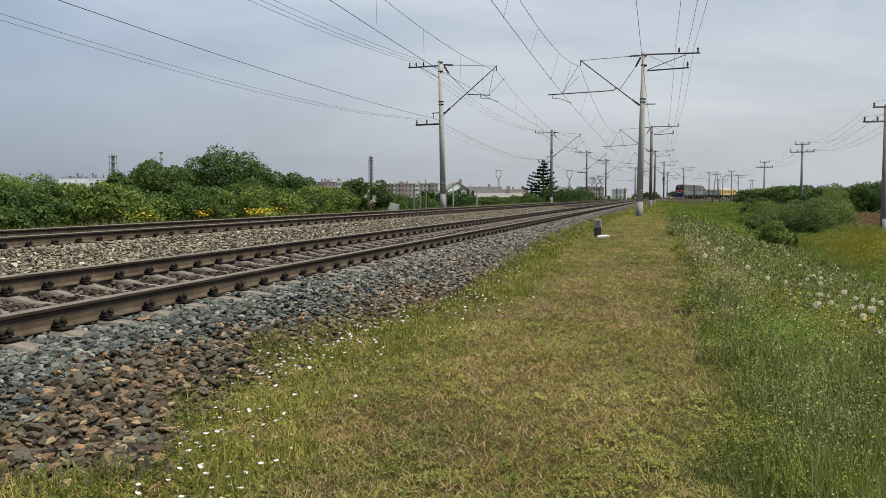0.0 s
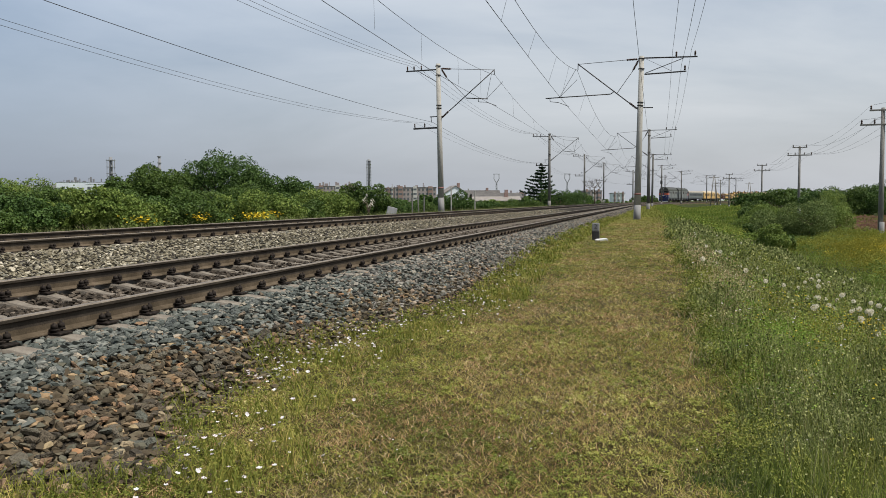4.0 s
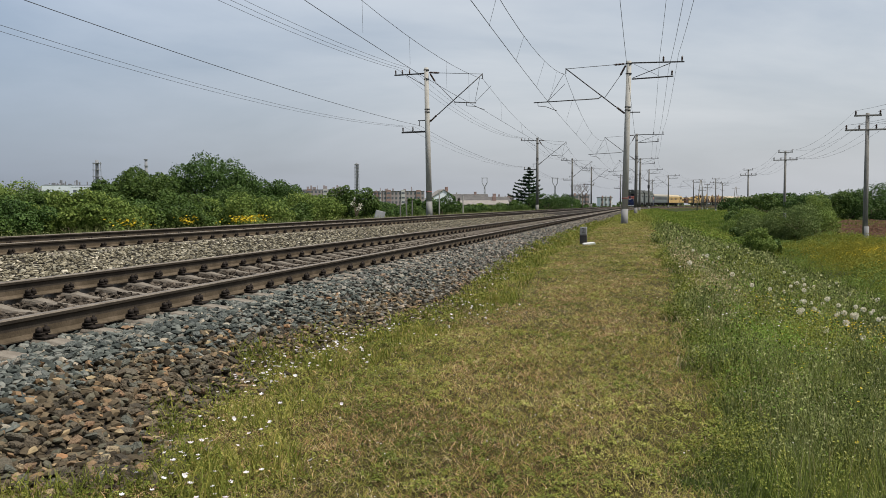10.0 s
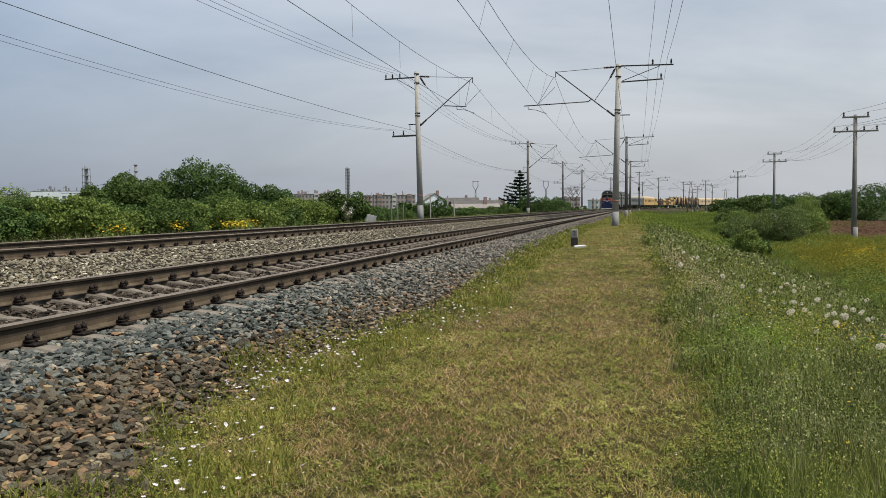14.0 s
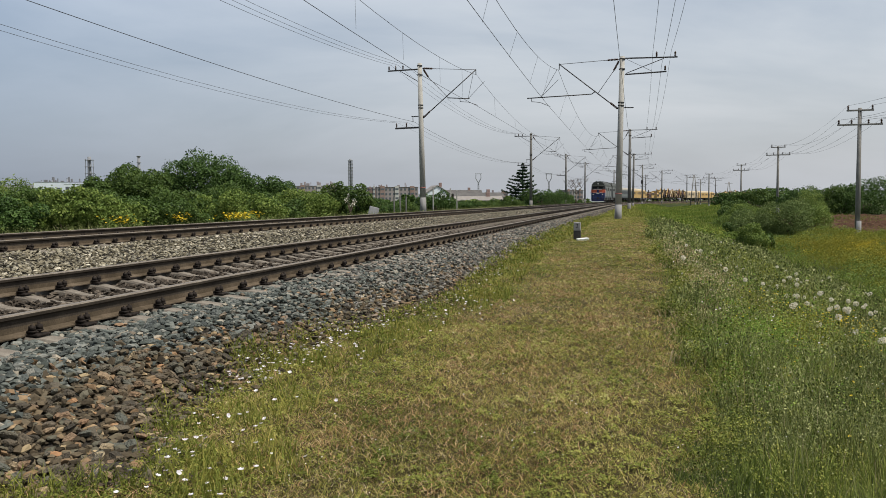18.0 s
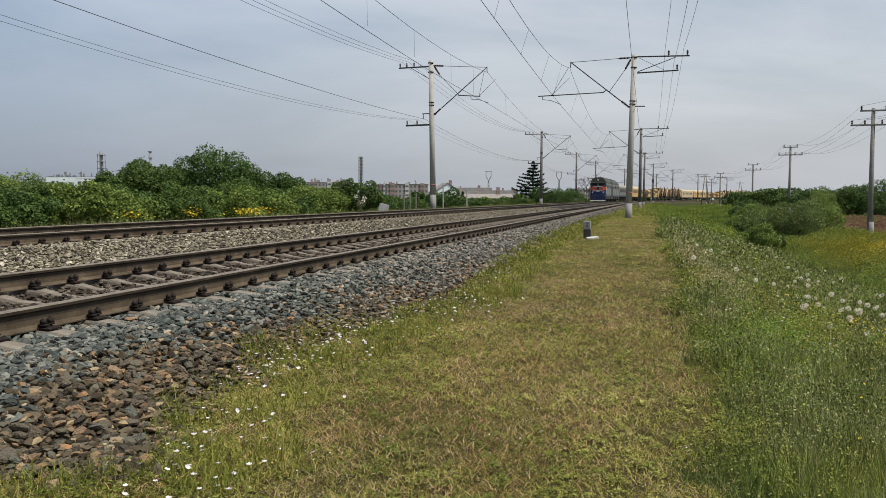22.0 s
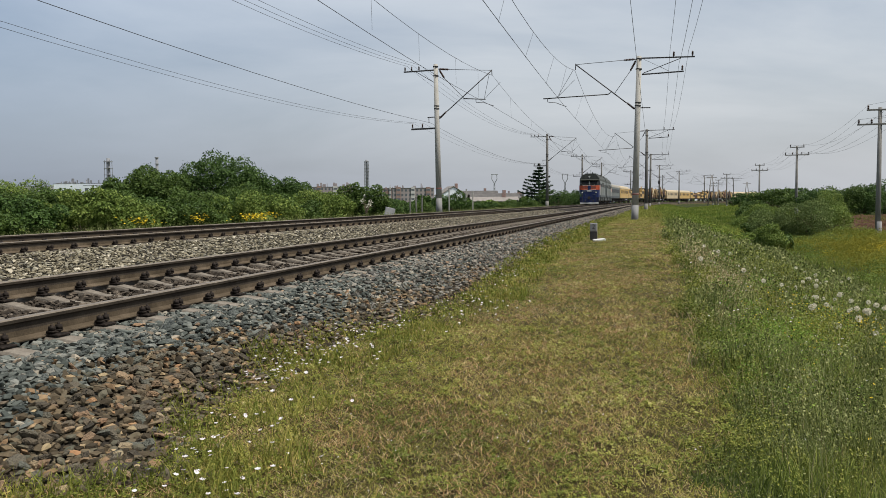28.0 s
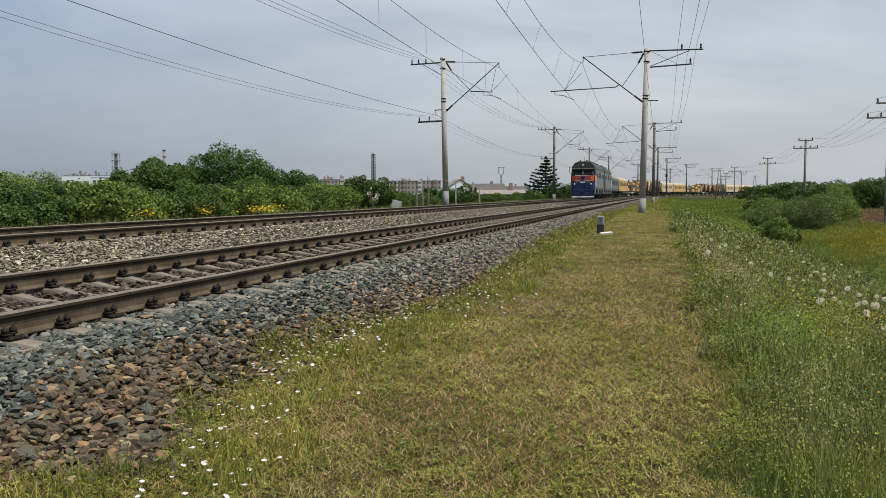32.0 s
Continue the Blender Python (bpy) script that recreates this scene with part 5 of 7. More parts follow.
    s, lat = rng.normal(40, 2.8, 9)[hub] + rng.normal(0, 0.8, 700), rng.normal(-15.0, 1.0, 9)[hub] + rng.normal(0, 0.45, 700)
    x, y = plan(s, lat)
    pos = np.stack([x, y, ground_z(s, lat) + rng.uniform(0.25, 0.5, len(s))], 1)
    flower_heads("yellow_flowers", pos, rng.uniform(0.013, 0.028, len(s)), M_PETAL_YELLOW, "scattered yellow flowers on the far bank", rng)
    s, lat = np.concatenate([rng.uniform(5, 16, 200), rng.normal(13.5, 1.0, 260)]), np.concatenate([rng.uniform(-9, -5.6, 200), rng.normal(-7.6, 0.5, 260)])
    x, y = plan(s, lat)
    pos = np.stack([x, y, ground_z(s, lat) + rng.uniform(0.2, 0.4, len(s))], 1)
    flower_heads("yellow_flowers", pos, rng.uniform(0.008, 0.016, len(s)), M_PETAL_YELLOW, "tiny yellow flowers in the tall grass", rng)


plant_flowers()

# ---- trees and bushes ----
M_BARK = noisy("bark", [(0.3, (0.06, 0.045, 0.033)), (0.7, (0.15, 0.12, 0.09))], 6.0, 8, 0.95, bump=0.8, stretch=(3, 3, 0.6))
M_LEAF_A = island("leaves_deep_green", [(0.0, (0.024, 0.049, 0.012)), (0.5, (0.055, 0.104, 0.022)), (1.0, (0.104, 0.165, 0.039))], 0.55, 0.22, patch=(0.8, 0.4), spec=0.2)
M_LEAF_B = island("leaves_mid_green", [(0.0, (0.030, 0.058, 0.011)), (0.5, (0.068, 0.115, 0.023)), (1.0, (0.130, 0.180, 0.041))], 0.55, 0.25, patch=(0.8, 0.4), spec=0.2)
M_LEAF_C = island("leaves_olive", [(0.0, (0.062, 0.101, 0.020)), (0.5, (0.142, 0.203, 0.043)), (1.0, (0.270, 0.317, 0.081))], 0.6, 0.28, patch=(0.8, 0.4), spec=0.15)
M_LEAF_D = island("feathery_leaves", [(0.0, (0.057, 0.092, 0.028)), (0.5, (0.132, 0.178, 0.057)), (1.0, (0.230, 0.270, 0.103))], 0.65, 0.3, patch=(1.2, 0.4))
M_NEEDLE = island("spruce_needles", [(0.0, (0.012, 0.028, 0.014)), (0.6, (0.03, 0.055, 0.028)), (1.0, (0.055, 0.085, 0.042))], 0.7, 0.15)


def crown_points(rng, w, d, h, low, lumps, n):
    """Leaf places and the way they face, in an uneven crown of many overlapping boughs; what lies deep inside is left out."""
    half, mid = (h - low) / 2, low + 0.46 * (h - low)
    base = min(w, d, (h - low) * 1.4)
    q = rng.normal(size=(lumps, 3))
    q[:, 2] = np.abs(q[:, 2]) - (1.5 if low < 0.15 else 0.7) * rng.random(lumps)
    q *= (rng.uniform(0.45, 0.88, lumps) / ((np.abs(q) ** 2.6).sum(1)) ** (1 / 2.6))[:, None]
    c = np.stack([q[:, 0] * w / 2, q[:, 1] * d / 2, mid + q[:, 2] * half], 1)
    r = rng.uniform(0.09, 0.20, lumps) * base * (1.15 if lumps < 40 else 0.85)
    k = rng.choice(lumps, n, p=r ** 2 / (r ** 2).sum())
    v = rng.normal(size=(n, 3))
    v /= np.linalg.norm(v, axis=1)[:, None]
    flat = np.array((1.0, 1.0, 0.8))
    p = c[k] + v * flat * (r[k] * (1 + rng.normal(0, 0.10, n)))[:, None]
    # loose sprays stand out of the boughs
    out = rng.random(n) < 0.07
    p[out] += (v[out] * 0.5 + (0, 0, 0.25)) * (r[k][out] * rng.uniform(0.1, 0.55, out.sum()))[:, None]
    deep = np.zeros(n, bool)
    for i in range(lumps):
        deep |= (np.linalg.norm((p - c[i]) / flat, axis=1) < r[i] * 0.72) & (k != i)
    p, v = p[~deep], v[~deep]
    scale = np.array((0.5 * w / np.percentile(np.abs(p[:, 0]), 99), 0.5 * d / np.percentile(np.abs(p[:, 1]), 99), h / np.percentile(p[:, 2], 99.7)))
    p, c = p * scale, c * scale
    p[:, 2] = np.maximum(p[:, 2], 0.10 + 0.1 * rng.random(len(p)))
    return p, v, c


def leaf_mesh(name, p, facing, size, mat, rng, loose=0.75):
    """Leaf sprays: a folded leaf pair at each point, turned more or less the way its bough faces."""
    n = len(p)
    z = facing + (0, 0, 0.35) + rng.normal(0, loose, (n, 3))
    z /= np.linalg.norm(z, axis=1)[:, None]
    x = np.cross(z, rng.normal(size=(n, 3)))
    x /= np.linalg.norm(x, axis=1)[:, None]
    R = np.stack([x, np.cross(z, x), z], 2)
    shape = np.array([(-0.5, 0, 0), (0, -0.32, 0.10), (0.5, 0, -0.06), (0, 0.32, 0.10)])
    v = np.einsum("nij,kj->nki", R, shape) * size[:, None, None] + p[:, None]
    return np_mesh(name, v.reshape(-1, 3), np.arange(n * 4).reshape(-1, 4), mat)


def tree(name, x, y, w, d, h, low, mat, label, category, leaves, leaf, seed, lumps=30, z=None, group=""):
    """A trunk with limbs reaching into the crown, and the crown of loose leaves."""
    rng = np.random.default_rng(seed)
    th = tagged(new(name), label, category, group)
    th.location = (x, y, place_z(x, y) if z is None else z)
    p, facing, c = crown_points(rng, w, d, h, low, lumps, leaves)
    bm = bmesh.new()
    tr = max(0.04, 0.022 * h)
    tube(bm, (0, 0, -0.3), (0, 0, max(low, 0.3) + 0.25 * (h - low)), tr, tr * 0.6, n=8)
    for q in c[:: max(1, len(c) // 8)]:
        base = Vector((0, 0, max(0.15, low * 0.7 + 0.1 * h * rng.random())))
        mid = base.lerp(Vector(q), 0.55) + Vector((0, 0, 0.08 * h))
        tube(bm, base, mid, tr * 0.5, tr * 0.32, n=6)
        tube(bm, mid, q, tr * 0.32, tr * 0.12, n=5)
    part("trunk", bm, M_BARK, th)
    cr = new("crown", leaf_mesh("crown", p, facing, rng.uniform(0.6, 1.35, len(p)) * leaf, mat, rng))
    cr.parent = th
    tagged(cr, kind="stuff")
    return th


def weed_mounds(name, places, radius, height, each, leaf, mat, label, seed):
    """Rounded clumps of weeds on the ground, leafy shells that face outwards."""
    rng = np.random.default_rng(seed)
    s, lat = places
    s, lat = s[~garden(s, lat)], lat[~garden(s, lat)]
    n = len(s)
    r, h = rng.uniform(*radius, n), rng.uniform(*height, n)
    x, y = plan(s, lat)
    base = np.stack([x, y, ground_z(s, lat)], 1)
    k = np.repeat(np.arange(n), each)
    v = rng.normal(size=(n * each, 3))
    v[:, 2] = np.abs(v[:, 2])
    v /= np.linalg.norm(v, axis=1)[:, None]
    bulge = 1 + 0.22 * np.sin(v[:, 0] * 5 + k) * np.cos(v[:, 1] * 6 + 2.0 * k) + rng.normal(0, 0.10, len(k))
    p = base[k] + v * np.stack([r[k], r[k], h[k]], 1) * bulge[:, None]
    ob = new(name, leaf_mesh(name, p, v, rng.uniform(0.6, 1.4, len(k)) * leaf, mat, rng))
    return tagged(ob, label, "weeds", kind="stuff")


def plant_mounds():
    rng = np.random.default_rng(77)
    s, lat = spread(rng, 150, 26, 62, -23, -12.2, 1)
    weed_mounds("bank_mounds", (s, lat), (0.5, 1.3), (0.2, 0.5), 330, 0.075, M_YELLOWISH, "yellow-green rounded weed clumps on the far bank", 1)
    s, lat = rng.normal(41, 4.5, 60), rng.normal(-15.2, 1.3, 60)
    weed_mounds("bank_mounds", (s, lat), (0.5, 1.2), (0.35, 0.7), 420, 0.06, M_GOLDWEED, "golden-green flowering weed clumps on the far bank", 7)
    s, lat = spread(rng, 70, 24, 70, -20, -11.0, 1)
    weed_mounds("bank_mounds", (s, lat), (0.4, 0.9), (0.2, 0.55), 300, 0.07, M_LEAF_C, "olive-green rounded weed clumps on the far bank", 2)
    s, lat = spread(rng, 80, 11, 45, -10.2, -5.6, 1)
    weed_mounds("slope_mounds", (s, lat), (0.14, 0.38), (0.18, 0.42), 260, 0.026, M_WEEDS, "grey-green feathery weed clumps on the slope", 3)
    s, lat = spread(rng, 110, 10, 55, -10.0, -5.5, 1)
    weed_mounds("slope_mounds", (s, lat), (0.14, 0.40), (0.15, 0.42), 200, 0.036, M_BRIGHT, "fresh green leafy weed clumps on the slope", 4)
    s, lat = spread(rng, 60, 4.2, 12, -7.6, -5.25, 1)
    weed_mounds("slope_mounds", (s, lat), (0.07, 0.18), (0.12, 0.30), 260, 0.017, M_CLOVER, "leafy weed clumps beside the path", 5)
    s, lat = spread(rng, 80, 40, 150, -11.5, -5.8, 1)
    weed_mounds("meadow_mounds", (s, lat), (0.4, 1.1), (0.25, 0.6), 160, 0.13, M_MEADOW, "green tussocks in the meadow beside the line", 6)


plant_mounds()

# left thicket beyond the tracks: bearing, distance, width, depth, height, lowest leaves, material
LEFT = [(-0.585, 50, 7, 6, 3.7, 0.1, "B", 5200), (-0.535, 52, 6, 5, 3.9, 0.1, "C", 4200), (-0.505, 50, 5, 5, 3.4, 0.1, "B", 4200), (-0.465, 50, 5.5, 5, 3.0, 0.1, "B", 4200), (-0.425, 53, 6, 5, 3.2, 0.1, "B", 4600),
        (-0.375, 60, 5, 5, 4.4, 0.2, "B", 5500), (-0.347, 61, 6.2, 5, 5.0, 0.2, "B", 6500), (-0.266, 66, 7.0, 6, 6.3, 0.4, "A", 10500), (-0.232, 67, 3.6, 4, 4.8, 0.3, "A", 4500), (-0.31, 67, 3.4, 4, 4.4, 0.2, "A", 3600),
        (-0.195, 69, 4.5, 5, 4.2, 0.2, "A", 5200), (-0.172, 69, 3.6, 4, 3.7, 0.2, "A", 3600), (-0.30, 46, 6, 4, 2.3, 0.0, "B", 3600), (-0.235, 46, 6, 4, 2.3, 0.0, "C", 3600), (-0.27, 56, 8, 4, 3.2, 0.1, "B", 4000),
        (-0.13, 60, 5.0, 4, 2.4, 0.1, "C", 3400), (-0.106, 58, 2.2, 2.2, 2.9, 0.1, "B", 2200), (-0.078, 56, 2.4, 2.4, 2.5, 0.1, "B", 1800), (-0.185, 50, 5, 3, 2.1, 0.0, "B", 2600), (-0.145, 55, 5, 3, 2.4, 0.0, "C", 2600), (-0.535, 36, 5.5, 3, 2.3, 0.0, "A", 4200), (-0.435, 38, 5.0, 3, 2.5, 0.0, "C", 4600), (-0.385, 40, 3.6, 3, 2.2, 0.0, "C", 3600), (-0.485, 41, 5, 3, 2.6, 0.0, "B", 3600), (-0.585, 33, 4, 3, 2.0, 0.0, "B", 3200), (-0.32, 43, 5, 3, 1.9, 0.0, "B", 3200), (-0.4, 46, 6, 3, 2.6, 0.0, "A", 3200), (0.02, 74, 3.5, 3, 2.2, 0.0, "A", 2000), (0.152, 128, 7, 5, 2.9, 0.0, "A", 2600), (0.168, 140, 7, 5, 2.9, 0.0, "A", 2600), (0.105, 120, 6, 4, 1.9, 0.0, "B", 2200), (-0.062, 84, 6, 4, 2.3, 0.0, "A", 2400), (-0.035, 88, 6, 4, 1.9, 0.0, "B", 2200), (-0.008, 92, 6, 4, 2.0, 0.0, "A", 2200), (0.018, 96, 6, 4, 1.8, 0.0, "B", 2000), (0.045, 98, 6, 4, 1.6, 0.0, "A", 2000), (0.07, 104, 6, 4, 1.5, 0.0, "B", 2000)]
# right side: bushes in the ditch and beyond
RIGHT = [(0.398, 60, 2.0, 1.8, 1.0, 0.0, "B", 1800), (0.385, 70, 2.4, 2, 1.3, 0.0, "C", 1600), (0.396, 80, 3.6, 4, 2.2, 0.1, "B", 4200), (0.408, 74, 3.6, 4, 2.0, 0.1, "C", 3600), (0.425, 56, 3.4, 3.4, 2.2, 0.0, "D", 5600), (0.464, 55, 3.6, 3.6, 2.5, 0.0, "D", 5600), (0.495, 57, 2.6, 3, 1.8, 0.1, "C", 2600), (0.4175, 41, 1.5, 1.6, 1.45, 0.0, "C", 3000), (0.431, 44, 1.7, 1.5, 1.1, 0.0, "B", 1800), (0.408, 47, 1.5, 1.4, 0.8, 0.0, "C", 1400), (0.398, 52, 1.6, 1.4, 0.7, 0.0, "C", 1200), (0.475, 74, 3.2, 4, 2.9, 0.2, "A", 3600),
         (0.507, 84, 3.7, 4, 3.2, 0.1, "B", 4200), (0.535, 84, 3.8, 4, 3.3, 0.1, "A", 4200), (0.488, 70, 3.4, 3, 2.9, 0.0, "C", 3800), (0.56, 86, 5, 4, 3.8, 0.1, "A", 3800), (0.60, 88, 6, 5, 5.0, 0.1, "A", 3800), (0.425, 110, 7, 6, 3.0, 0.2, "B", 3400), (0.40, 130, 8, 6, 2.7, 0.2, "A", 3000), (0.455, 120, 6, 6, 3.3, 0.2, "A", 3000), (0.52, 120, 12, 6, 2.8, 0.2, "A", 3400), (0.50, 95, 10, 5, 2.3, 0.2, "A", 3400)]


def plant_trees():
    mats = {"D": M_LEAF_D, "A": M_LEAF_A, "B": M_LEAF_B, "C": M_LEAF_C}
    words = {"D": "feathery grey-green", "A": "dense dark green leafy", "B": "mid-green leafy", "C": "olive-green leafy"}
    for i, (b, dist, w, d, h, low, m, n) in enumerate(LEFT):
        big = h > 5.5
        tree("tree" if big else "bush", b * dist, dist, w, d, h, low, mats[m], words[m] + (" tree in the thicket beyond the tracks" if big else " bush in the thicket beyond the tracks"), "tree" if big else "bush", int(n * (4.4 if h > 4 else 3.5)), 0.175 if h > 4 else 0.148, 100 + i, 150 if big else 46, group="thicket beyond the tracks")
    for i, (b, dist, w, d, h, low, m, n) in enumerate(RIGHT):
        tree("bush", b * dist, dist, w, d, h, low, mats[m], words[m] + " bush beside the ditch", "bush", int(n * (3.2 if m in "CD" else 2.6 if dist < 90 else 1.6)), 0.10 if m in "CD" else 0.17 if dist < 90 else 0.30, 200 + i, 36, group="bushes along the ditch")
    tree("bush", -0.0866 * 52, 52, 0.8, 0.7, 1.7, 0.25, M_DANDELION, "pale blossoming bush beyond the tracks", "bush", 130, 0.075, 291, 8)
    # shrubs behind the far track, towards the bend
    rng = random.Random(4)
    for i in range(22):
        s = 95 + i * 13
        x, y = plan(s, rng.uniform(17, 24))
        tree("bush", float(x), float(y), rng.uniform(7, 11), 6, rng.uniform(1.2, 2.3), 0.1, (M_LEAF_A, M_LEAF_B, M_LEAF_C)[i % 3], "leafy bush along the railway fence", "bush", 1500, 0.5, 300 + i, 14, group="bushes along the line")
    # far belt on the horizon
    for i in range(34):
        b = -0.62 + i * 0.0375
        dist = (330 if b < 0.12 else 640) + 40 * math.sin(i * 2.3)
        tree("tree", b * dist, dist, 24 if b < 0.12 else 44, 12, rng.uniform(3.0, 5.0) * (1 if b < 0.12 else 1.7), 0.3, (M_LEAF_A, M_LEAF_B)[i % 2], "distant green tree on the horizon", "tree", 900, 1.5, 400 + i, 14, group="distant trees")


plant_trees()


# ---- line-side things ----
def marker_post():
    th = tagged(new("distance_marker"), "small black and white concrete distance marker beside the path", "marker post")
    x, y = plan(31.5, -2.34)
    s, lat = (float(v) for v in on_line(x * 0.895, y * 0.895))
    th.matrix_basis = spot(s, lat, float(ground_z(s, lat)) - 0.03, -math.pi / 2)
    bm = bmesh.new()
    box(bm, (0, 0, 0.12), (0.25, 0.2, 0.5), bevel=0.015)
    part("base", bm, M_BLACK, th, "black painted lower half")
    bm = bmesh.new()
    box(bm, (0, 0, 0.51), (0.24, 0.19, 0.28), bevel=0.02)
    top = part("head", bm, M_WHITEWASH, th, "weathered grey upper half")
    txt = bpy.data.curves.new("figure", "FONT")
    txt.body, txt.size, txt.extrude, txt.align_x, txt.align_y = "2", 0.22, 0.004, "CENTER", "CENTER"
    txt.materials.append(M_BLACK)
    fig = new("figure", txt)
    fig.parent = top
    fig.matrix_basis = Matrix.LocRotScale((0, -0.098, 0.52), Euler((radians(90), 0, 0)), None)
    slab = bmesh.new()
    box(slab, (0.2, -0.2, 0.06), (0.4, 0.24, 0.1), Euler((0.05, -0.08, 0.3)).to_matrix(), 0.015)
    part("foot_slab", slab, M_LIME, th, "whitewashed foot slab")


marker_post()


def utility_pole():
    th = tagged(new("utility_pole"), "grey wooden telephone pole with two crossarms and insulators", "utility pole", "telephone poles")
    bm = bmesh.new()
    tube(bm, (0, 0, -0.3), (0, 0, 8.0), 0.165, 0.105, n=10)
    part("pole", bm, M_WOODPOLE, th)
    bm = bmesh.new()
    tube(bm, (0.05, -0.12, -0.3), (0.05, -0.12, 1.2), 0.15, 0.14, n=8)
    part("concrete_stub", bm, M_WHITEWASH, th)
    for z, w in ((7.85, 0.75), (7.0, 1.25)):
        bm = bmesh.new()
        box(bm, (0, -0.1, z), (2 * w, 0.09, 0.1), bevel=0.01)
        part("crossarm", bm, M_WOODPOLE, th)
        for k in ((-1, 1) if w < 1 else (-1, -0.4, 0.4, 1)):
            bm = bmesh.new()
            insulator(bm, (k * (w - 0.08), -0.1, z + 0.04), (k * (w - 0.08), -0.1, z + 0.32), 0.062, 2)
            part("insulator", bm, M_INSULATOR, th)
    return th


U_POLES = [(0.553, 48, -1.75), (0.450, 88, -1.35), (0.4035, 130, -1.5), (0.3627, 175, -1.5), (0.352, 225, -1.5), (0.3455, 272, -1.5)]


def telephone_line():
    th = utility_pole()
    tops = []
    for i, (b, d, z) in enumerate(U_POLES):
        m = Matrix.LocRotScale((b * d, d, z), Euler((0, 0, -0.28)), None)
        tops.append(m)
        if i == 0:
            th.matrix_basis = m
        else:
            copy_thing(th, m)
    start = Matrix.LocRotScale((14.5, 6.0, -1.4), Euler((0, 0, -0.28)), None)
    for k, z in ((-0.67, 8.15), (0.67, 8.15), (-1.17, 7.3), (-0.47, 7.3), (0.47, 7.3), (1.17, 7.3)):
        pts = []
        for a, b in zip([start] + tops, tops):
            p, q = a @ Vector((k, -0.1, z)), b @ Vector((k, -0.1, z))
            for u in np.linspace(0, 1, 12, endpoint=False):
                w = p.lerp(q, u)
                pts.append((w.x, w.y, w.z - 4 * 0.9 * u * (1 - u)))
        v, f = strand(pts, 0.007)
        tagged(new("telephone_wire", np_mesh("telephone_wire", v, f, M_WIRE)), "thin sagging telephone wire between poles", "overhead wire", "telephone wires")


telephone_line()


def a_frame_pole(b, d, z, h):
    th = tagged(new("a_frame_pole"), "two-legged wooden line pole with crossarm", "utility pole")
    th.location = (b * d, d, z)
    for x in (-1.0, 1.0):
        bm = bmesh.new()
        tube(bm, (x, 0, -0.3), (x * 0.12, 0, h), 0.14, 0.1, n=8)
        part("leg", bm, M_WOODPOLE, th)
    bm = bmesh.new()
    box(bm, (0, 0, h - 0.5), (2.6, 0.12, 0.12), bevel=0.01)
    part("crossarm", bm, M_WOODPOLE, th)


a_frame_pole(0.344, 200, -0.9, 7.8)
a_frame_pole(0.388, 260, -0.9, 7.4)


def relay_box():
    th = tagged(new("relay_box"), "small dark signal box clamped to a mast", "signal box")
    th.matrix_basis = spot(216.0, -3.3, 5.0)
    bm = bmesh.new()
    box(bm, (-0.35, 0, 0.5), (0.4, 0.55, 0.9), bevel=0.04)
    part("cabinet", bm, M_BLACK, th)
    bm = bmesh.new()
    box(bm, (-0.57, 0, 0.5), (0.03, 0.45, 0.75), bevel=0.008)
    part("door", bm, M_STEEL, th)


relay_box()


def fence():
    M = M_MAST
    for b, d, h, lean in ((0.0165, 72, 2.6, 0), (0.037, 74, 2.4, 2), (-0.032, 66, 2.0, 0), (-0.024, 66, 1.9, -2), (-0.0175, 67, 1.9, 1), (0.046, 76, 2.2, 0)):
        th = tagged(new("fence_post"), "weathered concrete fence post beyond the tracks", "fence post", "fence posts")
        th.matrix_basis = Matrix.LocRotScale((b * d, d, place_z(b * d, d)), Euler((0, radians(lean), 0)), None)
        bm = bmesh.new()
        box(bm, (0, 0, h / 2 - 0.2), (0.11, 0.10, h), bevel=0.015)
        part("shaft", bm, M if b > 0 else M_WOODPOLE, th)
        bm = bmesh.new()
        box(bm, (0, 0, h - 0.18), (0.13, 0.12, 0.06), bevel=0.01)
        part("cap", bm, M if b > 0 else M_WOODPOLE, th)
    th = tagged(new("white_slab"), "leaning broken white slab in the weeds", "slab")
    th.matrix_basis = Matrix.LocRotScale((-0.062 * 50, 50, -0.62), Euler((0, radians(14), 0.3)), None)
    bm = bmesh.new()
    box(bm, (0, 0, 0.55), (0.62, 0.12, 1.3), bevel=0.02)
    part("panel", bm, M_WHITE, th)


fence()


def soil_patch():
    rng = np.random.default_rng(8)
    n = 110
    us, vs = np.linspace(0, 1, n), np.linspace(0, 1, n)
    U, V = np.meshgrid(us, vs, indexing="ij")
    X, Y = 28.6 + U * 30 + V * 1.5, 50 + V * 30
    s, l = on_line(X, Y)
    Z = ground_z(s, l) + 0.12 + 0.08 * np.sin(V * 110 + 2 * np.sin(U * 9)) + rng.normal(0, 0.07, U.shape)
    I = np.arange(n * n).reshape(n, n)
    F = np.stack([I[:-1, :-1], I[1:, :-1], I[1:, 1:], I[:-1, 1:]], -1).reshape(-1, 4)
    tagged(new("ploughed_plot", np_mesh("ploughed_plot", np.stack([X, Y, Z], -1).reshape(-1, 3), F, M_SOIL)), "reddish-brown ploughed garden plot behind bushes", "soil", kind="structure")


M_SOIL = noisy("ploughed_soil", [(0.3, (0.044, 0.024, 0.015)), (0.6, (0.075, 0.043, 0.027)), (0.8, (0.103, 0.064, 0.042))], 2.0, 8, 0.95, bump=0.8, fine=12.0, fine_amount=0.6, dist=0.05)
soil_patch()


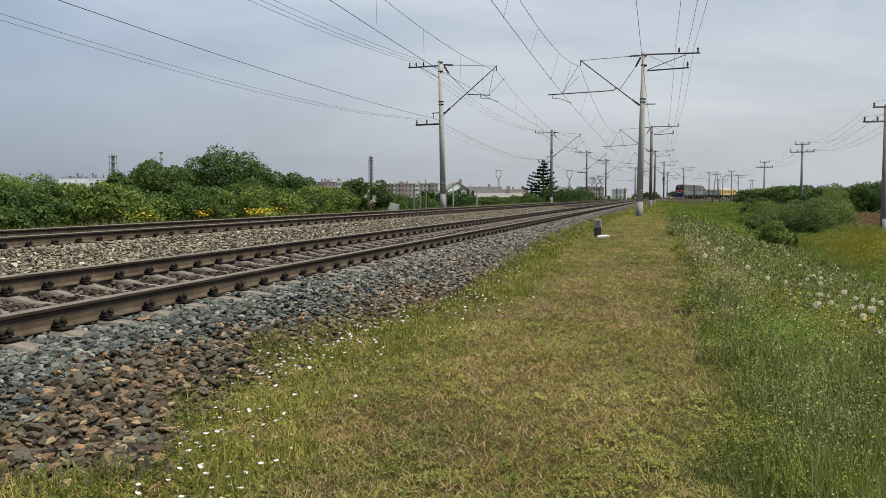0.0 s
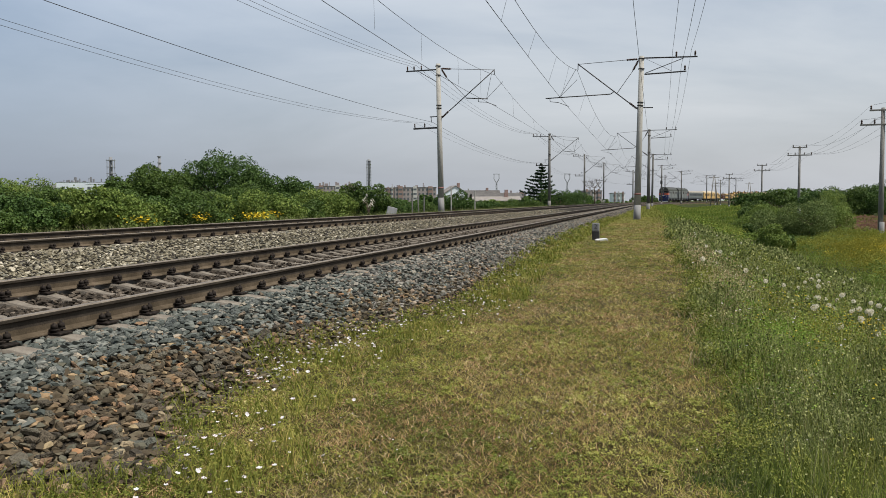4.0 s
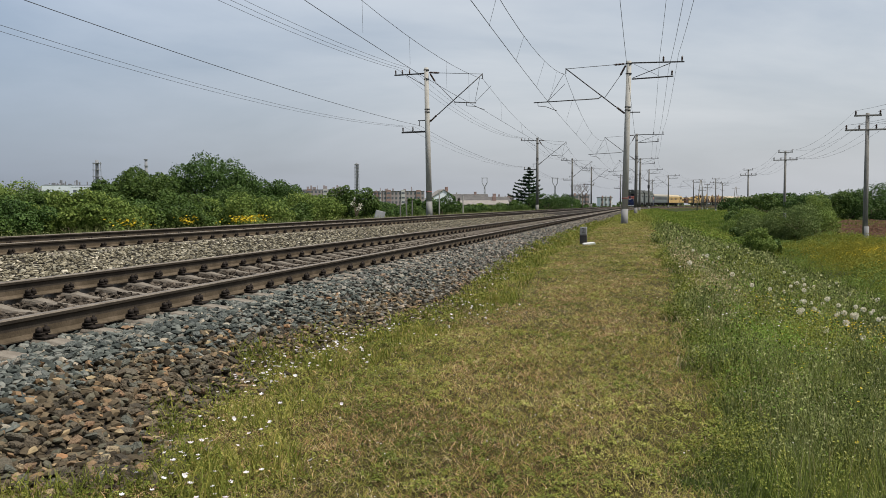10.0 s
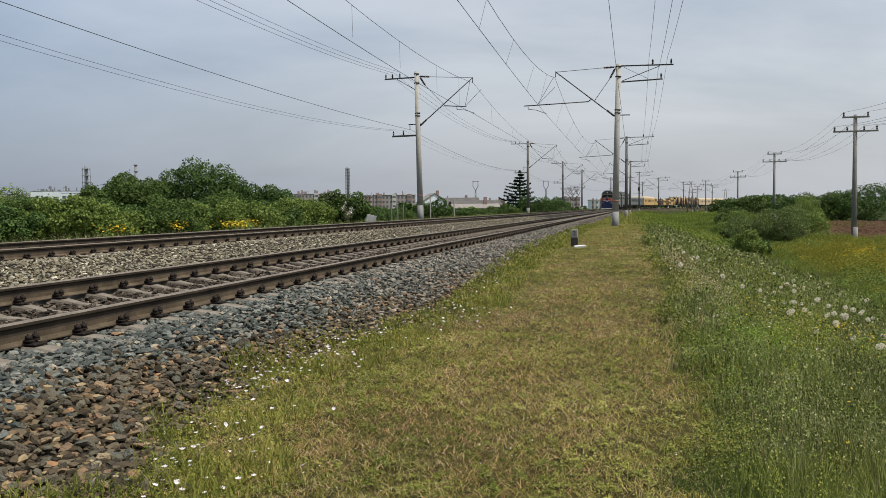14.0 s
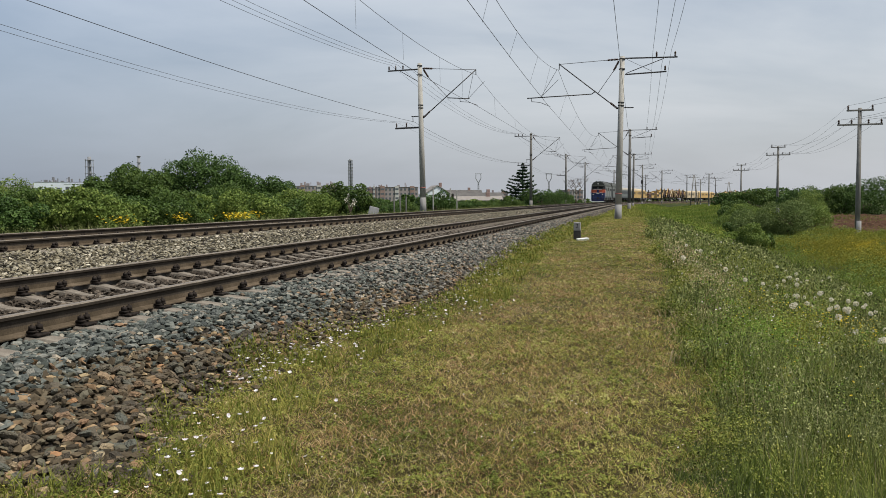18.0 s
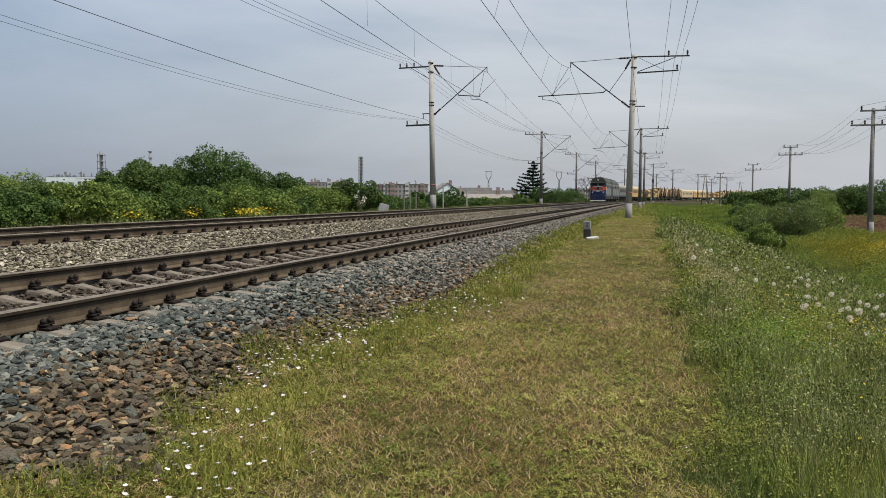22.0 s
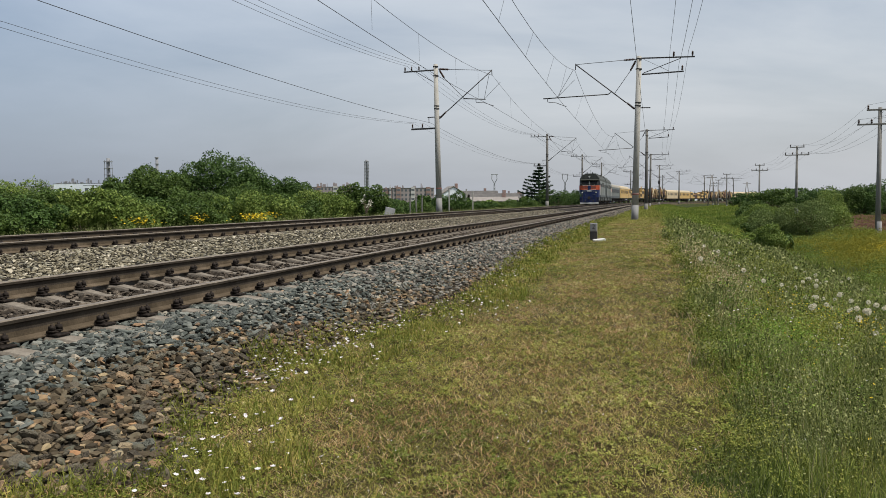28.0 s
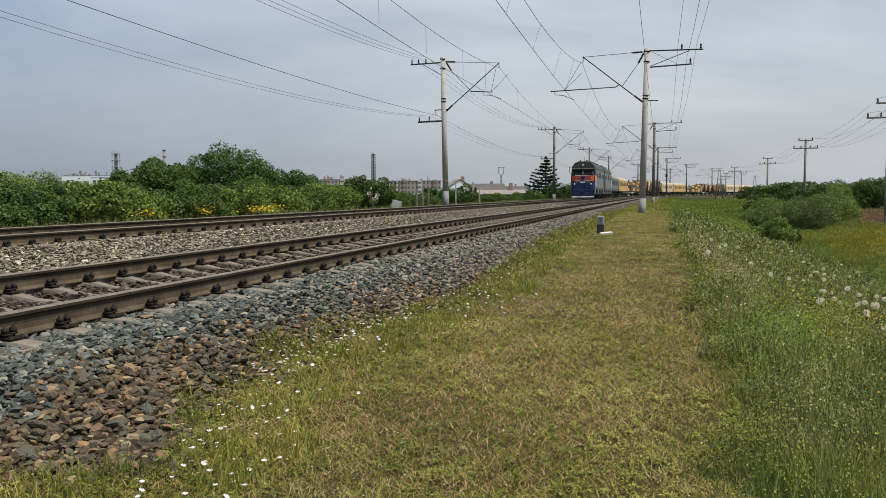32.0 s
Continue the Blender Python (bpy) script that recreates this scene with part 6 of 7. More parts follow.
def spruce(b, d, h, w, seed):
    rng = np.random.default_rng(seed)
    th = tagged(new("spruce"), "dark spruce with drooping tiers beyond the tracks", "tree")
    th.location = (b * d, d, place_z(b * d, d))
    bm = bmesh.new()
    tube(bm, (0, 0, -0.3), (0, 0, h), 0.16, 0.03, n=8)
    part("trunk", bm, M_BARK, th)
    pts = []
    tiers = 13
    for i in range(tiers):
        t = i / (tiers - 1)
        z, r = 0.9 + (h - 1.1) * t, (w / 2) * (1 - t) ** 0.85 + 0.12
        for a in rng.uniform(0, 2 * math.pi, 7):
            rr = r * rng.uniform(0.45, 1.3)
            k = int(26 * rr) + 8
            u = rng.random(k)
            pts.append(np.stack([np.cos(a) * rr * u + rng.normal(0, 0.07, k), np.sin(a) * rr * u + rng.normal(0, 0.07, k), z + 0.30 * u * u * rr - 0.16 * u * rr + rng.normal(0, 0.05, k)], 1))
    p = np.concatenate(pts)
    cr = new("crown", leaf_mesh("crown", p, np.zeros((len(p), 3)) + (0, 0, 0.4), rng.uniform(0.25, 0.5, len(p)), M_NEEDLE, rng))
    cr.parent = th
    tagged(cr, kind="stuff")


spruce(0.1285, 130, 7.3, 7.0, 5)


def bare_tree(b, d, h, seed):
    rng = random.Random(seed)
    th = tagged(new("bare_tree"), "half-bare tree with thin twigs", "tree")
    th.location = (b * d, d, place_z(b * d, d))

    def grow(bm, p, v, r, k):
        q = p + v
        tube(bm, p, q, r, r * 0.65, n=5, caps=False)
        if k:
            for _ in range(3):
                w = Vector((rng.uniform(-1, 1), rng.uniform(-1, 1), rng.uniform(0.1, 1.0))).normalized() * v.length * rng.uniform(0.55, 0.85)
                grow(bm, q, w, r * 0.6, k - 1)

    bm = bmesh.new()
    tube(bm, (0, 0, -0.2), (0, 0, h * 0.4 - 0.2), 0.16, 0.105, n=7)
    part("trunk", bm, M_BARK, th)
    for i in range(4):
        bm = bmesh.new()
        a = i * 1.6 + rng.uniform(-0.3, 0.3)
        v = Vector((math.cos(a) * 0.7, math.sin(a) * 0.7, rng.uniform(0.6, 1.0))).normalized() * h * 0.28
        grow(bm, Vector((0, 0, h * 0.38 - 0.2)), v, 0.09, 3)
        part("branch", bm, M_BARK, th)


bare_tree(0.195, 190, 7.0, 3)

# ---- the town far behind ----
M_PANEL = noisy("panel_wall", [(0.3, (0.237, 0.206, 0.204)), (0.6, (0.299, 0.263, 0.262)), (0.8, (0.369, 0.338, 0.334))], 0.3, 6, 0.9, bump=0.1, fine=3.0)
M_PINKWALL = noisy("pink_wall", [(0.3, (0.216, 0.148, 0.130)), (0.7, (0.282, 0.207, 0.185))], 0.3, 6, 0.9, bump=0.1, fine=3.0)
M_PALEBAY = noisy("pale_bay_wall", [(0.3, (0.36, 0.35, 0.34)), (0.7, (0.46, 0.45, 0.44))], 0.3, 6, 0.9, bump=0.1, fine=3.0)
M_FACTORY = noisy("white_cladding", [(0.3, (0.600, 0.636, 0.684)), (0.7, (0.744, 0.780, 0.828))], 0.05, 5, 0.6, bump=0.05, fine=0.6)
M_SLATE = noisy("grey_roof", [(0.3, (0.079, 0.075, 0.073)), (0.7, (0.132, 0.125, 0.118))], 0.6, 6, 0.9, bump=0.2, fine=4.0)
M_TINROOF = noisy("pale_tin_roof", [(0.3, (0.198, 0.180, 0.162)), (0.7, (0.276, 0.252, 0.228))], 0.6, 6, 0.6, bump=0.1, fine=4.0)
M_FARSTEEL = noisy("far_steel", [(0.3, (0.16, 0.165, 0.175)), (0.7, (0.25, 0.255, 0.265))], 0.5, 4, 0.7, bump=0.0)


def building(name, b, d, w, dep, top, floors, cols, wall, label, base=-2.0, turn=0.0, roof_bits=0, seed=0):
    """A block with its storeys of windows, a parapet and what stands on the roof."""
    rng = random.Random(seed)
    th = tagged(new(name), label, "building", "distant buildings")
    th.matrix_basis = Matrix.LocRotScale((b * d, d, base), Euler((0, 0, turn)), None)
    h = top - base
    bm = bmesh.new()
    box(bm, (0, dep / 2, h / 2), (w, dep, h), bevel=0.1)
    part("wall", bm, wall, th)
    bm = bmesh.new()
    box(bm, (0, dep / 2, h + 0.15), (w + 0.6, dep + 0.6, 0.35), bevel=0.05)
    part("roof", bm, M_SLATE, th)
    me = None
    for i in range(floors):
        for j in range(cols):
            x, z = (j - (cols - 1) / 2) * w / cols, h * (i + 0.55) / floors
            if me is None:
                q = bmesh.new()
                box(q, (0, 0, 0), (w / cols * 0.5, 0.2, h / floors * 0.48), bevel=0.04)
                ob = part("window", q, M_GLASS_FAR, th)
                me = ob.data
                ob.location = (x, -0.08, z)
            else:
                shared("window", me, th, pose(x, -0.08, z))
    if name == "apartment_block":
        for k in range(3):
            x, bw = (k - 1) * w * 0.34 + rng.uniform(-0.04, 0.04) * w, w * rng.uniform(0.07, 0.12)
            bm = bmesh.new()
            box(bm, (x, -0.35, h / 2 + 0.5), (bw, 0.9, h + 1.0 + rng.uniform(0, 0.8)), bevel=0.05)
            bay = part("balcony_bay", bm, M_PALEBAY if k % 2 else M_PINKWALL, th)
            for i in range(floors):
                bm = bmesh.new()
                box(bm, (x, -0.82, h * (i + 0.6) / floors), (bw * 0.8, 0.1, h / floors * 0.4), bevel=0.03)
                part("balcony", bm, M_GLASS_FAR, bay)
    for _ in range(roof_bits):
        bm = bmesh.new()
        x, bw, bh = rng.uniform(-0.45, 0.45) * w, rng.uniform(0.01, 0.06) * w, rng.uniform(0.05, 0.22) * h
        box(bm, (x, dep / 2, h + bh / 2), (bw, bw, bh), bevel=0.05)
        part("roof_house", bm, M_FARSTEEL if name == "factory_hall" else wall, th)
    return th


M_GLASS_FAR = paint("far_window", (0.10, 0.11, 0.125), 0.2, amount=0.1)


def gable_house(b, d, w, dep, eave, ridge, wall, roof, label, base=-1.0, turn=0.0, windows=3, along=True):
    th = tagged(new("house"), label, "house", "distant buildings")
    th.matrix_basis = Matrix.LocRotScale((b * d, d, base), Euler((0, 0, turn)), None)
    e, r = eave - base, ridge - base
    bm = bmesh.new()
    if along:
        prism(bm, [(0, 0), (dep, 0), (dep, e), (dep / 2, r - 0.15), (0, e)], -w / 2, w / 2, "x")
    else:
        prism(bm, [(-w / 2, 0), (w / 2, 0), (w / 2, e), (0, r - 0.15), (-w / 2, e)], 0, dep, "y")
    part("wall", bm, wall, th)
    bm = bmesh.new()
    if along:
        prism(bm, [(-0.4, e - 0.1), (dep / 2, r), (dep + 0.4, e - 0.1), (dep + 0.4, e + 0.1), (dep / 2, r + 0.2), (-0.4, e + 0.1)], -w / 2 - 0.3, w / 2 + 0.3, "x")
    else:
        prism(bm, [(-w / 2 - 0.4, e - 0.1), (0, r), (w / 2 + 0.4, e - 0.1), (w / 2 + 0.4, e + 0.1), (0, r + 0.2), (-w / 2 - 0.4, e + 0.1)], -0.3, dep + 0.3, "y")
    part("roof", bm, roof, th)
    for i in range(windows):
        bm = bmesh.new()
        box(bm, ((i - (windows - 1) / 2) * w / max(windows, 1), -0.05, e * 0.6), (w / max(windows, 1) * 0.4, 0.15, e * 0.35), bevel=0.03)
        part("window", bm, M_GLASS_FAR, th)
    bm = bmesh.new()
    box(bm, (w * 0.22, dep * 0.5, r + 0.3), (0.9, 0.9, 1.6), bevel=0.04)
    part("chimney", bm, M_PINKWALL, th)


def chimney(b, d, top, r, rings, label, lattice=True):
    th = tagged(new("factory_chimney"), label, "chimney", "distant chimneys")
    th.location = (b * d, d, -3)
    h = top + 3
    bm = bmesh.new()
    tube(bm, (0, 0, 0), (0, 0, h), r * 0.55, r * 0.5, n=14)
    part("flue", bm, M_FARSTEEL, th)
    if lattice:
        for x in (-1, 1):
            for y in (-1, 1):
                bm = bmesh.new()
                tube(bm, (x * r, y * r, 0), (x * r * 0.8, y * r * 0.8, h * 0.96), r * 0.09, n=5)
                part("corner_post", bm, M_FARSTEEL, th)
        for i in range(rings):
            z = h * (i + 1) / (rings + 0.5)
            bm = bmesh.new()
            box(bm, (0, 0, z), (2.1 * r, 2.1 * r, r * 0.14))
            part("platform", bm, M_FARSTEEL, th)
    else:
        for i in range(rings):
            bm = bmesh.new()
            tube(bm, (0, 0, h * (0.5 + 0.5 * (i + 1) / rings) - r * 0.3), (0, 0, h * (0.5 + 0.5 * (i + 1) / rings)), r * 0.75, n=14)
            part("band", bm, M_FARSTEEL, th)


def y_tower(b, d, top):
    th = tagged(new("lattice_pylon"), "pale cup-headed lattice pylon on the horizon", "pylon", "distant pylons")
    th.location = (b * d, d, -2)
    h, k = top + 2, d / 1420
    bm = bmesh.new()
    for x in (-1, 1):
        tube(bm, (x * 1.7 * k, 0, 0), (x * 0.7 * k, 0, h * 0.74), 0.55 * k, n=5)
    for i in range(6):
        z0, z1 = h * 0.74 * i / 6, h * 0.74 * (i + 1) / 6
        tube(bm, (-1.5 * k, 0, z0), (1.2 * k, 0, z1), 0.35 * k, n=4)
    part("shaft", bm, M_FARSTEEL, th)
    bm = bmesh.new()
    for x in (-1, 1):
        tube(bm, (0, 0, h * 0.72), (x * 4.6 * k, 0, h * 0.86), 0.65 * k, n=5)
        tube(bm, (x * 4.6 * k, 0, h * 0.86), (x * 4.2 * k, 0, h), 0.6 * k, n=5)
    part("cup", bm, M_FARSTEEL, th)
    bm = bmesh.new()
    box(bm, (0, 0, h), (12.0 * k, 0.8 * k, 0.9 * k))
    part("crossbeam", bm, M_FARSTEEL, th)


def town():
    building("apartment_block", -0.0275, 700, 36, 14, 13.6, 5, 11, M_PANEL, "pinkish-grey five-storey apartment block", -6, 0.1, 9, 1)
    building("apartment_block", -0.056, 760, 14, 12, 14.6, 5, 4, M_PINKWALL, "narrow pinkish apartment block", -6, 0.0, 4, 2)
    building("apartment_block", -0.125, 950, 52, 14, 20.5, 5, 12, M_PANEL, "grey apartment block beyond the trees", -6, 0.1, 11, 3)
    building("apartment_block", 0.085, 800, 40, 14, 9.0, 4, 10, M_PANEL, "pale apartment block behind houses", -6, -0.1, 6, 4)
    building("apartment_block", 0.193, 620, 15, 12, 8.6, 4, 5, M_PANEL, "grey apartment block near the line", -6, 0.2, 3, 5)
    building("apartment_block", 0.225, 520, 8, 9, 5.6, 3, 3, M_FACTORY, "small white house block by the bend", -4, 0.0, 1, 6)
    gable_house(0.022, 270, 9, 9, 3.2, 6.2, M_FACTORY, M_TINROOF, "white house with steep pale gable roof", -2, 0.2, 2, False)
    gable_house(0.052, 300, 16, 9, 2.6, 5.0, M_PANEL, M_SLATE, "long pale house with grey roof", -2, 0.1, 4)
    gable_house(0.075, 230, 14, 8, 1.9, 3.2, M_PINKWALL, M_SLATE, "long brick shed with grey roof", -2, 0.1, 3)
    gable_house(0.074, 190, 11, 6, 1.0, 1.9, M_PANEL, M_TINROOF, "low shed with pale tin roof", -2, 0.05, 0)
    building("factory_hall", -0.474, 1450, 110, 50, 37, 1, 9, M_PALEBAY, "pale factory hall with rooftop pipes", -6, 0.05, 14, 9)
    building("factory_hall", -0.442, 1400, 84, 60, 40, 1, 5, M_FACTORY, "white factory hall with rooftop plant", -6, 0.05, 12, 7)
    building("factory_hall", -0.417, 1380, 52, 50, 36, 2, 5, M_FACTORY, "lower white factory annex", -6, 0.05, 5, 8)
    building("factory_hall", -0.50, 1500, 60, 40, 30, 1, 5, M_SLATE, "dark factory shed among pipes", -6, 0.05, 6, 10)
    for b, top in ((-0.487, 47), (-0.463, 44), (-0.45, 46), (-0.432, 47)):
        chimney(b, 1420, top, 1.6, 2, "thin steel vent pipe on a factory", False)
    chimney(-0.4045, 1450, 86, 5.8, 7, "steel chimney in a lattice tower")
    chimney(-0.3445, 1500, 90, 5.0, 4, "round grey factory chimney", False)
    chimney(-0.0855, 720, 39.5, 2.0, 14, "dark slim lattice-framed steel chimney")
    y_tower(0.073, 420, 15.2)
    y_tower(0.161, 420, 15.0)


town()


# ---- the train ----
M_BLUE = paint("loco_blue", (0.011, 0.025, 0.095), 0.4)
M_ORANGE = paint("loco_orange", (0.50, 0.095, 0.042), 0.4)
M_GREYSIDE = paint("loco_grey", (0.145, 0.163, 0.155), 0.45, amount=0.6)
M_ROOF = paint("dark_green_grey_roof", (0.045, 0.050, 0.042), 0.6, amount=0.5, dirt=(0.10, 0.095, 0.085))
M_GLASS = paint("dark_glass", (0.01, 0.011, 0.013), 0.35, amount=0.1, spec=0.12)
M_UNDER = paint("dirty_underframe", (0.035, 0.032, 0.03), 0.8, amount=0.6)
M_YELLOW = paint("machine_yellow", (0.50, 0.33, 0.115), 0.5, amount=0.55)
M_CREAM = paint("cream_coach", (0.50, 0.40, 0.25), 0.5, amount=0.5)
M_COACHGREY = paint("coach_grey", (0.20, 0.222, 0.218), 0.5, amount=0.5)
M_ROOFPALE = paint("dusty_beige_roof", (0.30, 0.28, 0.235), 0.7, amount=0.5)
M_GREYCOACH = paint("dark_grey_coach", (0.125, 0.145, 0.140), 0.5, amount=0.5)
M_STRIPE = paint("coach_dark_stripe", (0.066, 0.080, 0.086), 0.5)
M_RUSTRED = paint("rust_red_steel", (0.13, 0.06, 0.04), 0.7, amount=0.5)
M_LAMP = paint("lamp_lens", (0.75, 0.75, 0.7), 0.15, amount=0.1)
M_WORN = paint("worn_machine_yellow", (0.30, 0.205, 0.095), 0.6, amount=0.75)
RAIL_Z = 0.294


def wheelset(bm, x):
    for y in (-0.8, 0.8):
        tube(bm, (x, y - 0.065, 0.475), (x, y + 0.065, 0.475), 0.475, n=18)
    tube(bm, (x, -1.05, 0.475), (x, 1.05, 0.475), 0.09, n=8)


def bogie(parent, x, axles, base):
    bm = bmesh.new()
    for y in (-1.05, 1.05):
        box(bm, (x, y, 0.68), (base * (axles - 1) + 1.3, 0.14, 0.34), bevel=0.03)
        for i in range(axles):
            box(bm, (x + (i - (axles - 1) / 2) * base, y * 1.06, 0.5), (0.34, 0.2, 0.34), bevel=0.04)
            for k in (-0.35, 0.35):
                tube(bm, (x + (i - (axles - 1) / 2) * base + k, y * 1.08, 0.42), (x + (i - (axles - 1) / 2) * base + k, y * 1.08, 0.72), 0.1, n=8)
    b = part("bogie_frame", bm, M_UNDER, parent)
    for i in range(axles):
        bm = bmesh.new()
        wheelset(bm, x + (i - (axles - 1) / 2) * base)
        part("wheelset", bm, M_UNDER, b)


def rounded(w, z0, z1, arch, n=7):
    """A body section: upright sides and an arched roof."""
    pts = [(-w, z0), (-w, z1)]
    pts += [(-w * math.cos(math.pi * i / (n + 1)), z1 + arch * math.sin(math.pi * i / (n + 1)) ** 0.8) for i in range(1, n + 1)]
    return pts + [(w, z1), (w, z0)]


def loco_section(front):
    th = tagged(new("diesel_locomotive"), "blue and orange nosed diesel locomotive with grey sides" if front else "second grey locomotive unit with dark roof", "locomotive", "train")
    # x from -8.7 to 8.7, the cab at +x
    bm = bmesh.new()
    prism(bm, rounded(1.45, 1.15, 3.75, 0.02, 1), -8.6, 6.6)
    part("body", bm, M_GREYSIDE, th, "light grey locomotive body")
    bm = bmesh.new()
    prism(bm, [(-1.45, 3.72), (-1.42, 4.08), (-1.18, 4.55), (-0.65, 4.88), (0.65, 4.88), (1.18, 4.55), (1.42, 4.08), (1.45, 3.72)], -8.6, 6.3)
    part("roof", bm, M_ROOF, th, "dark arched roof")
    bm = bmesh.new()
    prism(bm, [(-1.42, 3.76), (-1.36, 4.2), (-1.0, 4.68), (-0.55, 4.86), (0.55, 4.86), (1.0, 4.68), (1.36, 4.2), (1.42, 3.76)], 6.32, 8.25)
    part("cab_roof", bm, M_ROOF, th, "dark rounded cab roof")
    # cab in layers; the brow leans back
    for nm, z0, z1, x0, x1, mt, lab in (("cab_base", 1.1, 2.3, 8.62, 8.62, M_BLUE, "dark blue nose"), ("cab_band", 2.3, 3.0, 8.62, 8.6, M_ORANGE, "bright orange band"), ("cab_front", 3.0, 3.8, 8.6, 8.2, M_GLASS if front else M_GREYSIDE, "dark window zone")):
        bm = bmesh.new()
        prof = [(6.6, z0), (x0, z0), (x1, z1), (6.6, z1)]
        # plan with rounded corners
        rings = []
        for z, xf in ((z0, x0), (z1, x1)):
            rings.append([bm.verts.new(v) for v in ((6.55, -1.46, z), (xf - 0.45, -1.46, z), (xf - 0.12, -1.28, z), (xf, -0.95, z), (xf, 0.95, z), (xf - 0.12, 1.28, z), (xf - 0.45, 1.46, z), (6.55, 1.46, z))])
        for i in range(8):
            bm.faces.new((rings[0][i], rings[0][(i + 1) % 8], rings[1][(i + 1) % 8], rings[1][i]))
        bm.faces.new(rings[0][::-1]), bm.faces.new(rings[1])
        bmesh.ops.recalc_face_normals(bm, faces=bm.faces)
        part(nm, bm, mt, th, lab)
    for y in (-0.62, 0.62):
        bm = bmesh.new()
        box(bm, (8.42, y, 3.43), (0.06, 1.0, 0.52), Euler((0, radians(-28), 0)).to_matrix(), 0.02)
        ws = part("windscreen", bm, M_GLASS, th, "dark glass windscreen")
        bm = bmesh.new()
        for dy, dz, sy, sz in ((0, 0.28, 1.08, 0.05), (0, -0.28, 1.08, 0.05), (-0.52, 0, 0.05, 0.56), (0.52, 0, 0.05, 0.56)):
            box(bm, (8.45 - dz * 0.5, y + dy, 3.43 + dz * 0.88), (0.05, sy, sz), Euler((0, radians(-28), 0)).to_matrix(), 0.01)
        part("window_frame", bm, M_ROOF, ws)
        bm = bmesh.new()
        for z in (1.5, 2.05):
            tube(bm, (8.72, y * 1.25 - 0.25, z), (8.72, y * 1.25 + 0.25, z), 0.02, n=5)
        part("handrail", bm, M_GREYSIDE, th)
    for y in (-1.47, 1.47):
        bm = bmesh.new()
        box(bm, (7.2, y, 3.3), (0.9, 0.05, 0.6), bevel=0.02)
        part("cab_window", bm, M_GLASS, th)
        bm = bmesh.new()
        box(bm, (6.3, y, 2.4), (0.6, 0.05, 2.2), bevel=0.02)
        part("cab_door", bm, M_STRIPE, th)
        bm = bmesh.new()
        box(bm, (-0.5, y, 3.2), (2.3, 0.06, 0.75), bevel=0.03)
        part("louvre", bm, M_UNDER, th)
        for x in (-8.0, -3.4, 2.2):
            bm = bmesh.new()
            box(bm, (x, y, 2.3), (0.7, 0.06, 2.05), bevel=0.02)
            part("side_door", bm, M_COACHGREY if x > -5 else M_STRIPE, th)
        for x in (-6.8, -5.6, -4.5, 3.4, 4.8):
            bm = bmesh.new()
            box(bm, (x, y, 3.1), (0.75, 0.05, 0.5), bevel=0.02)
            part("side_window", bm, M_GLASS, th)
        for x in (-7.9, -2.4, 2.4, 7.6):
            bm = bmesh.new()
            box(bm, (x, y * 0.94, 0.95), (0.55, 0.2, 0.75), bevel=0.04)
            part("sand_box", bm, M_COACHGREY, th, "pale grey sand box")
        bm = bmesh.new()
        box(bm, (-1.0, y * 1.005, 1.32), (15.0, 0.05, 0.3), bevel=0.01)
        part("sill", bm, M_STRIPE, th)
    bm = bmesh.new()
    tube(bm, (8.1, 0, 4.4), (8.34, 0, 4.38), 0.13, 0.15, n=14)
    lamp = part("headlamp", bm, M_LAMP, th)
    bm = bmesh.new()
    tube(bm, (7.9, 0, 4.42), (8.29, 0, 4.4), 0.22, 0.2, n=14)
    part("lamp_housing", bm, M_ROOF, lamp)
    bm = bmesh.new()
    box(bm, (8.46, 0, 3.88), (0.34, 2.7, 0.09), Euler((0, radians(12), 0)).to_matrix(), 0.03)
    part("sun_visor", bm, M_ROOF, th)
    bm = bmesh.new()
    box(bm, (8.56, 0, 3.43), (0.06, 0.12, 0.62), Euler((0, radians(-28), 0)).to_matrix(), 0.02)
    part("window_pillar", bm, M_GREYSIDE, th)
    for z in (2.28, 2.66, 3.02):
        bm = bmesh.new()
        box(bm, (8.625, 0, z), (0.03, 1.95, 0.045), bevel=0.008)
        part("trim_strip", bm, M_STRIPE if z == 2.66 else M_LAMP, th)
    bm = bmesh.new()
    box(bm, (8.64, 0, 2.62), (0.05, 0.42, 0.62), bevel=0.02)
    part("nose_door", bm, M_BLUE, th)
    for y in (-1.0, 1.0):
        bm = bmesh.new()
        tube(bm, (8.5, y, 1.9), (8.72, y, 1.9), 0.15, 0.14, n=12)
        bl = part("buffer_lamp", bm, M_ROOF, th)
        bm = bmesh.new()
        tube(bm, (8.70, y, 1.9), (8.74, y, 1.9), 0.1, 0.1, n=12)
        part("lens", bm, M_LAMP, bl)
        bm = bmesh.new()
        for k in range(4):
            box(bm, (8.55, y * 1.2, 0.45 + k * 0.2), (0.28, 0.42, 0.03), bevel=0.008)
        for k in (-0.2, 0.2):
            tube(bm, (8.66, y * 1.2 + k, 0.4), (8.66, y * 1.2 + k, 1.75), 0.02, n=5)
        part("step_ladder", bm, M_UNDER, th)
        bm = bmesh.new()
        tube(bm, (8.66, y * 0.55, 0.75), (8.74, y * 0.62, 0.55), 0.045, n=6)
        tube(bm, (8.74, y * 0.62, 0.55), (8.68, y * 0.7, 0.3), 0.045, n=6)
        part("brake_hose", bm, M_UNDER, th)
        bm = bmesh.new()
        box(bm, (7.6, y * 1.455, 2.66), (1.7, 0.03, 0.68), bevel=0.01)
        part("side_band", bm, M_ORANGE, th, "bright orange band on the cab side")
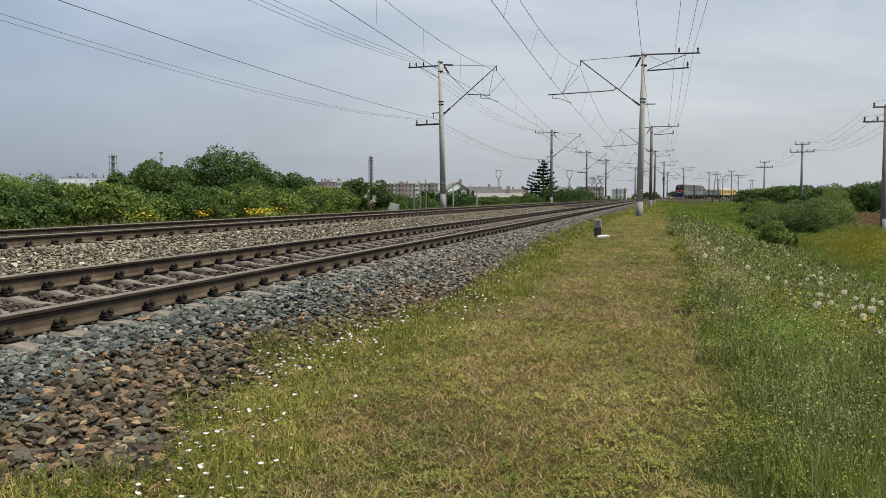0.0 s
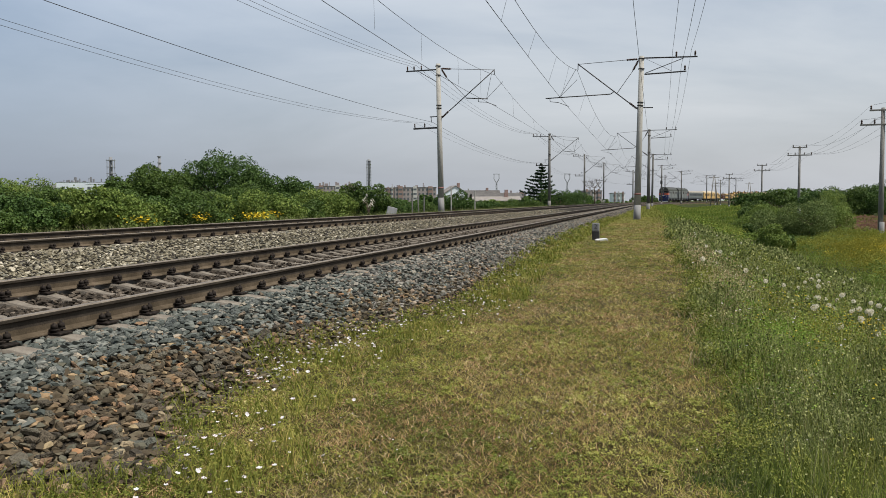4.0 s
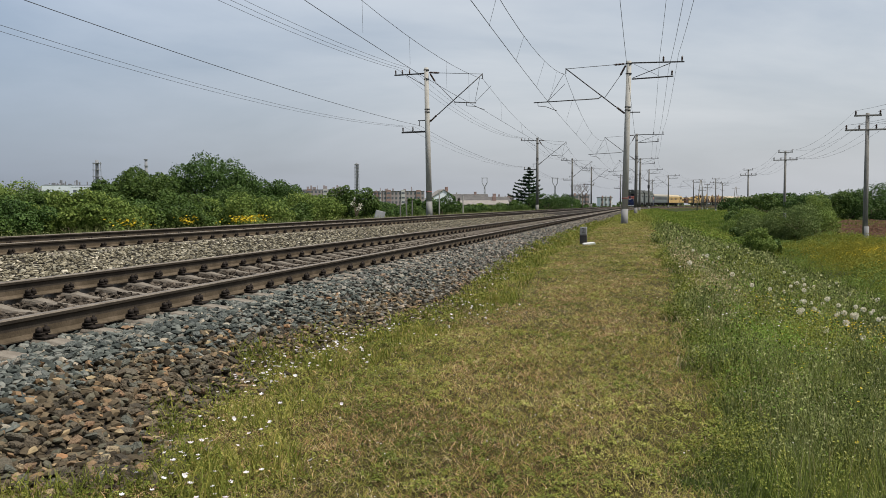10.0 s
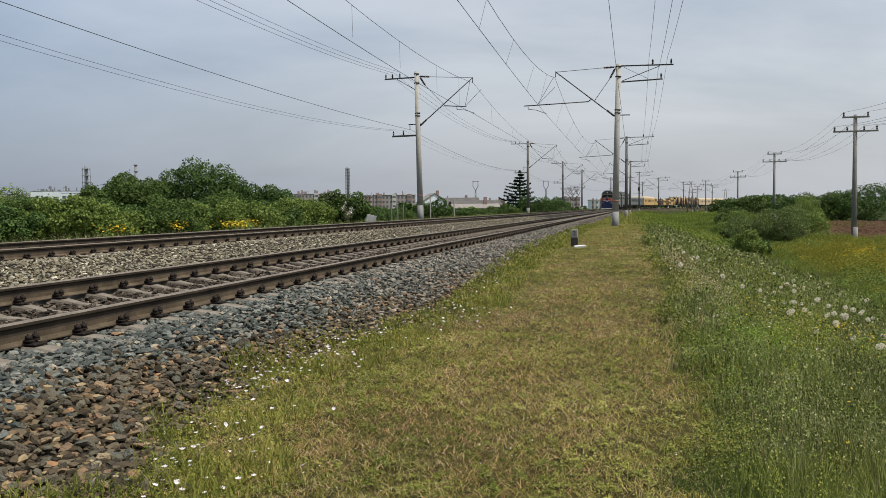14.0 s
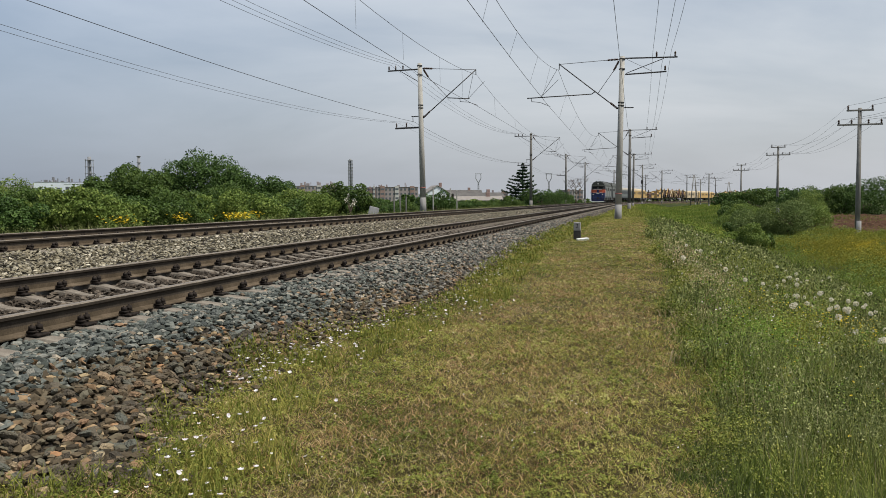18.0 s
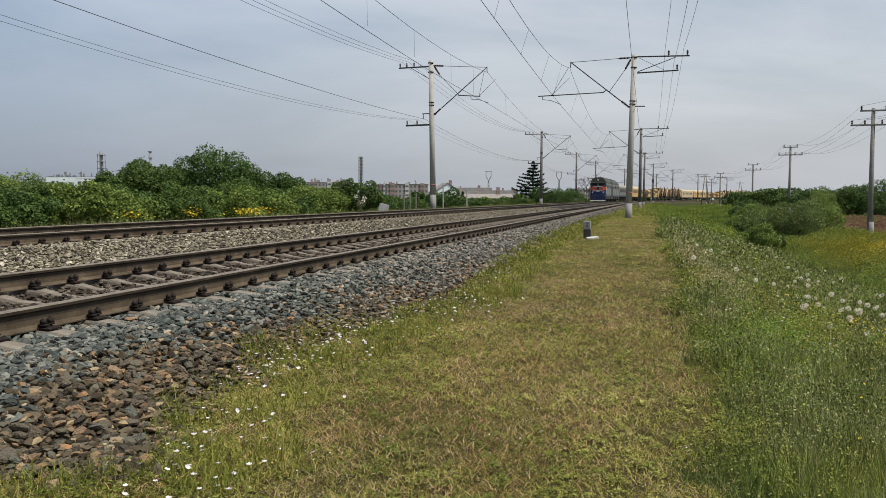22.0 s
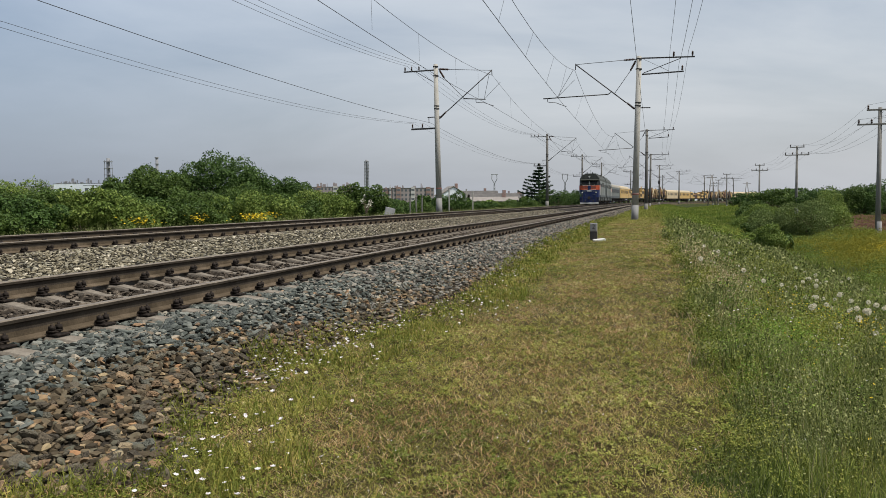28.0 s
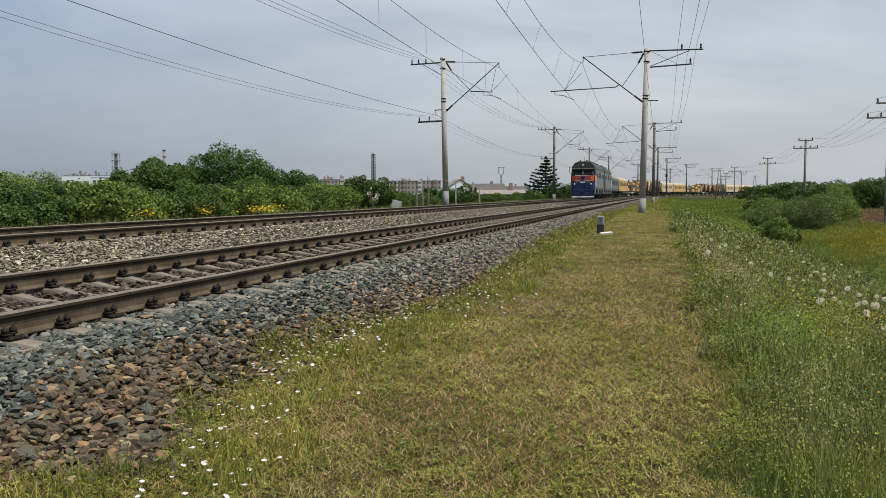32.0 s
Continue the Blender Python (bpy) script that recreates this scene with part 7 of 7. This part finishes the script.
        for x in (6.72, 8.0):
            bm = bmesh.new()
            tube(bm, (x, y * 1.5, 1.5), (x, y * 1.5, 3.0), 0.022, n=5)
            part("grab_rail", bm, M_LAMP, th)
    bm = bmesh.new()
    box(bm, (8.66, 0, 2.12), (0.03, 0.62, 0.13), bevel=0.01)
    part("number_bars", bm, M_LAMP, th)
    bm = bmesh.new()
    box(bm, (8.5, 0, 1.02), (0.3, 2.8, 0.35), bevel=0.04)
    part("buffer_beam", bm, M_BLUE, th)
    bm = bmesh.new()
    prism(bm, [(-1.35, 0.2), (1.35, 0.2), (1.35, 0.85), (-1.35, 0.85)], 8.5, 8.66)
    part("plough", bm, M_BLUE, th)
    bm = bmesh.new()
    box(bm, (8.7, 0, 0.2), (0.06, 2.7, 0.18), bevel=0.02)
    part("plough_edge", bm, M_LAMP, th, "white plough edge")
    bm = bmesh.new()
    tube(bm, (8.6, 0, 1.05), (9.0, 0, 1.05), 0.2, 0.24, n=10)
    part("coupler", bm, M_UNDER, th)
    for x in (5.0, -5.2):
        bogie(th, x, 3, 2.1)
    bm = bmesh.new()
    box(bm, (0, 0, 0.8), (4.2, 2.4, 0.75), bevel=0.12)
    part("fuel_tank", bm, M_UNDER, th)
    bm = bmesh.new()
    box(bm, (0, 0, 1.1), (17.2, 2.8, 0.18), bevel=0.02)
    part("frame", bm, M_UNDER, th)
    for x in (-6.5, -3.6, 0.8, 3.8):
        bm = bmesh.new()
        tube(bm, (x, 0, 4.65), (x, 0, 5.02), 0.75, 0.7, n=16)
        part("roof_fan", bm, M_ROOF, th)
    bm = bmesh.new()
    box(bm, (-1.5, 0, 4.93), (1.3, 0.7, 0.35), bevel=0.06)
    part("exhaust", bm, M_UNDER, th)
    for x, y, w in ((5.7, 0.55, 0.9), (5.7, -0.55, 0.9), (2.3, 0.6, 1.3), (2.3, -0.6, 1.3), (-5.0, 0.6, 1.0), (-5.0, -0.6, 1.0)):
        bm = bmesh.new()
        box(bm, (x, y, 4.88), (w, 0.55, 0.2), bevel=0.03)
        part("roof_hatch", bm, M_UNDER if x < 0 else M_COACHGREY, th)
    for y in (-0.4, 0.4):
        bm = bmesh.new()
        tube(bm, (7.1, y, 4.82), (7.1, y, 5.0), 0.03, n=5)
        tube(bm, (6.95, y, 5.0), (7.5, y, 5.0), 0.04, 0.1, n=8)
        part("horn", bm, M_ROOF, th)
    bm = bmesh.new()
    tube(bm, (6.6, 0, 4.8), (6.6, 0, 5.5), 0.02, n=5)
    part("aerial", bm, M_ROOF, th)
    for ob in th.children_recursive:
        for v in ob.data.vertices:
            v.co.y, v.co.z = v.co.y * 1.12, v.co.z * 1.045
    return th


def coach(length, mat, stripe, label, windows, roof, name="railway_coach"):
    th = tagged(new(name), label, "railway coach", "train")
    h = length / 2
    bm = bmesh.new()
    prism(bm, rounded(1.5, 1.2, 3.5, 0.02, 1), -h, h)
    part("body", bm, mat, th)
    bm = bmesh.new()
    prism(bm, rounded(1.52, 3.48, 3.6, 0.72), -h - 0.05, h + 0.05)
    part("roof", bm, roof, th)
    if stripe:
        for y in (-1.505, 1.505):
            bm = bmesh.new()
            box(bm, (0, y, 2.75), (length - 1.6, 0.03, 0.85), bevel=0.005)
            part("window_band", bm, M_STRIPE, th)
            bm = bmesh.new()
            box(bm, (0, y, 1.45), (length - 0.2, 0.03, 0.4), bevel=0.005)
            part("lower_band", bm, M_STRIPE, th)
    n = windows
    for i in range(n):
        x = (i - (n - 1) / 2) * (length - 4) / n
        for y in (-1.52, 1.52):
            bm = bmesh.new()
            box(bm, (x, y, 2.75), (0.95, 0.05, 0.8), bevel=0.03)
            part("window", bm, M_GLASS, th)
    for x in (-h + 1.1, h - 1.1):
        for y in (-1.52, 1.52):
            bm = bmesh.new()
            box(bm, (x, y, 2.3), (0.75, 0.05, 2.0), bevel=0.02)
            part("door", bm, mat, th)
    for x in (-h, h):
        bm = bmesh.new()
        box(bm, (x, 0, 2.3), (0.35, 1.2, 2.2), bevel=0.05)
        part("gangway", bm, M_UNDER, th)
    for x in (-h + 3.6, h - 3.6):
        bogie(th, x, 2, 2.4)
    bm = bmesh.new()
    box(bm, (0, 0, 1.1), (length, 2.7, 0.2), bevel=0.02)
    part("frame", bm, M_UNDER, th)
    for x, w in ((-2.2, 2.4), (1.8, 1.6)):
        bm = bmesh.new()
        box(bm, (x, 0, 0.75), (w, 2.3, 0.5), bevel=0.05)
        part("underfloor_box", bm, M_UNDER, th)
    return th


def machine_wagon(length):
    """A track machine: cabs, engine house, tanks and pipes on a low frame."""
    th = tagged(new("track_machine"), "yellow railway track-maintenance machine with cabs and engine housings", "track machine", "train")
    h = length / 2
    bm = bmesh.new()
    box(bm, (0, 0, 1.15), (length, 2.6, 0.32), bevel=0.04)
    part("frame", bm, M_UNDER, th)
    for x, w, top, mt, nm in ((-h + 2.2, 3.8, 3.9, M_YELLOW, "cab"), (-h + 6.4, 3.8, 3.1, M_YELLOW, "engine_housing"), (-0.5, 4.6, 3.5, M_YELLOW, "engine_housing"), (4.6, 3.6, 3.0, M_RUSTRED, "hopper"), (h - 5.2, 3.0, 3.3, M_YELLOW, "engine_housing"), (h - 2.0, 3.4, 3.9, M_YELLOW, "cab")):
        bm = bmesh.new()
        prism(bm, rounded(1.4, 1.3, top - 0.25, 0.25, 3), x - w / 2, x + w / 2)
        ob = part(nm, bm, mt, th)
        for y in (-1.42, 1.42):
            for k in (-0.28, 0.28):
                bm = bmesh.new()
                box(bm, (x + k * w, y, top - 0.95), (w * 0.36, 0.05, 0.8), bevel=0.02)
                part("window" if nm == "cab" else "louvre", bm, M_GLASS if nm == "cab" else M_UNDER, ob)
    for x in (-h + 4.3, 2.2, h - 3.7):
        bm = bmesh.new()
        tube(bm, (x, 0.4, 1.3), (x, 0.4, 4.1), 0.16, n=10)
        part("exhaust_pipe", bm, M_UNDER, th)
    for y in (-1.35, 1.35):
        bm = bmesh.new()
        tube(bm, (-h + 8, y, 2.9), (h - 4, y, 2.6), 0.09, n=8)
        part("pipe", bm, M_RUSTRED, th)
        bm = bmesh.new()
        for i in range(9):
            x = -h + 1 + i * (length - 2) / 8
            tube(bm, (x, y, 1.3), (x, y, 2.2), 0.03, n=5)
        tube(bm, (-h + 1, y, 2.2), (h - 1, y, 2.2), 0.03, n=5)
        part("handrail", bm, M_YELLOW, th)
    for x in (-h + 3.2, h - 3.2):
        bogie(th, x, 2, 1.8)
    return th


def lattice_wagon(length):
    """The working part: lattice girder, conveyor belts, slanting chutes, drums."""
    th = tagged(new("ballast_cleaner"), "yellow ballast-cleaning machine with slanting conveyors and lattice girder", "track machine", "train")
    h = length / 2
    bm = bmesh.new()
    box(bm, (0, 0, 1.25), (length, 1.6, 0.4), bevel=0.04)
    part("frame", bm, M_UNDER, th)
    n = int(length / 2.6)
    for y in (-1.2, 1.2):
        bm = bmesh.new()
        for z in (2.5, 3.9):
            box(bm, (-0.16 * length, y, z), (length * 0.62, 0.16, 0.2), bevel=0.02)
        for i in range(n):
            x0, x1 = -h + 0.7 + i * length * 0.6 / n, -h + 0.7 + (i + 1) * length * 0.6 / n
            tube(bm, (x0, y, 2.5), (x1, y, 3.9) if i % 2 else (x0, y, 3.9), 0.08, n=6)
            tube(bm, (x0, y, 3.9) if not i % 2 else (x1, y, 3.9), (x1, y, 2.5), 0.08, n=6)
        part("lattice_girder", bm, M_WORN, th)
    rng = random.Random(int(length))
    for i, (x, tilt) in enumerate(((-h + 4, 38), (-h + 8, -40), (-2.5, 35), (2.5, -36), (6.8, 40), (h - 4.5, -42))):
        bm = bmesh.new()
        box(bm, (x, 0.1, 2.7), (4.6, 2.5, 0.5), Euler((0, radians(tilt), 0)).to_matrix(), 0.05)
        part("conveyor", bm, M_CREAM if i == 4 else M_WORN if i % 3 == 0 else M_UNDER, th)
        for y in (-1.35, 1.35):
            bm = bmesh.new()
            tube(bm, (x + 1.2, y - 0.12, 2.2 + 0.8 * (i % 2)), (x + 1.2, y + 0.12, 2.2 + 0.8 * (i % 2)), 0.62, n=16)
            part("drum", bm, M_RUSTRED if i % 2 else M_UNDER, th)
    for i in range(6):
        x = -h + 3 + i * (length - 6) / 5
        bm = bmesh.new()
        box(bm, (x, rng.uniform(-0.2, 0.2), 1.9), (rng.uniform(1.2, 2.4), 2.3, 0.9), bevel=0.06)
        part("housing", bm, (M_RUSTRED, M_UNDER, M_WORN)[i % 3], th)
    # arched hoods over the screens, open at the ends
    for x, w, mt in ((h - 1.0, 0.9, M_YELLOW), (h - 4.6, 1.2, M_UNDER), (-h + 2.2, 1.4, M_WORN)):
        bm = bmesh.new()
        outer = [(-1.5 * math.cos(math.pi * i / 12), 2.75 + 1.5 * math.sin(math.pi * i / 12)) for i in range(13)]
        inner = [(-1.2 * math.cos(math.pi * i / 12), 2.75 + 1.2 * math.sin(math.pi * i / 12)) for i in range(13)]
        ring = [(-1.5, 1.5)] + outer + [(1.5, 1.5), (1.2, 1.5)] + inner[::-1] + [(-1.2, 1.5)]
        prism(bm, ring, x - w / 2, x + w / 2)
        part("hood", bm, mt, th)
    # slanting booms on both sides
    for i, (x, tilt, z) in enumerate(((h - 2.6, 42, 3.2), (h - 6.6, -38, 3.0), (h - 9.2, 44, 3.3), (-2.8, -46, 3.2), (-6.2, 34, 2.9))):
        for y in (-1.42, 1.42):
            bm = bmesh.new()
            box(bm, (x, y, z), (4.6, 0.22, 0.4), Euler((0, radians(tilt), 0)).to_matrix(), 0.04)
            part("boom", bm, (M_WORN, M_UNDER, M_YELLOW, M_RUSTRED, M_CREAM)[i], th)
    for y, z, tilt in ((-0.75, 2.6, 52), (0.75, 2.6, -52), (0.0, 1.9, 0)):
        bm = bmesh.new()
        box(bm, (h + 0.05, y, z), (0.45, 0.42, 1.9), Euler((radians(-tilt * 0.6), 0, 0)).to_matrix(), 0.04)
        part("chute", bm, M_YELLOW, th)
    for x in (-h + 3.4, -0.4, h - 3.4):
        bogie(th, x, 2, 1.8)
    return th


# nose of the leading unit along the line, by seconds
NOSE = ((0, 316.2), (6, 279.2), (13, 232.0), (19, 192.4), (25, 152.2), (29, 127.8), (32, 111.6))
NOSE_FIT = np.polyfit([a for a, _ in NOSE], [b for _, b in NOSE], 3)
TRAIN = []


def couple_train():
    units = [(loco_section(True), 18.5, 0.0), (loco_section(False), 18.5, math.pi)]
    units.append((coach(24.6, M_GREYCOACH, True, "dark grey railway coach with a dusty beige roof", 10, M_ROOFPALE), 24.6, 0.0))
    yellow = coach(20.6, M_YELLOW, False, "yellow crew coach of the work train", 7, M_CREAM)
    units.append((yellow, 20.6, 0.0))
    units.append((machine_wagon(32.8), 32.8, 0.0))
    lat = lattice_wagon(20.4)
    units += [(lat, 20.4, 0.0), (copy_thing(lat, Matrix()), 20.4, math.pi)]
    cream = coach(20.6, M_CREAM, False, "cream crew coach of the work train", 7, M_CREAM)
    units += [(cream, 20.6, 0.0), (copy_thing(yellow, Matrix()), 20.6, 0.0), (machine_wagon(26.4), 26.4, 0.0)]
    units += [(copy_thing(lat, Matrix()), 20.4, 0.0), (copy_thing(lat, Matrix()), 20.4, math.pi), (copy_thing(cream, Matrix()), 20.6, 0.0), (copy_thing(yellow, Matrix()), 20.6, 0.0)]
    back = 0.0
    for ob, length, turn in units:
        TRAIN.append((ob, back + length / 2, length, turn))
        back += length + 0.75


def rail_pose(s, length, turn):
    """A wagon whose two pivots stand on the track centre; it faces the camera's end of the line."""
    k = length * 0.36
    x0, y0 = plan(s - k, 6.1475)
    x1, y1 = plan(s + k, 6.1475)
    a = math.atan2(float(y0 - y1), float(x0 - x1))
    return Matrix.LocRotScale(((float(x0) + float(x1)) / 2, (float(y0) + float(y1)) / 2, RAIL_Z), Euler((0, 0, a + turn)), None)


couple_train()


def motions():
    for ob, back, length, turn in TRAIN:
        walk(ob, [(t, rail_pose(float(np.polyval(NOSE_FIT, t)) + back, length, turn)) for t in range(0, 33, 2)])


motions()
